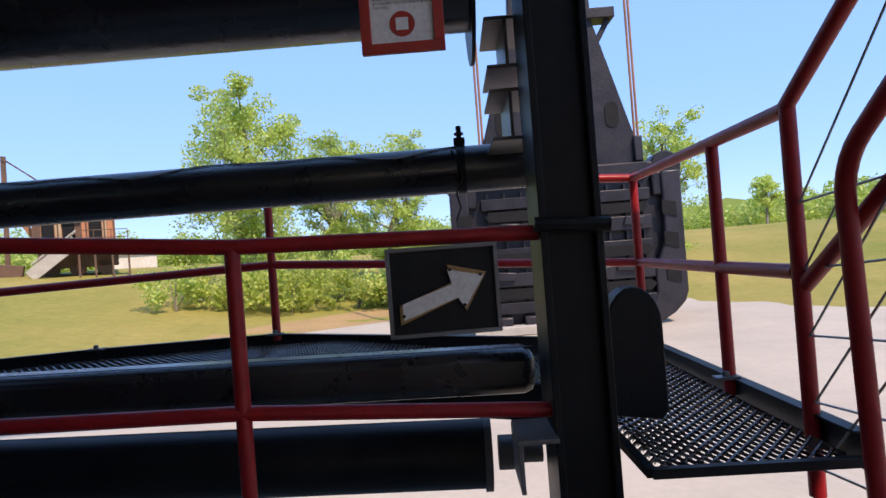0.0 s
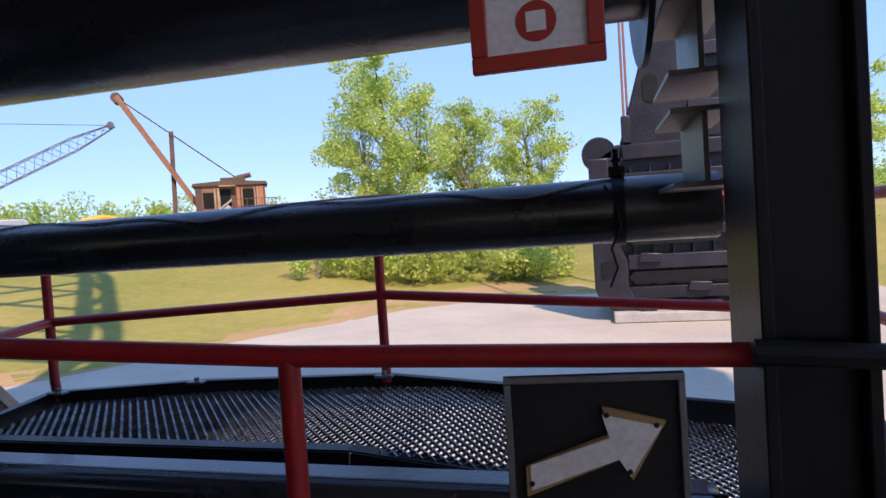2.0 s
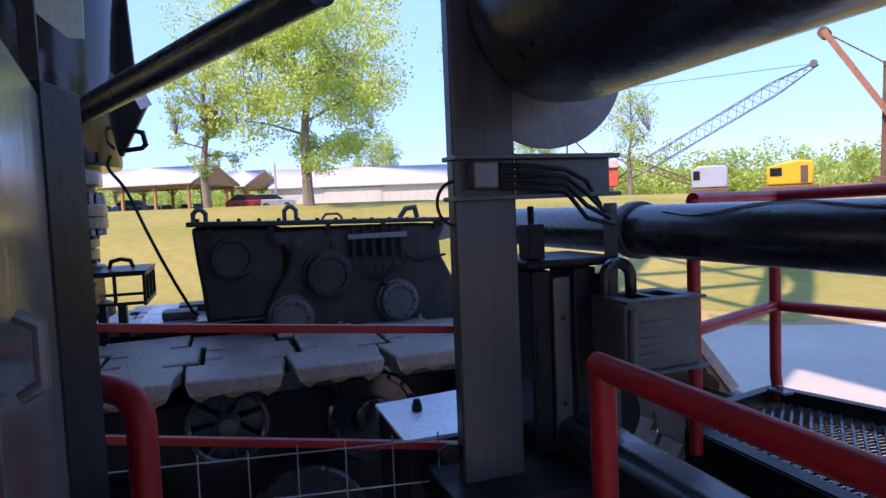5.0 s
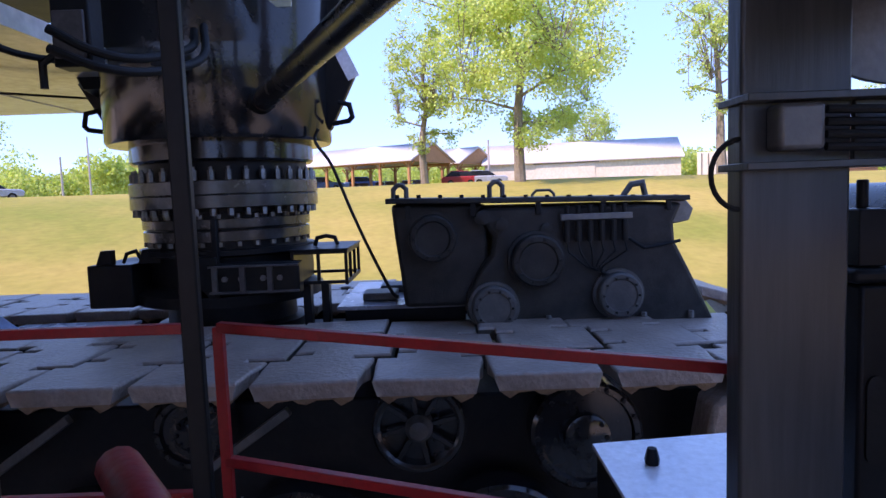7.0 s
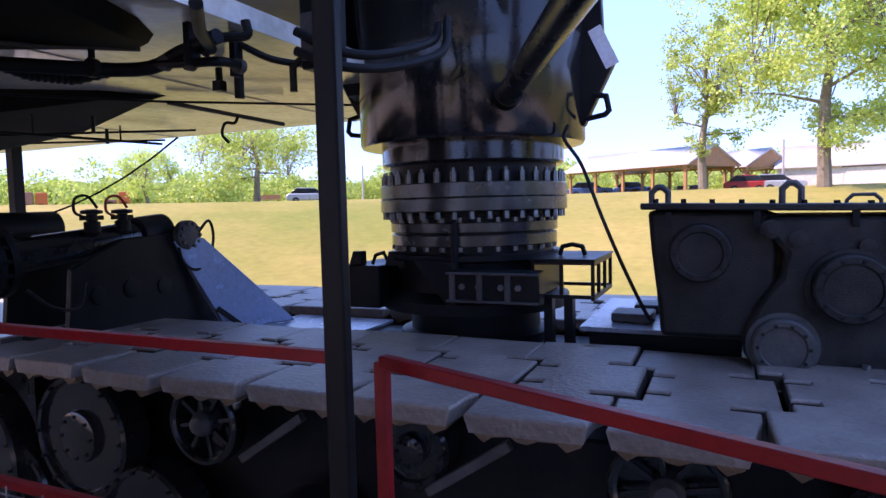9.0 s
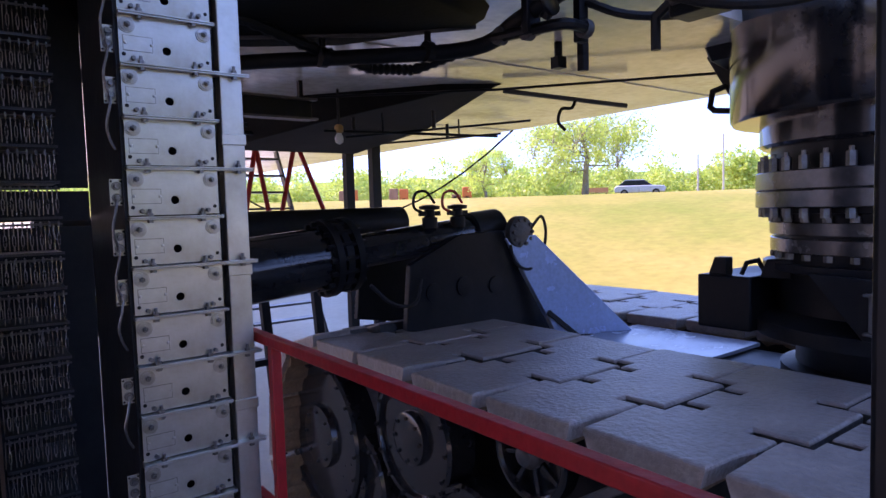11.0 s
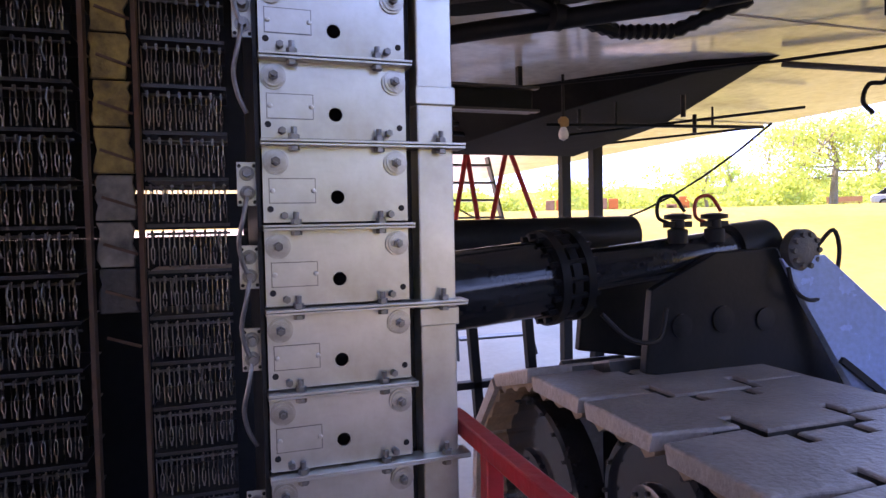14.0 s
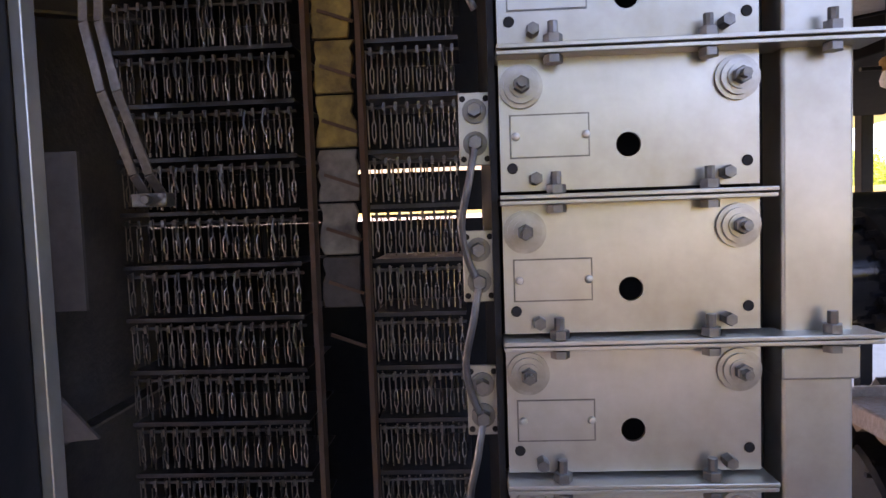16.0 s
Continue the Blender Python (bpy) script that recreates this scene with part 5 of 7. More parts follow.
# ---- resistor bank ----
def make_resistor_bank():
    r = thing("resistor_bank", (-3.0, -0.98, 1.95), "rack of galvanised resistor boxes bolted to an angle post", "resistor bank")
    X0, X1, Y, PITCH, Z0 = -2.869, -3.096, -0.93, 0.129, 3.378
    bm = B()
    box(bm, -3.178, -3.116, Y - 0.05, Y - 0.002, 1.95, 4.5)
    post = part("angle_post", bm, SILVER, r, "grey painted angle post", bevel=0.003)
    for z in (3.365, 3.73, 2.98):
        bm = B()
        box(bm, -3.181, -3.113, Y - 0.052, Y + 0.004, z - 0.03, z)
        part("splice", bm, SILVER, post, bevel=0.002)
    for i in range(-9, 8):
        z0 = Z0 + i * PITCH
        zc = z0 + PITCH / 2
        box_part = new("resistor_box")
        box_part.location = Vector(((X0 + X1) / 2, Y, zc)) - r.location
        box_part.parent = r
        bm = B()
        # end plate with a round hole
        hx, hz, hr = (X0 + X1) / 2 + 0.0, zc - 0.022, 0.0110
        ring = [bm.verts.new((hx + hr * math.cos(a), Y, hz + hr * math.sin(a))) for a in (2 * math.pi * k / 24 for k in range(24))]
        back = [bm.verts.new((hx + hr * math.cos(a), Y - 0.004, hz + hr * math.sin(a))) for a in (2 * math.pi * k / 24 for k in range(24))]
        w, h = (X0 - X1) / 2, PITCH / 2 - 0.004
        cx = (X0 + X1) / 2
        rim = []
        for k in range(24):
            a = 2 * math.pi * k / 24
            t = min(w / max(1e-6, abs(math.cos(a))), h / max(1e-6, abs(math.sin(a))))
            rim.append(bm.verts.new((cx + t * math.cos(a), Y, zc + t * math.sin(a))))
        cs = []
        for k in range(24):
            bm.faces.new((ring[k], ring[(k + 1) % 24], rim[(k + 1) % 24], rim[k]))
            bm.faces.new((back[k], back[(k + 1) % 24], ring[(k + 1) % 24], ring[k]))
        for sx, sz in ((1, 1), (-1, 1), (-1, -1), (1, -1)):
            near = sorted(rim, key=lambda v: (v.co - Vector((cx + sx * w, Y, zc + sz * h))).length)[:2]
            bm.faces.new((near[0], near[1], bm.verts.new((cx + sx * w, Y, zc + sz * h))))
        bmesh.ops.recalc_face_normals(bm, faces=bm.faces)
        if sum(f.normal.y * f.calc_area() for f in bm.faces) < 0:
            bmesh.ops.reverse_faces(bm, faces=bm.faces)
        part("end_plate", bm, SILVER, box_part)
        for sx in (-1, 1):
            bx = cx + sx * 0.094
            bm = B()
            lathe(bm, [(0.0195, 0), (0.0195, 0.003), (0.0155, 0.0032), (0.0155, 0.006), (0.0105, 0.0062), (0.0105, 0.008), (0.001, 0.0082)], (bx, Y + 0.0005, zc + 0.032), "y", 24)
            part("washer_stack", bm, WASHER, box_part)
            bm = B()
            hexbolt(bm, (bx, Y + 0.008, zc + 0.032), "y", 0.0075, 0.008)
            tube(bm, [(bx, Y + 0.016, zc + 0.032), (bx, Y + 0.024, zc + 0.032)], 0.0042, 8)
            part("plate_bolt", bm, BOLT, box_part)
            bm = B()
            lathe(bm, [(0.0050, 0), (0.0045, 0.001), (0.001, 0.001)], (cx + sx * 0.103, Y + 0.0005, zc - 0.040), "y", 14)
            part("hole", bm, RUBBER_AND_SHADE, box_part)
        bm = B()
        box(bm, X0 - 0.0795, X0 - 0.0085, Y + 0.0002, Y + 0.0006, zc - 0.0315, zc + 0.0075)
        part("plate_rim", bm, BOLT, box_part)
        bm = B()
        box(bm, X0 - 0.010 - 0.068, X0 - 0.010, Y + 0.0005, Y + 0.0015, zc - 0.030, zc + 0.006)
        for k in (-0.068, -0.006):
            lathe(bm, [(0.004, 0), (0.003, 0.003), (0.001, 0.0035)], (X0 - 0.012 + k + 0.004, Y + 0.0015, zc - 0.012), "y", 10)
        part("name_plate", bm, SILVER, box_part)
        # clamp strip and its bolts
        long = i % 2 == 0
        bm = B()
        box(bm, -3.192 if long else -3.103, X0 + 0.002, Y - 0.02, Y + 0.022, z0 - 0.0035, z0 + 0.0005)
        box(bm, -3.192 if long else -3.103, X0 + 0.002, Y - 0.02, Y + 0.020, z0 - 0.0085, z0 - 0.0045)
        strip = part("clamp_strip", bm, SILVER, r, bevel=0.0008)
        for bx in [cx + 0.066, cx - 0.066] + ([-3.152] if long else []):
            bm = B()
            hexbolt(bm, (bx, Y + 0.012, z0 + 0.001), "z", 0.0085, 0.008)
            tube(bm, [(bx, Y + 0.012, z0 + 0.009), (bx, Y + 0.012, z0 + 0.02)], 0.0045, 8)
            hexbolt(bm, (bx, Y + 0.012, z0 - 0.016), "z", 0.0085, 0.007)
            part("strip_bolt", bm, BOLT, strip)
        for bx in (cx + 0.083, cx - 0.083):
            bm = B()
            hexbolt(bm, (bx, Y + 0.0005, zc - 0.050), "y", 0.006, 0.014)
            part("stud", bm, BOLT, box_part)
        # terminal plate beside the box
        if i % 2 == 1 or i in (0, 4):
            bm = B()
            box(bm, -2.862, -2.832, Y - 0.03, Y - 0.026, zc - 0.034, zc + 0.034)
            tp = part("terminal_plate", bm, SILVER, r, "drilled terminal plate", bevel=0.001)
            for dz in (-0.014, 0.016):
                bm = B()
                lathe(bm, [(0.0115, 0), (0.0115, 0.004), (0.001, 0.004)], (-2.847, Y - 0.026, zc + dz), "y", 14)
                hexbolt(bm, (-2.847, Y - 0.022, zc + dz), "y", 0.007, 0.012)
                part("terminal_bolt", bm, BOLT, tp)
            bm = B()
            for dx in (-0.011, 0.011):
                for dz in (-0.028, 0.028):
                    lathe(bm, [(0.003, 0), (0.003, 0.0008), (0.001, 0.0008)], (-2.847 + dx, Y - 0.026, zc + dz), "y", 8)
            part("drill_hole", bm, RUBBER_AND_SHADE, tp)["kind"] = "stuff"
            bm = B()
            tube(bm, smooth([(-2.847, Y - 0.015, zc - 0.014), (-2.84, Y - 0.006, zc - 0.05), (-2.832, Y - 0.01, zc - 0.09), (-2.838, Y - 0.015, zc - 0.125), (-2.85, Y - 0.02, zc - 0.15)], 3), 0.0035, 8)
            part("jumper_lead", bm, BOLT, r)
    bm = B()
    box(bm, -2.866, -2.86, Y - 0.55, Y - 0.004, 2.0, 4.5)
    box(bm, -3.112, -3.10, Y - 0.55, Y - 0.03, 2.0, 4.5)
    part("side_sheet", bm, BLACK, r)
    # Black sheet added behind the plates as the shade seen through their holes.
    bm = B()
    box(bm, -3.0995, -2.8665, Y - 0.10, Y - 0.09, 2.0, 4.5)
    part("shade_sheet", bm, BLACK, r)


make_resistor_bank()


def make_grid_rack(x0, x1, y, n, z_first, label, loops):
    """A rack of resistor grids: shelves, a front rod and a row of hanging ribbon loops on each."""
    g = thing("resistor_grid_rack", ((x0 + x1) / 2, y, 1.95), label, "resistor bank", "resistor grids")
    for i in range(n):
        z = z_first - i * 0.129
        t = new("grid_tray")
        t.location = Vector(((x0 + x1) / 2, y, z)) - g.location
        t.parent = g
        bm = B()
        box(bm, x0, x1, y - 0.26, y, z - 0.062, z - 0.0595)
        box(bm, x0, x1, y, y + 0.003, z - 0.066, z - 0.056)
        part("tray_edge", bm, COLUMN, t)
        bm = B()
        tube(bm, [(x0, y - 0.012, z + 0.045), (x1, y - 0.012, z + 0.045)], 0.004, 8)
        part("rod", bm, BOLT, t)
        rng = random.Random(i * 7 + n)
        for k in range(loops):
            x = x0 + (x1 - x0) * (k + 0.5) / loops
            j = rng.uniform(-0.0025, 0.0025)
            yy = y - 0.012 + rng.uniform(-0.005, 0.005)
            low = z - rng.uniform(0.040, 0.054)
            bm = B()
            tube(bm, [(x + j, yy, z + 0.056), (x + j, yy, z + 0.012)], 0.0020, 4, False)
            for o in (-0.0042, 0.0042):
                tube(bm, [(x + j, yy, z + 0.013), (x + j + o, yy + 0.003, z + 0.002), (x + j + o, yy + 0.003, z - 0.024), (x + j + o * 0.3, yy, z - 0.034), (x + j + o * 0.3, yy, low)], 0.0017, 4, False)
            xm = x + (x1 - x0) * 0.5 / loops
            tube(bm, [(xm, yy - 0.006, z + 0.05), (xm + j, yy - 0.006, z - 0.05)], 0.0016, 4, False)
            part("ribbon_loop", bm, COIL, t)
        # Inner ribbons drawn black: shade behind the front loops put into their colour.
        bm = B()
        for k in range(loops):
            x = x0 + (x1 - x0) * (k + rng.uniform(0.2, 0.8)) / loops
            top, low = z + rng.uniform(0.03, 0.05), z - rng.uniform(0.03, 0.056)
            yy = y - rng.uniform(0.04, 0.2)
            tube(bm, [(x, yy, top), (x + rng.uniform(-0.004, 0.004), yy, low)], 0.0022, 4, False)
        part("shade_ribbon_row", bm, RUBBER_AND_SHADE, t)["kind"] = "stuff"
        bm = B()
        for k in range(loops):
            x = x0 + (x1 - x0) * (k + 0.5) / loops
            box(bm, x - 0.0035, x + 0.0035, y - 0.004, y + 0.001, z + 0.036, z + 0.054)
        part("spacer_row", bm, BOLT, t)["kind"] = "stuff"
        for k in range(loops // 5):
            x = rng.uniform(x0 + 0.02, x1 - 0.02)
            bm = B()
            tube(bm, [(x, y + 0.002, z + 0.05), (x + 0.004, y + 0.006, z + 0.02), (x - 0.003, y + 0.005, z - 0.01)], 0.0028, 6)
            part("clip", bm, BOLT, t)
    return g


make_grid_rack(-2.43, -1.99, -1.85, 16, 4.22, "grimy open resistor grids hanging in steel trays", 15)
make_grid_rack(-2.82, -2.60, -1.85, 16, 4.22, "grimy open resistor grids behind the plated boxes", 8)


def make_insulator_column():
    c = thing("insulation_column", (-2.52, -1.86, 1.95), "amber stained insulation strip between the resistor grids", "insulation")
    for i in range(8):
        z = 4.30 - i * 0.129
        bm = B()
        rr = random.Random(40 + i)
        edge = [(-2.575 + rr.uniform(0.0, 0.018), z - 0.124 * k / 6) for k in range(7)] + [(-2.47 - rr.uniform(0.0, 0.012), z - 0.124 * k / 6) for k in range(6, -1, -1)]
        prism(bm, edge, "y", -1.88, -1.868)
        part("strip", bm, AMBER if i < 5 else PAPER_DIRTY if i < 7 else BLACK_DUSTY, c, bevel=0.003)
    for x in (-2.455, -2.585):
        bm = B()
        box(bm, x - 0.006, x + 0.006, -1.90, -1.855, 1.95, 4.6)
        part("upright", bm, RUST_DARK, c)
    for i in range(9):
        z = 4.24 - i * 0.129
        bm = B()
        bar(bm, (-2.49, -1.862, z), (-2.575, -1.86, z - 0.03), 0.004, 0.008)
        part("cross_strap", bm, RUST_DARK, c)


PAPER_DIRTY = surface("stained_board", (0.30, 0.28, 0.24), (0.06, 0.05, 0.05), 0.6, 0, 12, 50, 0.1)
make_insulator_column()


def make_busbar():
    for dx, nm in ((0.0, 0), (0.035, 1)):
        bm = B()
        pts = [(-2.03 - dx, -1.72, 4.3), (-2.02 - dx, -1.70, 3.93), (-2.05 - dx, -1.70, 3.78), (-2.10 - dx, -1.72, 3.60), (-2.12 - dx, -1.74, 3.55)]
        for a, b in zip(pts, pts[1:]):
            bar(bm, a, b, 0.022, 0.006, (0, 1, 0))
        solo("bus_bar", bm, BOLT, "bent dull metal bus bar hanging in the rack", "bus bar", 0.002, group="bus bars")
    bm = B()
    box(bm, -2.17, -2.09, -1.76, -1.72, 3.53, 3.56)
    hexbolt(bm, (-2.13, -1.72, 3.545), "y", 0.012, 0.02)
    solo("bus_clamp", bm, BOLT, "bolted clamp at the foot of the bus bars", "clamp", 0.004)


make_busbar()


def make_resistor_room():
    """The open steel enclosure round the grids."""
    e = thing("resistor_enclosure", (-2.4, -1.5, 1.95), "open black steel enclosure round the resistor racks", "cabinet", kind="structure")
    bm = B()
    box(bm, -2.520, -1.6, -0.80, -0.72, 1.95, 4.5)
    part("front_jamb", bm, BLACK, e, bevel=0.004)
    bm = B()
    box(bm, -2.530, -2.5205, -0.812, -0.797, 1.95, 4.5)
    part("jamb_edge", bm, SILVER, e, "pale worn edge strip", bevel=0.001)
    bm = B()
    box(bm, -3.0, -1.6, -2.52, -2.5, 1.95, 3.475)
    box(bm, -3.0, -1.6, -2.52, -2.5, 3.65, 4.5)
    box(bm, -3.0, -2.401, -2.52, -2.5, 3.502, 3.636)
    box(bm, -2.4, -1.6, -2.52, -2.5, 3.4755, 3.6495)
    part("back_wall", bm, BLACK, e)
    bm = B()
    box(bm, -3.0, -1.6, -2.49, -0.56, 1.90, 1.95)
    part("floor_plate", bm, BLACK, e)
    bm = B()
    box(bm, -1.72, -1.70, -2.499, -1.40, 1.95, 4.5)
    part("side_wall", bm, BLACK_DUSTY, e)
    for z in (2.55, 3.05, 4.1):
        bm = B()
        bar(bm, (-1.97, -2.3, z), (-1.75, -1.72, z - 0.12), 0.05, 0.008)
        part("brace_strap", bm, BOLT, e, bevel=0.001)
    bm = B()
    prism(bm, [(-2.0, 3.02), (-1.75, 3.30), (-1.75, 3.0)], "y", -1.7, -1.69)
    box(bm, -1.96, -1.80, -1.75, -1.74, 3.3, 3.66)
    part("gusset", bm, STEEL_GREY, e, "dull grey sheet gusset")
    bm = B()
    tube(bm, [(-3.04, -2.52, 1.95), (-3.04, -2.52, 4.5)], 0.03, 8)
    part("rear_post", bm, BLACK, e)


make_resistor_room()


# ---- control cabinet beside the walk ----
def make_cabinet():
    c = thing("control_cabinet", (-1.6, 0.9, 3.0), "black steel control cabinet with a half-open glossy door", "cabinet")
    bm = B()
    prism(bm, [(-1.30, 1.060), (-1.745, 1.000), (-1.745, 0.990), (-1.30, 1.045)], "z", 3.02, 3.68)
    part("door", bm, CAB, c, "glossy dark door leaf", bevel=0.002)
    bm = B()
    prism(bm, [(-1.747, 1.002), (-1.86, 1.03), (-1.86, 0.99), (-1.747, 0.985)], "z", 2.98, 3.70)
    part("door_edge", bm, BLACK, c, bevel=0.002)
    bm = B()
    box(bm, -1.95, -1.20, 0.62, 0.97, 1.95, 3.70)
    part("body", bm, BLACK, c, bevel=0.006)
    bm = B()
    box(bm, -1.60, -1.10, 0.70, 1.05, 3.78, 4.4)
    part("top_box", bm, BLACK, c, bevel=0.004)
    bm = B()
    tube(bm, [(-1.36, 1.058, 3.36), (-1.36, 1.075, 3.37), (-1.36, 1.075, 3.42), (-1.36, 1.058, 3.43)], 0.006, 8)
    part("latch", bm, STEEL_GREY, c)
    bm = B()
    box(bm, -1.245, -1.215, 0.972, 1.075, 3.22, 3.42)
    part("red_guard", bm, RED, c, "red painted guard", bevel=0.004)


CAB = surface("glossy_panel_paint", (0.10, 0.11, 0.11), (0.20, 0.20, 0.185), 0.18, 0.1, 7, 60, 0.04, stretch=0.12)
make_cabinet()


# ---- things under the hull plating ----
def make_underside_things():
    pipe_thing("service_pipe", [(-2.9, -3.3, 4.28), (-3.7, -2.5, 4.30), (-4.15, -2.1, 4.30), (-4.6, -1.62, 4.30), (-4.62, -1.3, 4.36), (-4.58, -1.0, 4.40)], 0.04, BLACK, "black service pipe clamped under the hull", 12)
    pipe_thing("service_pipe", [(-4.58, -1.05, 4.34), (-4.30, -0.85, 4.34), (-4.05, -0.62, 4.36)], 0.03, BLACK, "short black pipe branch under the hull", 12)
    h = thing("corrugated_hose", (-4.2, -2.2, 4.3), "black corrugated hose sagging under the hull", "hose")
    path = [Vector(v) for v in ((-3.2, -2.1, 4.46), (-3.58, -2.08, 4.42), (-4.03, -2.17, 4.34), (-4.4, -2.25, 4.30), (-4.65, -2.2, 4.31), (-4.86, -1.92, 4.40))]
    pts = []
    for a, b in zip(path, path[1:]):
        pts += [a.lerp(b, k / 14) for k in range(14)]
    bm = B()
    d = [(b - a).normalized() for a, b in zip(pts, pts[1:])]
    rings = []
    for k, v in enumerate(pts[:-1]):
        s = d[k].cross(Vector((0, 0, 1))).normalized()
        u = s.cross(d[k])
        r = 0.034 if k % 2 else 0.026
        rings.append([bm.verts.new(v + (s * math.cos(a) + u * math.sin(a)) * r) for a in (2 * math.pi * j / 10 for j in range(10))])
    for a, b in zip(rings, rings[1:]):
        for j in range(10):
            bm.faces.new((a[j], a[(j + 1) % 10], b[(j + 1) % 10], b[j]))
    part("hose", bm, BLACK, h)
    k = thing("hull_keel", (-5.8, -4.5, 4.26), "dark boat-shaped keel box below the hull", "beam")
    plan = [(-6.05, -2.96), (-5.62, -3.2), (-4.85, -4.2), (-4.5, -6.0), (-6.5, -6.0), (-6.45, -4.4)]
    depth = (4.47, 4.43, 4.28, 4.20, 4.20, 4.30)
    bm = B()
    top = [bm.verts.new((x, y, 4.498)) for x, y in plan]
    low = [bm.verts.new((-5.75 + (x + 5.75) * 0.8, -4.6 + (y + 4.6) * 0.96, z)) for (x, y), z in zip(plan, depth)]
    bm.faces.new(low)
    for j in range(6):
        bm.faces.new((top[j], top[(j + 1) % 6], low[(j + 1) % 6], low[j]))
    bmesh.ops.recalc_face_normals(bm, faces=bm.faces)
    part("shell", bm, KEEL, k, bevel=0.01)
    for q in ((-5.2, -3.9), (-5.6, -3.3), (-6.2, -3.9)):
        bm = B()
        tube(bm, [(q[0], q[1], 4.3), (q[0], q[1], 4.16)], 0.016, 8)
        part("stub_pipe", bm, BLACK, k)
    skid = thing("hull_skid", (-4.0, -1.9, 4.4), "black boat-shaped skid plate below the hull", "beam")
    plan = [(-4.78, -1.72), (-4.60, -1.98), (-4.25, -2.30), (-3.80, -2.62), (-2.95, -2.80), (-2.95, -1.0), (-3.80, -1.12), (-4.40, -1.36), (-4.66, -1.54)]
    bm = B()
    top = [bm.verts.new((x, y, 4.497)) for x, y in plan]
    low = [bm.verts.new((-3.6 + (x + 3.6) * 0.93, -1.9 + (y + 1.9) * 0.88, 4.40 if x > -4.5 else 4.44)) for x, y in plan]
    bm.faces.new(low)
    for k2 in range(len(plan)):
        bm.faces.new((top[k2], top[(k2 + 1) % len(plan)], low[(k2 + 1) % len(plan)], low[k2]))
    bmesh.ops.recalc_face_normals(bm, faces=bm.faces)
    part("shell", bm, KEEL, skid, bevel=0.01)
    bm = B()
    tube(bm, [(-3.4, -2.55, 4.40), (-4.3, -1.98, 4.41), (-4.72, -1.72, 4.45)], 0.014, 8)
    part("edge_weld", bm, BLACK_DUSTY, skid)
    hg = thing("pipe_manifold", (-4.7, -1.2, 4.3), "black pipe elbows and hanger bars under the hull", "pipework")
    for x, y, z, w2 in ((-4.60, -1.20, 4.27, 0.085), (-4.84, -1.12, 4.25, 0.06), (-5.03, -1.27, 4.17, 0.045)):
        bm = B()
        box(bm, x - w2 / 2, x + w2 / 2, y - 0.02, y + 0.02, z, 4.497)
        part("hanger_bar", bm, BLACK, hg, bevel=0.004)
    for q in ([(-4.60, -1.45, 4.31), (-4.60, -1.2, 4.29), (-4.66, -1.05, 4.29), (-4.84, -1.08, 4.30)], [(-4.70, -0.92, 4.497), (-4.70, -0.92, 4.42), (-4.62, -1.05, 4.40), (-4.60, -1.12, 4.32)]):
        bm = B()
        tube(bm, smooth(q), 0.026, 10)
        part("elbow", bm, BLACK, hg)
    for c2 in ((-4.60, -1.40, 4.31), (-4.60, -1.22, 4.29), (-4.82, -1.08, 4.30)):
        bm = B()
        tube(bm, [(c2[0] - 0.02, c2[1], c2[2]), (c2[0] + 0.02, c2[1], c2[2])], 0.042, 12)
        part("union_nut", bm, BLACK_DUSTY, hg)
    bm = B()
    tube(bm, smooth([(-4.86, -1.10, 4.43), (-4.95, -0.95, 4.35), (-5.1, -0.78, 4.33), (-5.2, -0.62, 4.36)]), 0.02, 8)
    part("cable", bm, RUBBER_AND_SHADE, hg)
    for x, y in ((-4.05, -2.15), (-4.45, -1.78), (-3.5, -2.7)):
        bm = B()
        box(bm, x - 0.012, x + 0.012, y - 0.012, y + 0.012, 4.25, 4.40 if x < -4.3 else 4.402)
        lathe(bm, [(0.041, -0.02), (0.052, -0.02), (0.052, 0.02), (0.041, 0.02)], (x, y, 4.30), "x", 14)
        solo("pipe_clamp", bm, BLACK, "black clamp holding the service pipe", "clamp", group="pipe clamps")
    ch = thing("cable_channel", (-4.3, -3.6, 4.2), "black steel cable channel hung under the hull", "channel")
    bm = B()
    box(bm, -4.68, -3.6, -3.66, -3.6, 4.20, 4.36)
    part("web", bm, BLACK, ch, bevel=0.01)
    for z in (4.20, 4.345):
        bm = B()
        box(bm, -4.70, -3.6, -3.599, -3.54, z, z + 0.015)
        part("flange", bm, BLACK_DUSTY, ch)
    for x in (-4.6, -3.9):
        bm = B()
        box(bm, x - 0.015, x + 0.015, -3.65, -3.61, 4.361, 4.498)
        part("hanger", bm, BLACK, ch)
    lp = thing("bulb_lamp", (-4.9, -3.6, 4.0), "unlit bulb in a brass socket hung from a rod", "lamp")
    bm = B()
    tube(bm, [(-4.9, -3.6, 4.46), (-4.9, -3.6, 4.18)], 0.01, 8)
    part("rod", bm, BLACK, lp)
    bm = B()
    lathe(bm, [(0.02, 4.185), (0.035, 4.17), (0.035, 4.13), (0.022, 4.12)], (-4.9, -3.6, 0), "z", 14)
    part("socket", bm, WOODEDGE, lp)
    bm = B()
    lathe(bm, [(0.018, 4.118), (0.026, 4.10), (0.034, 4.07), (0.028, 4.045), (0.001, 4.03)], (-4.9, -3.6, 0), "z", 14)
    part("bulb", bm, PAPER, lp)
    pipe_thing("conduit_run", [(-4.77, -3.6, 4.13), (-5.6, -3.6, 4.15), (-6.56, -3.6, 4.17)], 0.012, BLACK, "thin conduit strung below the hull", 8)
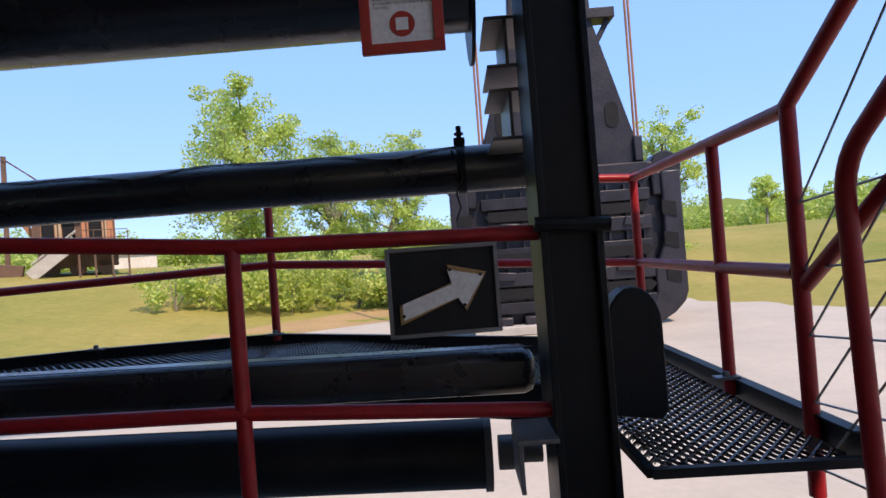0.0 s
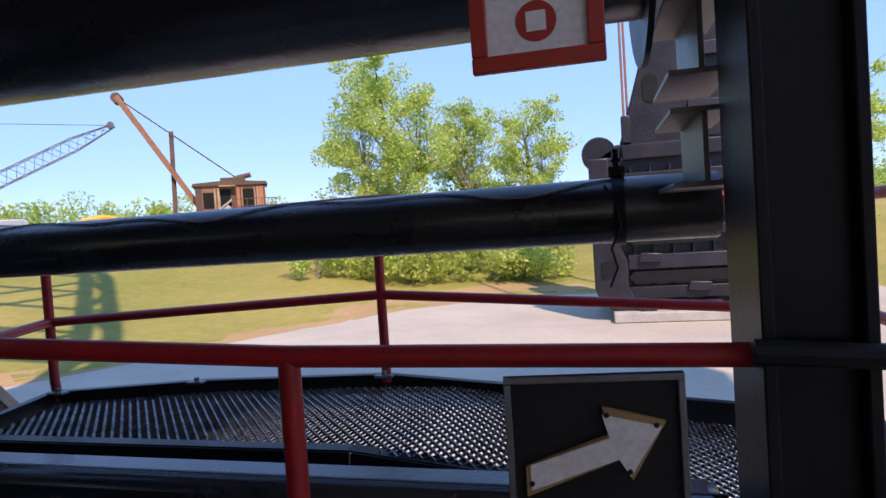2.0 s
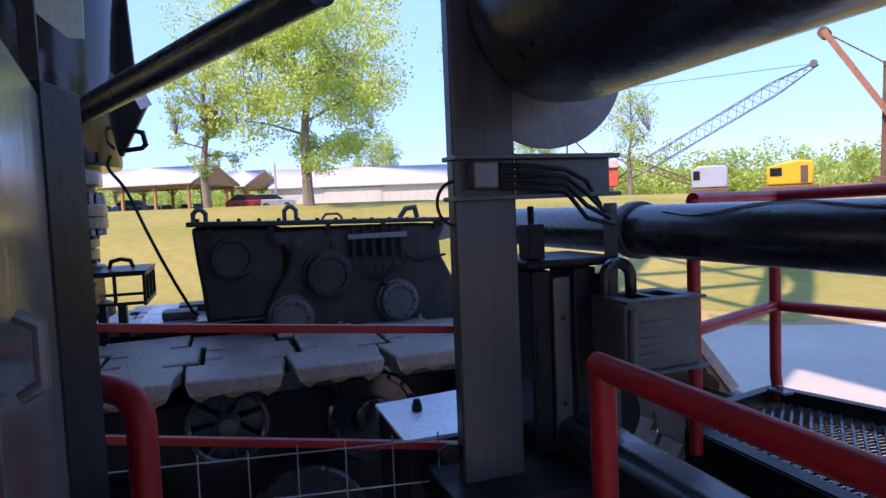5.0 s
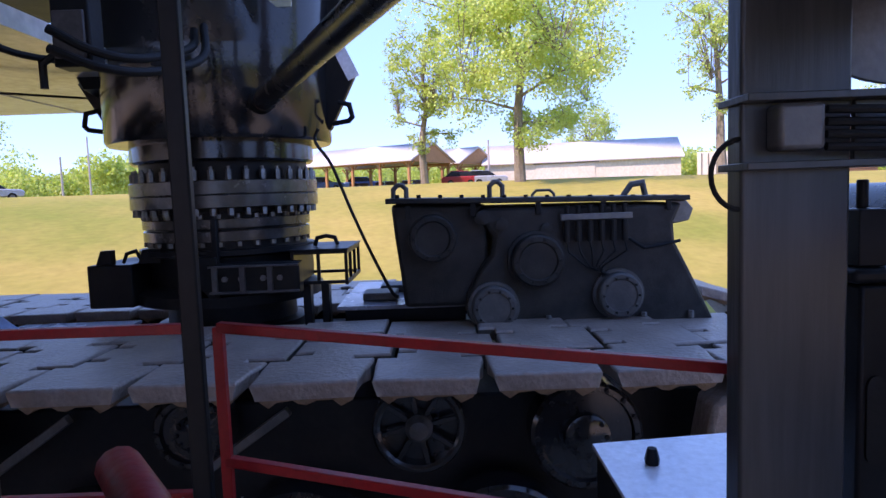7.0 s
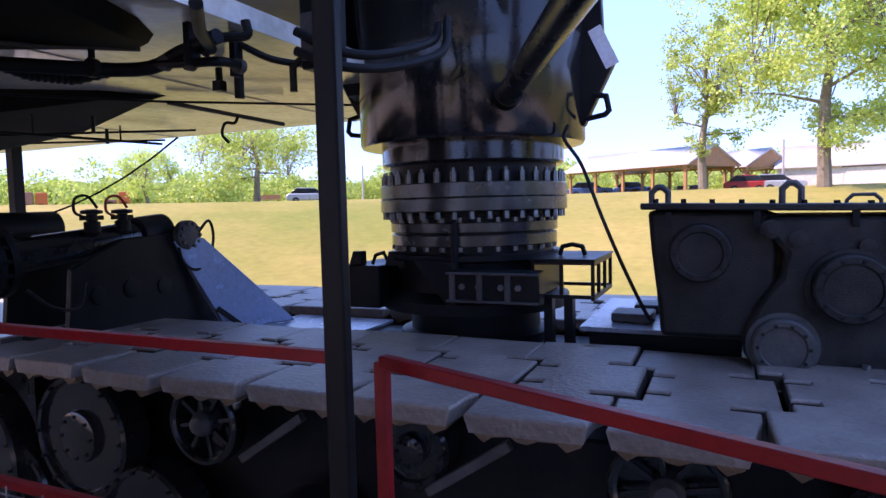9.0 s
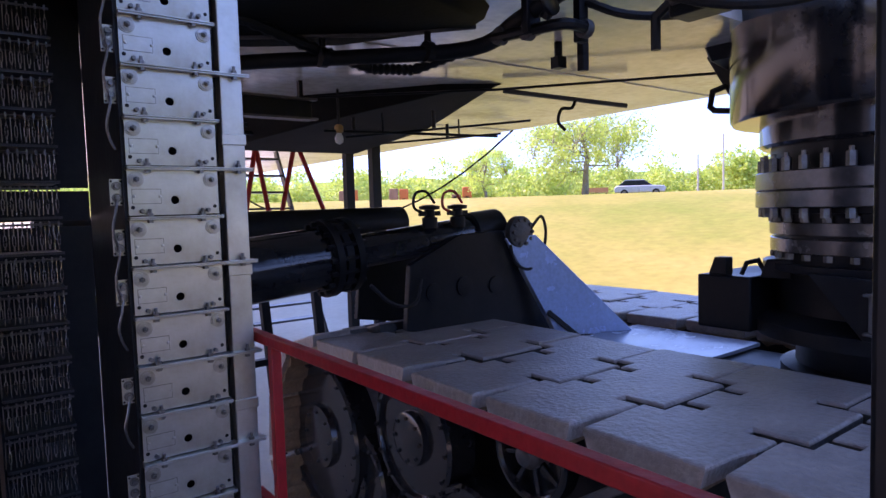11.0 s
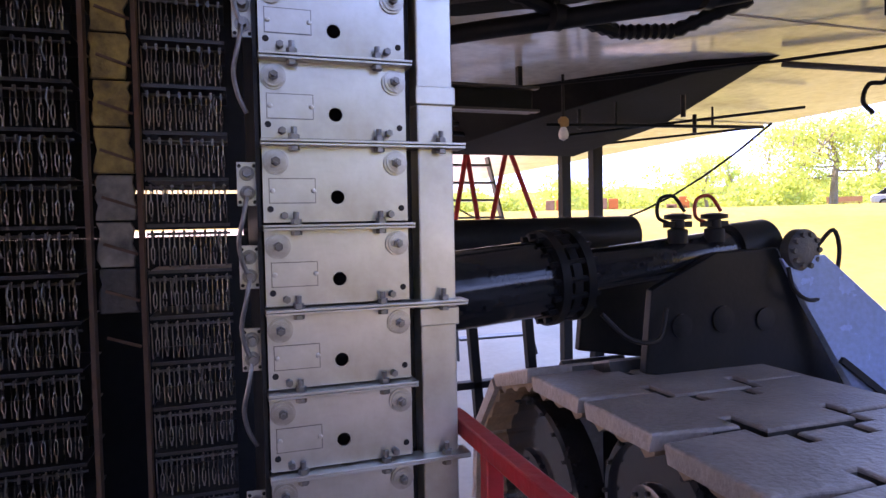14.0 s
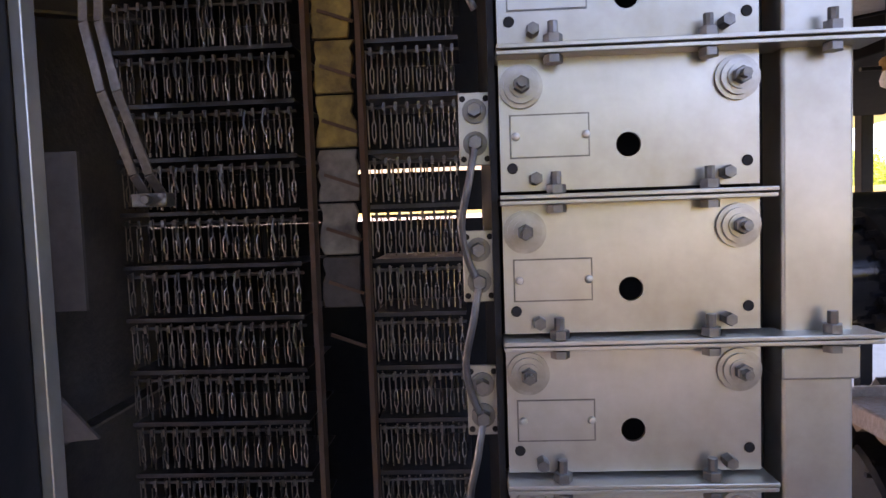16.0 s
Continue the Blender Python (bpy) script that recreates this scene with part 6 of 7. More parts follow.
    for x in (-5.3, -6.1):
        bm = B()
        tube(bm, [(x, -3.6, 4.15), (x, -3.6, 4.3)], 0.008, 6)
        solo("conduit_hanger", bm, BLACK, "thin rod carrying the conduit", "hanger", group="conduit hangers")
    st = thing("access_stair", (-6.0, -8.05, 1.0), "steep grey steel stair up to the hull", "stairs")
    for a, b in (((-6.24, -8.1, 4.42), (-6.95, -8.1, 1.6)), ((-5.62, -8.1, 4.42), (-5.75, -8.1, 1.6))):
        bm = B()
        bar(bm, a, b, 0.03, 0.12, (0, 1, 0))
        part("stringer", bm, COLUMN, st, bevel=0.004)
    for k2 in range(11):
        z = 4.3 - 0.24 * k2
        f2 = (4.42 - z) / 2.82
        bm = B()
        box(bm, -6.24 - 0.71 * f2 + 0.03, -5.62 - 0.13 * f2 - 0.03, -8.2, -8.0, z - 0.015, z + 0.015)
        part("tread", bm, COLUMN, st)
    tr = thing("steel_trestle", (-5.3, -5.6, BASE), "dark steel trestle behind the crawler", "stand")
    for x in (-4.7, -5.15, -5.75):
        bm = B()
        bar(bm, (x, -5.6, BASE + 0.03), (x + 0.18, -5.6, 2.95), 0.09, 0.09, (0, 1, 0))
        part("leg", bm, BLACK, tr, bevel=0.006)
    for z in (1.9, 2.92):
        bm = B()
        box(bm, -5.85, -4.5, -5.65, -5.555, z, z + 0.07)
        part("cross_beam", bm, BLACK, tr, bevel=0.006)
    for x in (-4.05, -4.35):
        bm = B()
        tube(bm, [(x, -5.0, BASE + 0.02), (x, -5.0, 2.9)], 0.03, 10)
        solo("red_post", bm, RED, "red painted pipe post behind the crawler", "post", group="red posts")
    bm = B()
    box(bm, -5.515, -5.445, -1.875, -1.805, 4.34, 4.41)
    tube(bm, [(-5.48, -1.84, 4.41), (-5.48, -1.84, 4.5)], 0.025, 8)
    solo("junction_box", bm, BLACK, "small black junction box under the hull", "junction box", 0.004)
    pipe_thing("tension_rod", [(-3.6, -4.7, 4.40), (-4.27, -4.12, 4.40), (-5.83, -2.77, 4.40), (-6.9, -1.45, 4.40)], 0.010, BLACK, "thin rod strung below the hull", 8)
    pipe_thing("tension_rod", [(-5.5, -4.6, 4.22), (-7.3, -3.9, 4.40)], 0.012, BLACK, "thin rod strung below the hull", 8)
    pipe_thing("tension_rod", [(-5.9, -5.9, 4.25), (-7.8, -4.9, 4.40)], 0.012, BLACK, "thin rod strung below the hull", 8)
    pipe_thing("hanging_rod", [(-6.05, -2.95, 4.44), (-7.1, -2.55, 4.34)], 0.02, BLACK_DUSTY, "bent bar hanging below the hull", 8)
    pipe_thing("hanging_hook", [(-6.65, -2.72, 4.38), (-6.6, -2.72, 4.31), (-6.52, -2.76, 4.30), (-6.50, -2.78, 4.2), (-6.56, -2.76, 4.13)], 0.014, BLACK, "bent hook hanging below the hull", 8)
    sag = [(-5.4 - 2.6 * i / 16, -9.5 + 4.6 * i / 16, 4.45 - 1.1 * (1 - (i / 8 - 1) ** 2)) for i in range(17)]
    pipe_thing("sagging_cable", sag, 0.012, RUBBER_AND_SHADE, "black cable sagging below the far hull edge", 6)
    for x, y in ((-6.84, -7.01), (-6.76, -6.17)):
        bm = B()
        box(bm, x - 0.06, x + 0.06, y - 0.06, y + 0.06, BASE, 4.5)
        solo("hull_post", bm, BLACK, "black steel post under the hull", "post", 0.004, group="hull posts")
    bm = B()
    bar(bm, (-3.17, -2.1, 3.45), (-3.75, -2.75, 4.2), 0.05, 0.03)
    solo("diagonal_strut", bm, COLUMN, "slanting steel strut under the hull", "strut", 0.004)
    for q in ([(-5.69, -8.00, 3.40), (-5.90, -8.00, 4.48)], [(-6.07, -8.00, 3.43), (-5.90, -8.00, 4.48)], [(-6.22, -8.00, 3.38), (-6.50, -8.00, 4.54)], [(-7.00, -8.00, 3.37), (-6.53, -8.00, 4.54)]):
        bm = B()
        tube(bm, q, 0.035, 10)
        solo("red_strut", bm, RED, "slanting red painted pipe strut", "strut", group="red struts")
    for k in range(6):
        bm = B()
        x, y = -3.3 - 0.35 * k, -3.0 - 0.55 * k
        tube(bm, [(x, y, 4.5), (x, y, 4.28)], 0.018, 8)
        tube(bm, [(x, y, 4.30), (x - 0.22, y - 0.05, 4.30)], 0.022, 8)
        solo("pipe_hanger", bm, BLACK, "short pipe hanger under the hull", "hanger", group="pipe hangers")
    for y in (-2.45, -5.2):
        bm = B()
        box(bm, -8.28, -3.2, y - 0.02, y + 0.02, 4.492, 4.4995)
        solo("weld_strip", bm, CEILING, "weld seam across the hull plating", "seam")
    bm = B()
    prism(bm, [(-7.2, 4.30), (-6.5, 4.42), (-6.2, 4.75), (-6.2, 5.3), (-7.2, 5.3)], "y", -1.45, -1.25)
    solo("hull_knuckle", bm, BLACK, "black knuckle joining the jack to the hull", "machine part", 0.02)
    m = thing("terminal_box", (-4.8, -0.5, 4.1), "black terminal box hung under the hull beside the jack", "box")
    bm = B()
    box(bm, -4.90, -4.76, -0.62, -0.42, 4.22, 4.60)
    part("body", bm, BLACK, m, bevel=0.012)
    bm = B()
    box(bm, -4.759, -4.74, -0.60, -0.44, 4.26, 4.50)
    part("cover", bm, BLACK_DUSTY, m, bevel=0.006)
    bm = B()
    tube(bm, [(-4.8, -0.62, 4.3), (-4.8, -0.70, 4.25), (-4.8, -0.70, 4.12)], 0.02, 8)
    part("conduit", bm, BLACK, m)
    for q in ([(-4.7, -0.6, 4.4), (-4.75, -0.42, 4.30), (-4.9, -0.25, 4.28), (-5.3, -0.12, 4.42), (-5.6, -0.2, 4.6)], [(-4.7, -0.6, 4.3), (-4.72, -0.35, 4.2), (-4.95, -0.18, 4.22), (-5.3, -0.05, 4.36), (-5.5, -0.1, 4.6)]):
        pipe_thing("hydraulic_hose", q, 0.025, RUBBER_AND_SHADE, "ribbed black hose beside the jack", 10)


make_underside_things()

# ---- the shovel's dipper standing in the yard ----
def make_dipper():
    X, Y, Z = 3.32, 18.3, BASE + 0.04
    d = thing("shovel_dipper", (X, Y + 1.5, Z), "giant worn black shovel dipper standing on the concrete", "dipper")
    W = 3.35

    def half(z):
        return W - 0.9 * max(0, (0.9 - z) / 0.9) ** 2
    ring = [(half(z), z) for z in (0.0, 0.12, 0.3, 0.5, 0.7, 0.9, 1.6, 2.4, 3.3, 4.3)]
    outline = [(X + w, Z + z) for w, z in ring] + [(X + 2.6, Z + 4.75), (X - 2.6, Z + 4.75)] + [(X - w, Z + z) for w, z in ring[::-1]]
    bm = B()
    prism(bm, outline, "y", Y + 0.25, Y + 3.6)
    part("bowl", bm, DIPPER, d, bevel=0.06)
    # cheek rims at both sides, horizontal ribs and the lip
    for s in (-1, 1):
        pts = [(X + s * half(z), Z + z) for z in (0.0, 0.3, 0.6, 0.9, 1.6, 2.4, 3.3, 4.4)] + [(X + s * (half(z) - 0.55 - 0.35 * (z < 2)), Z + z) for z in (4.4, 3.3, 2.4, 1.6, 0.9, 0.5, 0.2)]
        bm = B()
        prism(bm, pts, "y", Y - 0.05, Y + 0.249)
        part("cheek", bm, DIPPER_PALE, d, "scoured pale steel cheek", bevel=0.05)
        bm = B()
        lathe(bm, [(0.42, -0.35), (0.46, -0.3), (0.46, 0.3), (0.42, 0.35)], (X + s * 3.05, Y + 0.6, Z + 4.55), "y", 24)
        part("ear", bm, DIPPER, d)
        bm = B()
        box(bm, X + s * 2.9 - 0.35, X + s * 2.9 + 0.35, Y + 0.05, Y + 1.0, Z + 3.7, Z + 4.4)
        part("ear_bracket", bm, DIPPER, d, bevel=0.06)
        for k, z in enumerate((1.15, 2.15, 3.05)):
            bm = B()
            prism(bm, [(X + s * 3.15, Z + z), (X + s * 2.75, Z + z + 0.1), (X + s * 2.75, Z + z + 0.5), (X + s * 3.15, Z + z + 0.42)], "y", Y - 0.09, Y - 0.051)
            part("wear_pocket", bm, RUBBER_AND_SHADE, d, "dark pocket in the cheek")
    for z, h, m in ((0.55, 0.35, DIPPER), (1.35, 0.40, DIPPER_PALE), (2.2, 0.28, DIPPER), (2.75, 0.42, DIPPER_PALE), (3.6, 0.35, DIPPER), (4.3, 0.4, DIPPER)):
        bm = B()
        box(bm, X - 2.45, X + 2.45, Y - 0.02, Y + 0.248, Z + z, Z + z + h)
        part("rib", bm, m, d, bevel=0.03)
    for z, u0, u1 in ((2.02, -2.3, -0.2), (2.02, 0.3, 2.3), (3.25, -2.2, 2.2), (1.0, -2.3, 2.3)):
        bm = B()
        prism(bm, [(X + u0, Z + z), (X + u1, Z + z), (X + u1 + 0.15, Z + z + 0.16), (X + u1, Z + z + 0.30), (X + u0, Z + z + 0.30), (X + u0 - 0.15, Z + z + 0.16)], "y", Y - 0.06, Y + 0.0)
        part("slot", bm, RUBBER_AND_SHADE, d, "dark slot between the lip bands")
    for k, (u, z) in enumerate(((-1.7, 2.95), (-0.6, 2.9), (0.7, 2.95), (1.9, 2.9), (-1.9, 1.55), (1.6, 1.6), (0.4, 1.5), (-0.7, 0.75), (1.1, 0.7))):
        bm = B()
        prism(bm, [(X + u - 0.3, Z + z), (X + u + 0.28, Z + z - 0.03), (X + u + 0.33, Z + z + 0.22), (X + u - 0.22, Z + z + 0.26)], "y", Y - 0.13, Y - 0.021)
        part("wear_plate", bm, DIPPER_PALE, d, bevel=0.03)
    for k in range(6):
        bm = B()
        x = X - 2.0 + 0.8 * k
        prism(bm, [(x - 0.18, Z + 0.0), (x + 0.18, Z + 0.0), (x + 0.24, Z + 0.5), (x - 0.24, Z + 0.5)], "y", Y - 0.25, Y + 0.2)
        part("tooth", bm, DIPPER_PALE, d, bevel=0.04)
    for k in range(10):
        bm = B()
        x = X - 2.25 + 0.5 * k
        box(bm, x - 0.03, x + 0.03, Y + 0.08, Y + 0.249, Z + 0.95, Z + 4.1)
        part("stiffener", bm, DIPPER, d)
    # tapering back with its holes, brackets and the stick above
    for s in (-1, 1):
        pts = [(X + s * 2.55, Z + 4.5), (X + s * 1.25, Z + 9.0), (X + s * 1.05, Z + 12.5), (X + s * 0.35, Z + 12.5), (X + s * 0.45, Z + 4.5)]
        bm = B()
        prism(bm, pts, "y", Y + 0.35, Y + 0.75)
        part("bail_arm", bm, DIPPER, d, bevel=0.04)
        bm = B()
        o = [(X + s * 1.62 + 0.2 * math.cos(a), Z + 6.2 + (0.18 if math.sin(a) > 0 else -0.18) + 0.2 * math.sin(a)) for a in (2 * math.pi * i / 20 for i in range(20))]
        prism(bm, o, "y", Y + 0.32, Y + 0.349)
        part("lightening_hole", bm, RUBBER_AND_SHADE, d)
        bm = B()
        box(bm, X + s * 1.45 - 0.45, X + s * 1.45 + 0.45, Y + 0.2, Y + 0.9, Z + 9.05, Z + 9.35)
        bar(bm, (X + s * 1.75, Y + 0.5, Z + 9.05), (X + s * 1.3, Y + 0.5, Z + 8.3), 0.16, 0.16)
        part("step_bracket", bm, DIPPER, d, bevel=0.02)
        bm = B()
        box(bm, X + s * 2.3 - 0.12, X + s * 2.3 + 0.12, Y + 0.2, Y + 0.45, Z + 4.76, Z + 5.5)
        part("lug", bm, DIPPER_PALE, d, bevel=0.03)
        for dx in (0.0, 0.10):
            bm = B()
            tube(bm, [(X + s * 2.32 + dx, Y + 0.6, Z + 5.3), (X + s * 2.28 + dx, Y + 0.4, Z + 24)], 0.035, 8)
            part("hoist_rope", bm, RUST, d, "rusty red hoist rope")
    bm = B()
    box(bm, X - 0.44, X + 0.44, Y + 0.45, Y + 1.1, Z + 4.76, Z + 20)
    part("stick", bm, DIPPER, d, bevel=0.05)
    for z in (5.4, 6.9, 8.2, 9.6):
        bm = B()
        box(bm, X - 0.7, X + 0.7, Y + 0.25, Y + 0.349, Z + z, Z + z + 0.35)
        part("cross_plate", bm, DIPPER_PALE, d, bevel=0.02)
    bm = B()
    box(bm, X - 2.9, X + 1.6, Y - 0.5, Y + 0.0, BASE + 0.04, BASE + 0.3)
    solo("timber_sleeper", bm, WOOD_GREY, "weathered timber sleeper under the dipper", "timber", 0.03)


make_dipper()


# ---- trees ----
def leaf_mesh(name, centres, spreads, counts, size, material, parent, seed, flat=0.75):
    rng = np.random.default_rng(seed)
    V, Fc = [], []
    base = 0
    for c, s, n in zip(centres, spreads, counts):
        p = rng.normal(0, 1, (n, 3))
        p /= np.maximum(1e-6, np.linalg.norm(p, axis=1, keepdims=True))
        p *= (rng.uniform(0.15, 1, (n, 1)) ** 0.5) * s * np.array([1, 1, flat])
        p += np.array(c)
        u = rng.normal(0, 1, (n, 3))
        u /= np.linalg.norm(u, axis=1, keepdims=True)
        w = np.cross(u, rng.normal(0, 1, (n, 3)))
        w /= np.maximum(1e-6, np.linalg.norm(w, axis=1, keepdims=True))
        k = size * rng.uniform(0.55, 1.3, (n, 1))
        quad = np.stack([p - u * k * 0.5, p + w * k * 0.36 - u * k * 0.05, p + u * k * 0.5, p - w * k * 0.36 - u * k * 0.05], axis=1)
        V.append(quad.reshape(-1, 3))
        Fc.append(np.arange(n * 4).reshape(-1, 4) + base)
        base += n * 4
    V, Fc = np.concatenate(V), np.concatenate(Fc)
    o = origin_of(parent)
    V = V - np.array(o)
    me = bpy.data.meshes.new(name)
    me.from_pydata(V.tolist(), [], Fc.tolist())
    me.materials.append(material)
    ob = new(name, me)
    ob.parent = parent
    return ob


def make_tree(az, dist, top_el, width_deg, seed, leaves, label, size=0.3, trunk_frac=0.22, material=None, thick=1.0, lean=0.0):
    p = pol(az, dist)
    p.z = ground_z(p.x, p.y) - 0.05
    h = 3.5 + dist * math.tan(radians(top_el)) - p.z
    w = dist * math.tan(radians(width_deg / 2))
    t = thing("tree", p, label, "tree")
    rng = random.Random(seed)
    bm = B()
    r0 = 0.022 * h * thick + 0.05
    trunk = [p + Vector((lean * k + rng.uniform(-0.12, 0.12) * k, rng.uniform(-0.12, 0.12) * k, h * 0.8 * k / 5)) for k in range(6)]
    tube(bm, trunk, r0, 9, True, r0 * 0.25)
    ends = []
    n_limbs = 11
    for i in range(n_limbs):
        f = trunk_frac + (0.92 - trunk_frac) * i / (n_limbs - 1)
        k = f * 5
        j = min(4, int(k))
        a = trunk[j].lerp(trunk[j + 1], k - j)
        ang = i * 2.4 + rng.uniform(-0.5, 0.5)
        prof = math.sin(math.pi * min(1, 0.20 + 0.80 * (1 - f))) ** 0.7
        reach = w * prof * rng.uniform(0.45, 1.0)
        rise = h * 0.15 * rng.uniform(0.5, 1.7) * min(1, max(-0.25, (f - trunk_frac) * 4 - 0.2))
        b = a + Vector((math.cos(ang) * reach * 0.5, math.sin(ang) * reach * 0.5, rise * 0.7))
        c = a + Vector((math.cos(ang) * reach, math.sin(ang) * reach, rise * 1.1))
        tube(bm, [a, b, c], r0 * 0.38 * (1 - f * 0.6), 6, True, r0 * 0.07)
        ends += [(a.lerp(b, 0.8), 0.13), (b.lerp(c, 0.5), 0.15), (c, 0.17)]
        for _ in range(3):
            q = b.lerp(c, rng.uniform(-0.5, 1.0))
            e = q + Vector((rng.uniform(-1, 1), rng.uniform(-1, 1), rng.uniform(-0.55, 0.75))) * w * 0.34
            tube(bm, [q, (q + e) / 2 + Vector((0, 0, 0.04 * w)), e], r0 * 0.09, 4, True, r0 * 0.03)
            ends += [(e, 0.15), ((q + e) / 2, 0.12)]
    mid, tall = trunk_frac * 0.5 + 0.52, (1.04 - trunk_frac) / 2 * h
    for i in range(95):
        a, b = rng.uniform(0, 2 * math.pi), math.asin(rng.uniform(-0.95, 1))
        d = rng.uniform(0.45, 1.0) ** 0.6 * (0.82 + 0.30 * noise.noise(Vector((math.cos(a) * 1.6 + seed, math.sin(a) * 1.6, b * 1.6))))
        e = p + Vector((math.cos(a) * math.cos(b) * w * d, math.sin(a) * math.cos(b) * w * d, mid * h + math.sin(b) * tall * d))
        q = min((v for v, _ in ends[:n_limbs * 3]), key=lambda v: (v - e).length)
        tube(bm, [q, q.lerp(e, 0.5) + Vector((0, 0, 0.03 * w)), e], r0 * 0.08, 4, True, r0 * 0.03)
        ends.append((e, 0.17))
    top = max(e.z + w * f * 0.7 for e, f in ends)
    for e, _ in ends:
        if e.z > p.z + 0.4 * h:
            e.z = p.z + 0.4 * h + (e.z - p.z - 0.4 * h) * (0.6 * h) / max(0.6 * h, top - p.z - 0.4 * h)
    part("trunk", bm, BARK, t)
    ends = [v for v in ends if v[0].z > p.z + trunk_frac * 0.55 * h]
    cs = [tuple(e) for e, _ in ends]
    ss = [max(0.35, w * f * rng.uniform(0.7, 1.5)) for _, f in ends]
    ns = [max(5, int(3.3 * leaves / len(ends) * rng.uniform(0.35, 1.65))) for _ in ends]
    leaf_mesh("crown", cs, ss, ns, size * 0.56, material or LEAF, t, seed)
    return t


make_tree(82.2, 36, 20.5, 21, 1, 15000, "tall cottonwood in full pale green leaf", 0.30, 0.25)
make_tree(90.8, 40, 14.6, 7.5, 12, 2600, "slender pale-trunked cottonwood beside the pavilion", 0.30, 0.35)
make_tree(16.3, 33, 15.7, 14.5, 2, 11000, "broad leafy cottonwood behind the yard", 0.27, 0.12)
make_tree(9.4, 40, 11.6, 9, 3, 5200, "leafy tree at the edge of the yard", 0.30, 0.12)
make_tree(3.8, 37, 10.7, 9.0, 4, 4600, "leafy tree with a sparse top at the yard edge", 0.28, 0.15)
make_tree(129.2, 46, 8.4, 14, 5, 4200, "spreading park tree with a bare brown trunk", 0.30, 0.38, thick=1.5)
make_tree(138, 60, 5.6, 6, 15, 1800, "small park tree on the far grass", 0.34, 0.3)
make_tree(53.6, 50, 10.6, 6.5, 6, 1100, "thin sparse young tree beside the red machine house", 0.30, 0.3, thick=0.8)
make_tree(65.6, 50, 17.0, 8.0, 7, 2400, "tall sparse tree with a bare leaning trunk", 0.34, 0.4, lean=-0.15)
make_tree(62, 70, 7.0, 6, 17, 2400, "rounded green tree behind the barn", 0.4, 0.15)
make_tree(76.5, 75, 7.6, 6, 18, 2400, "rounded green tree behind the barn", 0.4, 0.15)
make_tree(-20.9, 38, 10.6, 7.5, 8, 3600, "leafy tree beyond the dipper", 0.28, 0.15)
make_tree(-16.0, 42, 8.2, 5, 9, 2000, "leafy tree beyond the dipper", 0.28, 0.15)
make_tree(-27.5, 75, 4.2, 2.6, 10, 1200, "single round tree on the field edge", 0.4, 0.3)


def make_bushes():
    rng = random.Random(11)
    spots = [(az, 29 + rng.uniform(-1.2, 4), rng.uniform(1.2, 2.6)) for az in (23, 21, 19, 17.5, 16, 14.5, 13, 11.5, 10, 8.5, 7, 5.5, 4, 2.5, 1)]
    for i, (az, d, h) in enumerate(spots):
        p = pol(az, d)
        p.z = ground_z(p.x, p.y)
        b = thing("bush", p, "dense green shrub at the edge of the yard", "bush", "shrubs behind the yard")
        bm = B()
        for k in range(4):
            tube(bm, [p, p + Vector((rng.uniform(-0.6, 0.6), rng.uniform(-0.6, 0.6), h * 0.7))], 0.04, 5, True, 0.01)
        part("stems", bm, BARK, b)
        cs = [tuple(p + Vector((rng.uniform(-1.2, 1.2), rng.uniform(-1.0, 1.0), rng.uniform(0.25, 0.85) * h))) for _ in range(9)]
        leaf_mesh("crown", cs, [rng.uniform(0.5, 0.9) for _ in cs], [110] * 9, 0.2, LEAF_DARK if i % 4 else LEAF, b, 100 + i, 0.8)


make_bushes()


def make_treeline():
    rng = random.Random(21)
    cs, ss, ns = [], [], []
    az = -75.0
    while az < 185:
        d = rng.uniform(88, 118)
        p = pol(az, d)
        z = ground_z(p.x, p.y)
        h = rng.uniform(3.2, 6.8) * (1.0 if az > 25 else 0.85) * (0.95 if 100 < az < 150 else 1)
        for k in range(5):
            cs.append((p.x + rng.uniform(-2.5, 2.5), p.y + rng.uniform(-2.5, 2.5), z + h * rng.uniform(0.15, 0.9)))
            ss.append(rng.uniform(1.4, 2.6))
            ns.append(70)
        az += rng.uniform(0.55, 1.05)
    top = thing("far_woods", pol(60, 100, 4), "hazy green woodland along the far edge of the grass", "woods", kind="stuff")
    leaf_mesh("foliage", cs, ss, [int(n * 2.7) for n in ns], 0.46, LEAF, top, 33, 0.8)
    bm = B()
    n = 150
    lower, upper = [], []
    for i in range(n + 1):
        a = -80 + 270 * i / n
        p = pol(a, 121)
        z = ground_z(p.x, p.y)
        lower.append(bm.verts.new((p.x, p.y, z - 0.5)))
        upper.append(bm.verts.new((p.x, p.y, z + 4.9 + 1.6 * noise.noise(Vector((a * 0.35, 0, 0))))))
    for i in range(n):
        bm.faces.new((lower[i], lower[i + 1], upper[i + 1], upper[i]))
    part("understorey", bm, LEAF_DARK, top, "dark understorey behind the leaves")


make_treeline()


# ---- buildings and machines on the far grass ----
def place(az, d):
    p = pol(az, d)
    p.z = ground_z(p.x, p.y)
    return p


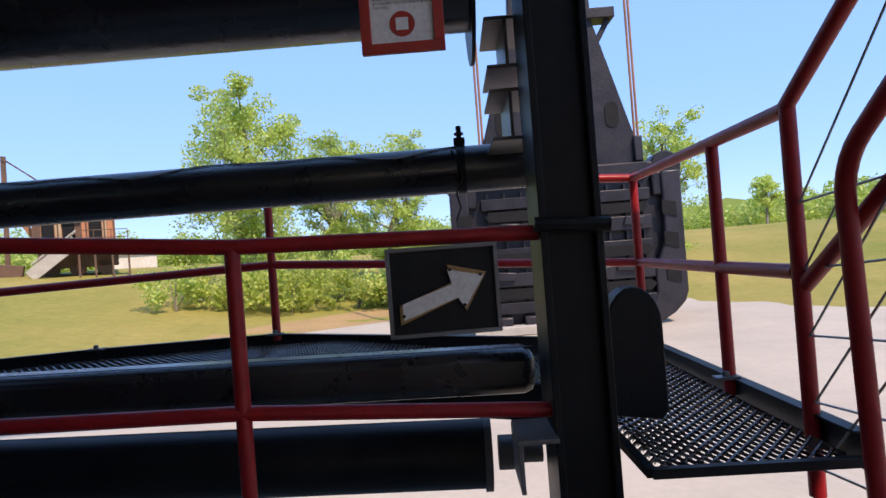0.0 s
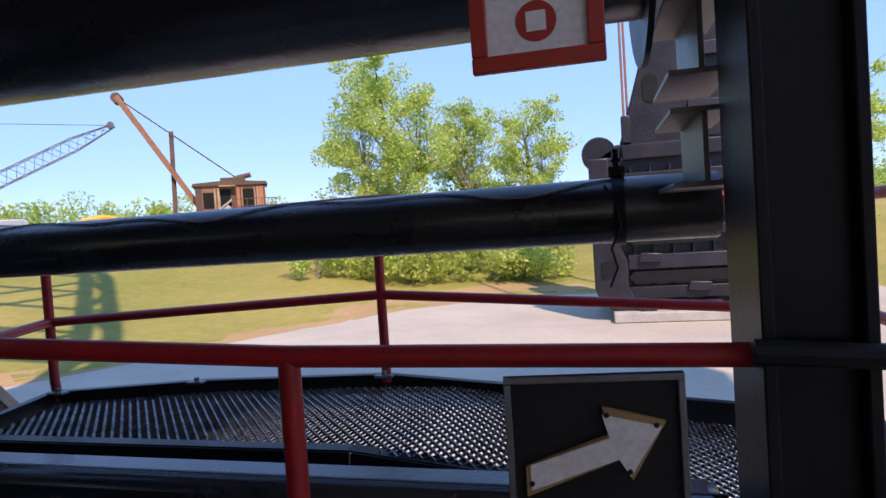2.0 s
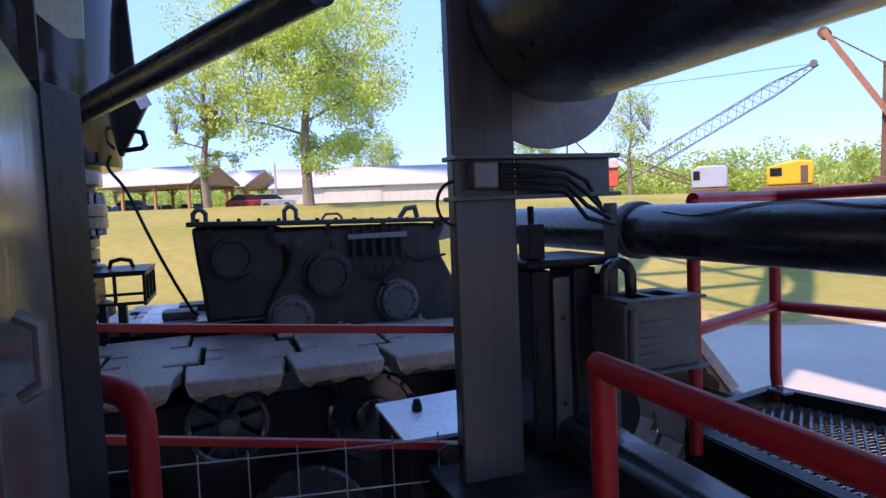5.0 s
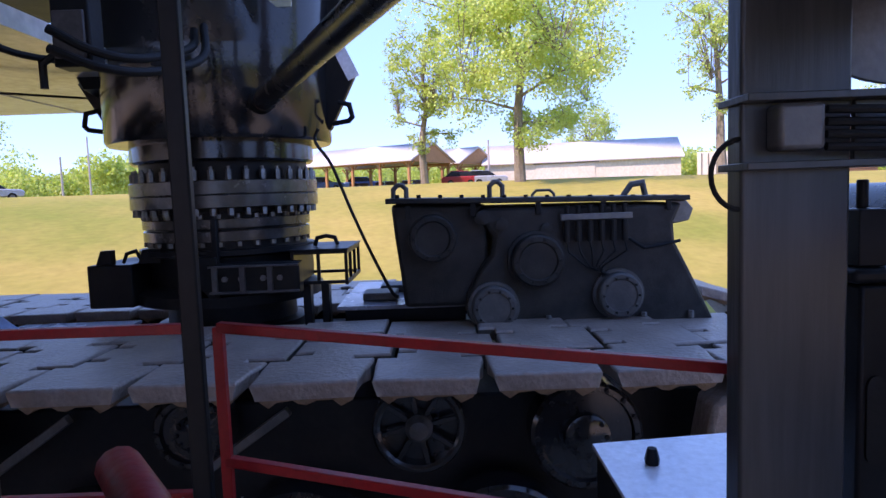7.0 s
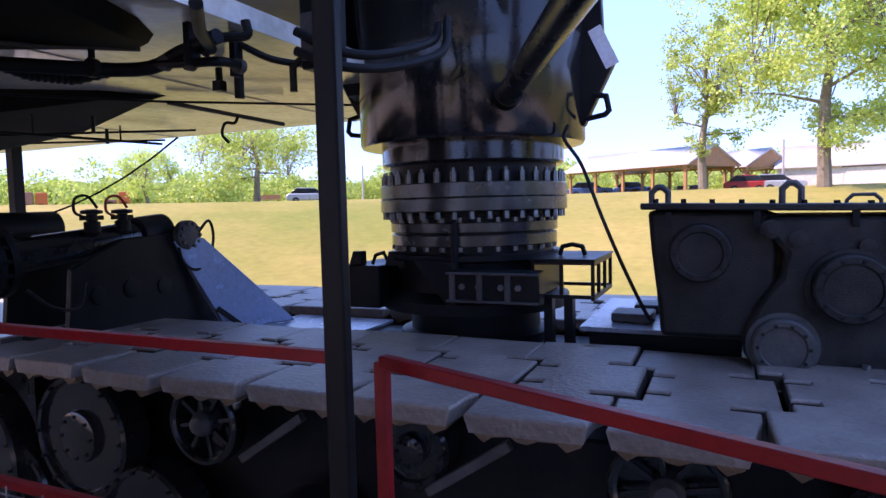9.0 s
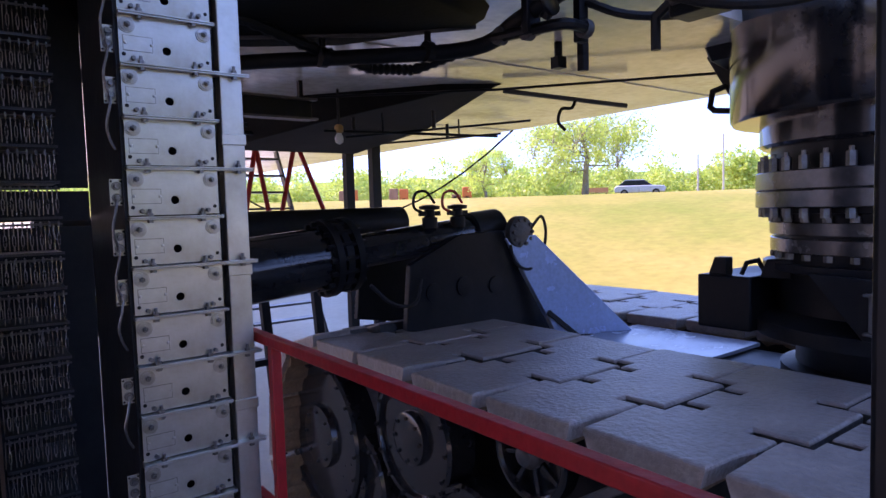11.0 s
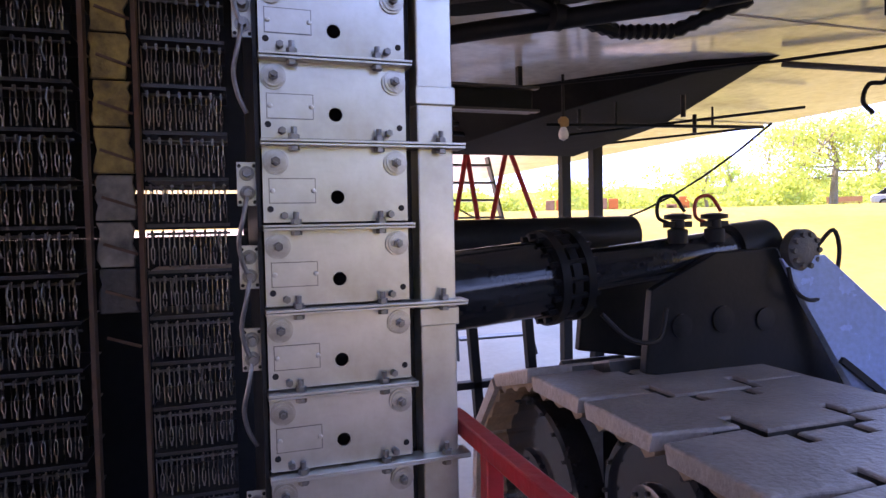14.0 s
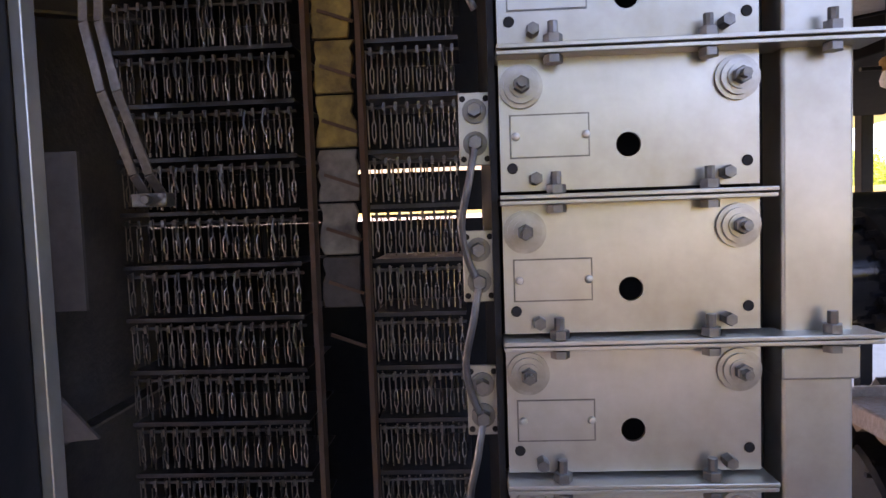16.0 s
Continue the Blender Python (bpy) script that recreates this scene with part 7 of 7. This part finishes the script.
class Local:
    """A frame at a far place: u to the viewer's right, v away from the viewer, z up."""

    def __init__(self, az, d, turn=0):
        self.p = place(az, d)
        a = radians(az + turn)
        self.v = Vector((-math.sin(a), math.cos(a), 0))
        self.u = Vector((math.cos(a), math.sin(a), 0))

    def __call__(self, u, v, z):
        return self.p + self.u * u + self.v * v + Vector((0, 0, z))

    def box(self, bm, u0, u1, v0, v1, z0, z1):
        vs = [bm.verts.new(self(u, v, z)) for z in (z0, z1) for u, v in ((u0, v0), (u1, v0), (u1, v1), (u0, v1))]
        for f in ((3, 2, 1, 0), (4, 5, 6, 7), (0, 1, 5, 4), (1, 2, 6, 5), (2, 3, 7, 6), (3, 0, 4, 7)):
            bm.faces.new([vs[i] for i in f])

    def prism(self, bm, pts, v0, v1):
        """pts are (u, z)."""
        a = [bm.verts.new(self(u, v0, z)) for u, z in pts]
        b = [bm.verts.new(self(u, v1, z)) for u, z in pts]
        bm.faces.new(a)
        bm.faces.new(b[::-1])
        n = len(pts)
        for i in range(n):
            bm.faces.new((a[(i + 1) % n], a[i], b[i], b[(i + 1) % n]))

    def roof(self, bm, u0, u1, v0, v1, z0, z1, t=0.12):
        """A gable roof with its ridge along u."""
        vm = (v0 + v1) / 2
        for va, vb in ((v0, vm), (v1, vm)):
            q = [self(u0, va, z0), self(u1, va, z0), self(u1, vb, z1), self(u0, vb, z1)]
            lo = [bm.verts.new(p) for p in q]
            hi = [bm.verts.new(p + Vector((0, 0, t))) for p in q]
            bm.faces.new(lo)
            bm.faces.new(hi[::-1])
            for i in range(4):
                bm.faces.new((lo[i], hi[i], hi[(i + 1) % 4], lo[(i + 1) % 4]))
        bmesh.ops.recalc_face_normals(bm, faces=bm.faces)


def make_barn():
    L = Local(77.3, 66)
    b = thing("barn", L.p, "long white metal-sided barn with a pale roof", "building")
    bm = B()
    L.box(bm, -9.6, 9.8, 0, 9, -0.5, 2.15)
    L.prism(bm, [(9.7, 2.15), (9.8, 2.15), (9.8, 2.2), (9.7, 2.2)], 0, 9)
    wall = part("wall", bm, WHITE, b)
    bm = B()
    L.roof(bm, -9.9, 10.1, -0.35, 9.35, 2.15, 4.35)
    part("roof", bm, ROOF, b, "pale ribbed metal roof")
    for u in (-9.6, 9.75):
        bm = B()
        q = [L(u, 0, 2.15), L(u, 9, 2.15), L(u, 4.5, 4.3)]
        f = [bm.verts.new(p) for p in q] + [bm.verts.new(p + L.u * 0.05) for p in q]
        for i in ((0, 1, 2), (5, 4, 3), (0, 3, 4, 1), (1, 4, 5, 2), (2, 5, 3, 0)):
            bm.faces.new([f[k] for k in i])
        part("gable", bm, WHITE, b)
    bm = B()
    L.box(bm, -4.3, 1.6, -0.09, -0.01, -0.3, 2.05)
    part("sliding_door", bm, WHITE, b)
    bm = B()
    L.box(bm, -4.6, 2.0, -0.16, -0.02, 2.03, 2.12)
    part("door_track", bm, STEEL_GREY, b)
    for k in range(20):
        bm = B()
        u = -9.5 + k * 0.99
        L.box(bm, u, u + 0.05, -0.03, -0.001, -0.3, 2.12)
        part("siding_rib", bm, WHITE, b)


def make_pavilion(az, d, w, depth, label):
    L = Local(az, d, -38)
    b = thing("pavilion", L.p, label, "pavilion", "picnic pavilions")
    bm = B()
    u0, u1, v0, v1 = -w / 2, w / 2, 0, depth
    L.roof(bm, u0 - 0.4, u1 + 0.4, v0 - 0.5, v1 + 0.5, 2.35, 4.05)
    part("roof", bm, ROOF, b, "pale metal roof")
    bm = B()
    q = [L(u1 + 0.2, v0 - 0.4, 2.3), L(u1 + 0.2, v1 + 0.4, 2.3), L(u1 + 0.2, (v0 + v1) / 2, 3.98)]
    f = [bm.verts.new(p) for p in q] + [bm.verts.new(p + L.u * 0.08) for p in q]
    for i in ((0, 1, 2), (5, 4, 3), (0, 3, 4, 1), (1, 4, 5, 2), (2, 5, 3, 0)):
        bm.faces.new([f[k] for k in i])
    part("gable", bm, TIMBER, b, "brown boarded gable")
    n = max(3, int(w / 2.6))
    for k in range(n):
        u = u0 + 0.2 + (w - 0.4) * k / (n - 1)
        for v in (v0, v1):
            bm = B()
            L.box(bm, u - 0.11, u + 0.11, v - 0.11, v + 0.11, -0.3, 2.35)
            post = part("post", bm, TIMBER, b)
            for s in (-1, 1):
                bm = B()
                bar(bm, L(u, v, 1.7), L(u + s * 0.65, v, 2.33), 0.09, 0.09)
                part("knee_brace", bm, TIMBER, post)
    bm = B()
    for v in (v0, v1):
        L.box(bm, u0, u1, v - 0.08, v + 0.08, 2.2, 2.35)
    part("eave_beam", bm, TIMBER, b)
    for k in range(n - 1):
        u = u0 + 1.3 + (w - 0.4) * k / (n - 1)
        t = thing("picnic_table", L(u, depth / 2, 0), "dark picnic table under the pavilion roof", "table", "picnic tables")
        bm = B()
        L.box(bm, u - 0.8, u + 0.8, depth / 2 - 0.38, depth / 2 + 0.38, 0.70, 0.76)
        part("tabletop", bm, CAR_BLUE, t)
        for s in (-1, 1):
            bm = B()
            L.box(bm, u - 0.8, u + 0.8, depth / 2 + s * 0.7 - 0.13, depth / 2 + s * 0.7 + 0.13, 0.41, 0.45)
            part("bench", bm, CAR_BLUE, t)
            bm = B()
            L.box(bm, u + s * 0.6 - 0.04, u + s * 0.6 + 0.04, depth / 2 - 0.7, depth / 2 + 0.7, -0.1, 0.70)
            part("trestle", bm, RUST_DARK, t)


def make_car(az, d, paint, label, heading=0):
    L = Local(az, d)
    c = thing("car", L.p, label, "car", "parked cars")
    bm = B()
    L.prism(bm, [(-2.2, 0.35), (2.2, 0.35), (2.25, 0.75), (2.1, 0.92), (1.2, 0.98), (-2.0, 1.0), (-2.25, 0.8)], -0.85, 0.85)
    part("body", bm, paint, c, bevel=0.08)
    bm = B()
    L.prism(bm, [(-1.9, 0.99), (1.15, 0.97), (0.45, 1.45), (-1.3, 1.48)], -0.75, 0.75)
    part("cabin", bm, GLASS_DARK, c, "dark glazed cabin", bevel=0.06)
    bm = B()
    L.prism(bm, [(-1.4, 1.46), (0.5, 1.44), (0.35, 1.52), (-1.2, 1.55)], -0.7, 0.7)
    part("roof_panel", bm, paint, c, bevel=0.03)
    for u in (-1.35, 1.4):
        for v in (-0.8, 0.8):
            bm = B()
            p = L(u, v, 0.33)
            tube(bm, [p - L.v * 0.1, p + L.v * 0.1], 0.33, 16)
            wheel = part("wheel", bm, RUBBER_AND_SHADE, c)
            bm = B()
            tube(bm, [p - L.v * 0.12, p + L.v * 0.12], 0.19, 12)
            part("rim", bm, BOLT, wheel)


make_barn()
make_pavilion(97.4, 60, 13, 7, "open timber picnic pavilion with a pale roof")
make_pavilion(89.4, 66, 4.5, 6, "smaller timber pavilion with a pale roof")
make_car(124.9, 62, CAR_PAINT, "silver parked car on the far lawn")
make_car(85.6, 62, CAR_PAINT, "silver parked car beside the barn")
make_car(87.4, 62, CAR_RED, "red parked car beside the barn")
make_car(100.2, 66, CAR_BLUE, "blue parked car behind the pavilion")
make_car(96.5, 70, CAR_BLUE, "blue parked car behind the pavilion")


def boom(parent, name, a, b, w, n, r, mat):
    """A lattice boom of four chords, tapering to both ends."""
    a, b = Vector(a), Vector(b)
    d = (b - a).normalized()
    s = d.cross(Vector((0, 0, 1))).normalized()
    u = s.cross(d)
    bm = B()

    def at(k, i, j):
        t = k / n
        f = w / 2 * min(1, 0.35 + 4 * t, 0.25 + 4 * (1 - t))
        return a.lerp(b, t) + s * i * f + u * j * f
    for i, j in ((-1, -1), (1, -1), (1, 1), (-1, 1)):
        tube(bm, [at(k, i, j) for k in range(n + 1)], r, 5)
    for k in range(n):
        o = 1 if k % 2 else -1
        for (i, j), (i2, j2) in (((-1, -1), (1, -1)), ((1, -1), (1, 1)), ((1, 1), (-1, 1)), ((-1, 1), (-1, -1))):
            p, q = ((i, j), (i2, j2)) if o > 0 else ((i2, j2), (i, j))
            tube(bm, [at(k, *p), at(k + 1, *q)], r * 0.6, 4)
    return part(name, bm, mat, parent)


def make_steam_shovel():
    L = Local(30.5, 46)
    s = thing("old_steam_shovel", L.p, "old rusted railway steam shovel with a wooden stair", "excavator")
    bm = B()
    L.box(bm, -2.4, 2.3, 0, 3.0, 1.9, 4.0)
    house = part("house", bm, RUST, s, "rusted red-brown sheet metal house")
    bm = B()
    L.prism(bm, [(-2.6, 3.95), (2.5, 3.95), (2.4, 4.15), (0, 4.32), (-2.5, 4.15)], -0.15, 3.15)
    part("roof", bm, RUST_DARK, house)
    for u0, u1, z0, z1 in ((-0.75, -0.05, 2.1, 3.7), (0.75, 1.5, 1.95, 3.7), (-1.9, -1.2, 2.4, 3.5)):
        bm = B()
        L.box(bm, u0, u1, -0.04, -0.003, z0, z1)
        part("doorway", bm, RUBBER_AND_SHADE, house, "dark open doorway")
    for u0, u1, z0, z1, m in ((-2.38, -1.95, 1.95, 3.9, RUST_DARK), (-1.15, -0.8, 2.0, 3.8, TAN), (0.0, 0.25, 2.0, 3.85, RUST_DARK), (0.32, 0.72, 2.0, 3.85, ORANGE_RUST), (1.54, 1.8, 2.0, 3.85, TAN), (1.84, 2.26, 2.0, 3.85, ORANGE_RUST)):
        bm = B()
        L.box(bm, u0, u1, -0.035, -0.003, z0, z1)
        part("sheet_panel", bm, m, house)
    bm = B()
    L.box(bm, -0.8, 0.28, -0.5, -0.07, 3.85, 3.93)
    part("door_canopy", bm, TAN, house)
    for u in (-1.0, 0.3, 0.6, 1.65, 2.2, -2.3):
        bm = B()
        L.box(bm, u - 0.05, u + 0.05, -0.06, -0.002, 1.9, 3.95)
        part("batten", bm, RUST_DARK, house)
    bm = B()
    L.box(bm, -0.7, 1.0, 0.5, 2.0, 4.3, 4.55)
    tube(bm, [L(0.2, 1, 4.5), L(1.4, 1, 4.75)], 0.18, 8)
    part("roof_gear", bm, RUST_DARK, s)
    bm = B()
    L.box(bm, 0.0, 3.0, -1.1, -0.05, 1.78, 1.88)
    deck = part("platform", bm, WOOD_GREY, s)
    for u in (0.1, 1.0, 2.0, 2.95):
        bm = B()
        tube(bm, [L(u, -1.05, 1.88), L(u, -1.05, 2.9)], 0.03, 6)
        part("rail_post", bm, RUST_DARK, deck)
        bm = B()
        L.box(bm, u - 0.06, u + 0.06, -1.05, -0.93, -0.3, 1.78)
        part("leg", bm, RUST_DARK, deck)
    for z in (2.4, 2.9):
        bm = B()
        tube(bm, [L(0.1, -1.05, z), L(2.95, -1.05, z)], 0.03, 6)
        part("rail", bm, RUST_DARK, deck)
    for v in (-1.1, -0.2):
        bm = B()
        bar(bm, L(0.0, v, 2.25), L(-2.6, v, 0.15), 0.08, 0.75)
        stair = part("stair_stringer", bm, WOOD_GREY, s, "grey timber stringer")
        bm = B()
        tube(bm, [L(0.0, v, 2.9), L(-2.5, v, 0.9)], 0.05, 6)
        part("stair_rail", bm, WOOD_GREY, stair)
    for k in range(9):
        bm = B()
        L.box(bm, -2.45 + k * 0.27, -2.2 + k * 0.27, -1.05, -0.25, 0.02 + k * 0.21, 0.07 + k * 0.21)
        part("stair_tread", bm, WOOD_GREY, s)
    bm = B()
    L.box(bm, -2.2, 2.4, 0.3, 2.7, 0.6, 1.88)
    part("undercarriage", bm, RUST_DARK, s)
    for u in (-1.6, 0.0, 1.6):
        bm = B()
        p = L(u, 0.3, 0.5)
        tube(bm, [p, p + L.v * 2.4], 0.5, 16)
        part("wheel", bm, RUST_DARK, s)
    for v in (0.9, 1.7):
        bm = B()
        bar(bm, L(-1.9, v, 2.0), L(-7.0, v, 10.4), 0.22, 0.36)
        part("boom", bm, RUST if v < 1 else TAN, s)
    for k in range(8):
        t = (k + 0.5) / 8
        a, b = L(-1.9, 0.9, 2.0).lerp(L(-7.0, 0.9, 10.4), t), L(-1.9, 1.7, 2.0).lerp(L(-7.0, 1.7, 10.4), t)
        bm = B()
        bar(bm, a, b, 0.14, 0.14)
        part("boom_spacer", bm, RUST_DARK, s)
    bm = B()
    tube(bm, [L(-7.0, 0.8, 10.3), L(-7.0, 1.8, 10.3)], 0.35, 14)
    part("boom_sheave", bm, RUST_DARK, s)
    bm = B()
    bar(bm, L(-3.9, 1.3, 0.2), L(-3.75, 1.3, 8.0), 0.28, 0.28)
    part("dipper_stick", bm, RUST_DARK, s)
    bm = B()
    L.prism(bm, [(-4.6, -0.2), (-3.2, -0.2), (-3.0, 0.9), (-4.3, 1.1)], 0.8, 1.9)
    part("bucket", bm, RUST_DARK, s, bevel=0.06)
    for v in (1.0, 1.6):
        bm = B()
        tube(bm, [L(-6.9, v, 10.3), L(0.5, v, 4.5)], 0.025, 5)
        part("guy_rope", bm, RUST_DARK, s)


def make_cranes():
    L = Local(41.4, 60)
    s = thing("crawler_crane", L.p, "bright yellow old crane with a rounded cab", "crane")
    bm = B()
    L.prism(bm, [(-1.75, 0.55), (1.7, 0.55), (1.7, 2.45), (0.6, 2.6), (-0.6, 2.45), (-1.75, 2.1)], 0, 2.4)
    body = part("body", bm, YELLOW, s, bevel=0.15)
    bm = B()
    L.box(bm, 0.75, 1.3, -0.02, 0.0, 0.7, 2.1)
    part("door", bm, RUST_DARK, body)
    bm = B()
    L.box(bm, -1.5, -0.6, -0.02, 0.0, 1.3, 2.0)
    part("window", bm, GLASS_DARK, body)
    bm = B()
    L.box(bm, -2.2, 2.1, -0.2, 2.6, -0.1, 0.5)
    part("tracks", bm, RUST_DARK, s, bevel=0.15)
    bm = B()
    L.box(bm, 2.3, 6.8, 0.4, 1.6, 0.0, 0.45)
    part("lowered_boom", bm, RUST, s)
    L = Local(47.3, 60)
    s = thing("crawler_crane", L.p, "pale grey crane with its dark boom lowered", "crane")
    bm = B()
    L.prism(bm, [(-1.5, 0.5), (1.45, 0.5), (1.45, 2.2), (1.1, 2.45), (-0.9, 2.45), (-1.5, 2.1)], 0, 2.4)
    body = part("body", bm, PALE_BLUE, s, bevel=0.12)
    bm = B()
    L.box(bm, -1.35, -0.8, -0.02, 0.0, 1.2, 2.0)
    part("window", bm, GLASS_DARK, body)
    bm = B()
    L.box(bm, -1.6, 1.6, -0.1, 2.5, -0.2, 0.45)
    part("tracks", bm, RUST_DARK, s, bevel=0.1)
    boom(s, "boom", L(-1.2, 0.5, 0.9), L(-8.2, 0.5, 3.9), 0.55, 12, 0.06, RUST_DARK)
    L = Local(57.4, 62)
    s = thing("dragline_house", L.p, "red dragline house with a pale roof and dark tracks", "excavator")
    bm = B()
    L.box(bm, -3.0, 2.9, 0, 4.5, 1.0, 2.75)
    body = part("body", bm, RED_HOUSE, s, bevel=0.05)
    bm = B()
    L.prism(bm, [(-6.5, 2.76), (3.1, 2.76), (3.0, 3.5), (-6.5, 3.3)], -0.2, 4.7)
    part("roof", bm, ROOF, s)
    bm = B()
    L.box(bm, -0.2, 1.2, -0.03, 0.0, 1.25, 2.5)
    part("doorway", bm, RUBBER_AND_SHADE, body, "dark doorway")
    for k in range(5):
        bm = B()
        L.box(bm, -2.6, 2.5, -0.2 + k * 0.03, 3.8, -0.1 + 0.2 * k, 0.06 + 0.2 * k)
        part("track_plate", bm, RUST_DARK, s)
    bm = B()
    tube(bm, [L(-1.8, 1, 3.4), L(-1.8, 1, 6.6)], 0.09, 6)
    tube(bm, [L(-1.8, 1, 6.4), L(1.0, 1, 3.3)], 0.09, 6)
    part("a_frame", bm, RUST_DARK, s)
    T = Local(39.5, 62)
    boom(s, "lattice_boom", L(2.5, 0.8, 1.2), T(0, 0.0, 10.6), 1.1, 26, 0.042, STEEL_GREY)
    bm = B()
    tube(bm, [T(0, 0, 10.6), L(-1.8, 1.0, 10.0), L(-1.8, 1.0, 6.6)], 0.03, 5)
    part("pendant_rope", bm, STEEL_GREY, s)
    bm = B()
    tube(bm, [T(-0.3, -0.3, 10.6), T(-0.3, 0.3, 10.6)], 0.3, 14)
    part("point_sheave", bm, STEEL_GREY, s)
    L = Local(26.6, 62)
    s = thing("shed", L.p, "small grey garden shed beyond the old shovel", "building")
    bm = B()
    L.box(bm, -1.9, 1.9, 0, 3, -0.3, 1.5)
    part("wall", bm, WHITE, s)
    bm = B()
    L.roof(bm, -2.1, 2.1, -0.3, 3.3, 1.5, 2.3)
    part("roof", bm, WOOD_GREY, s)
    L = Local(66.3, 66)
    s = thing("shipping_container", L.p, "white shipping container beside the barn", "container")
    bm = B()
    L.box(bm, -1.5, 1.2, 0, 5, 0.0, 2.5)
    body = part("body", bm, WHITE, s, bevel=0.04)
    for u in (-1.1, -0.5, 0.2, 0.8):
        bm = B()
        L.box(bm, u - 0.04, u + 0.04, -0.05, 0.0, 0.1, 2.4)
        part("locking_bar", bm, STEEL_GREY, body)
    L = Local(64.2, 66)
    bm = B()
    L.prism(bm, [(-1.2, 0.1), (1.2, 1.6), (1.2, 2.0), (-1.2, 0.5)], 0, 0.8)
    L.box(bm, 1.2, 1.6, 0, 0.8, 0, 3.2)
    solo("red_loader", bm, RED_HOUSE, "red sloping conveyor beside the container", "machine", 0.05)
    for az, d, n in ((139.8, 76, 2), (145.5, 80, 2), (150, 82, 2)):
        L = Local(az, d)
        s = thing("orange_machine", L.p, "old orange farm machine parked on the far grass", "machine", "old farm machines")
        rng = random.Random(int(az))
        for k in range(n):
            bm = B()
            u = -2 + 1.3 * k
            L.box(bm, u, u + 1.1, 0, 1.5, 0.4, 0.9 + rng.uniform(0.2, 1.4))
            part("body", bm, ORANGE if k % 2 else RUST, s, bevel=0.08)
            bm = B()
            p = L(u + 0.5, 0, 0.45)
            tube(bm, [p, p + L.v * 0.3], 0.45, 14)
            part("wheel", bm, RUBBER_AND_SHADE, s)
    for az, d, h in ((85.2, 64, 4.6), (120.4, 75, 4.5), (118.5, 80, 7.0)):
        L = Local(az, d)
        bm = B()
        tube(bm, [L(0, 0, -0.2), L(0, 0, h)], 0.12, 8, True, 0.09)
        solo("utility_pole", bm, WOOD_GREY, "weathered timber utility pole", "pole", group="poles")
    L = Local(128.6, 60)
    t = thing("park_bench", L.p, "brown timber bench by the parked car", "bench")
    bm = B()
    L.box(bm, -1.2, 1.2, 0, 0.5, 0.4, 0.46)
    part("seat", bm, TIMBER, t)
    bm = B()
    L.box(bm, -1.2, 1.2, 0.5, 0.56, 0.5, 0.9)
    part("backrest", bm, TIMBER, t)
    for u in (-1.0, 1.0):
        bm = B()
        L.box(bm, u - 0.06, u + 0.06, 0.05, 0.45, -0.1, 0.4)
        part("leg", bm, RUST_DARK, t)


make_steam_shovel()
make_cranes()

# the mast of the machine, known by its shadow on the grass
boom(MACHINE, "gantry_mast", (-4, -3, 19.5), (-16, 8, 34), 5.0, 7, 0.32, BLACK)
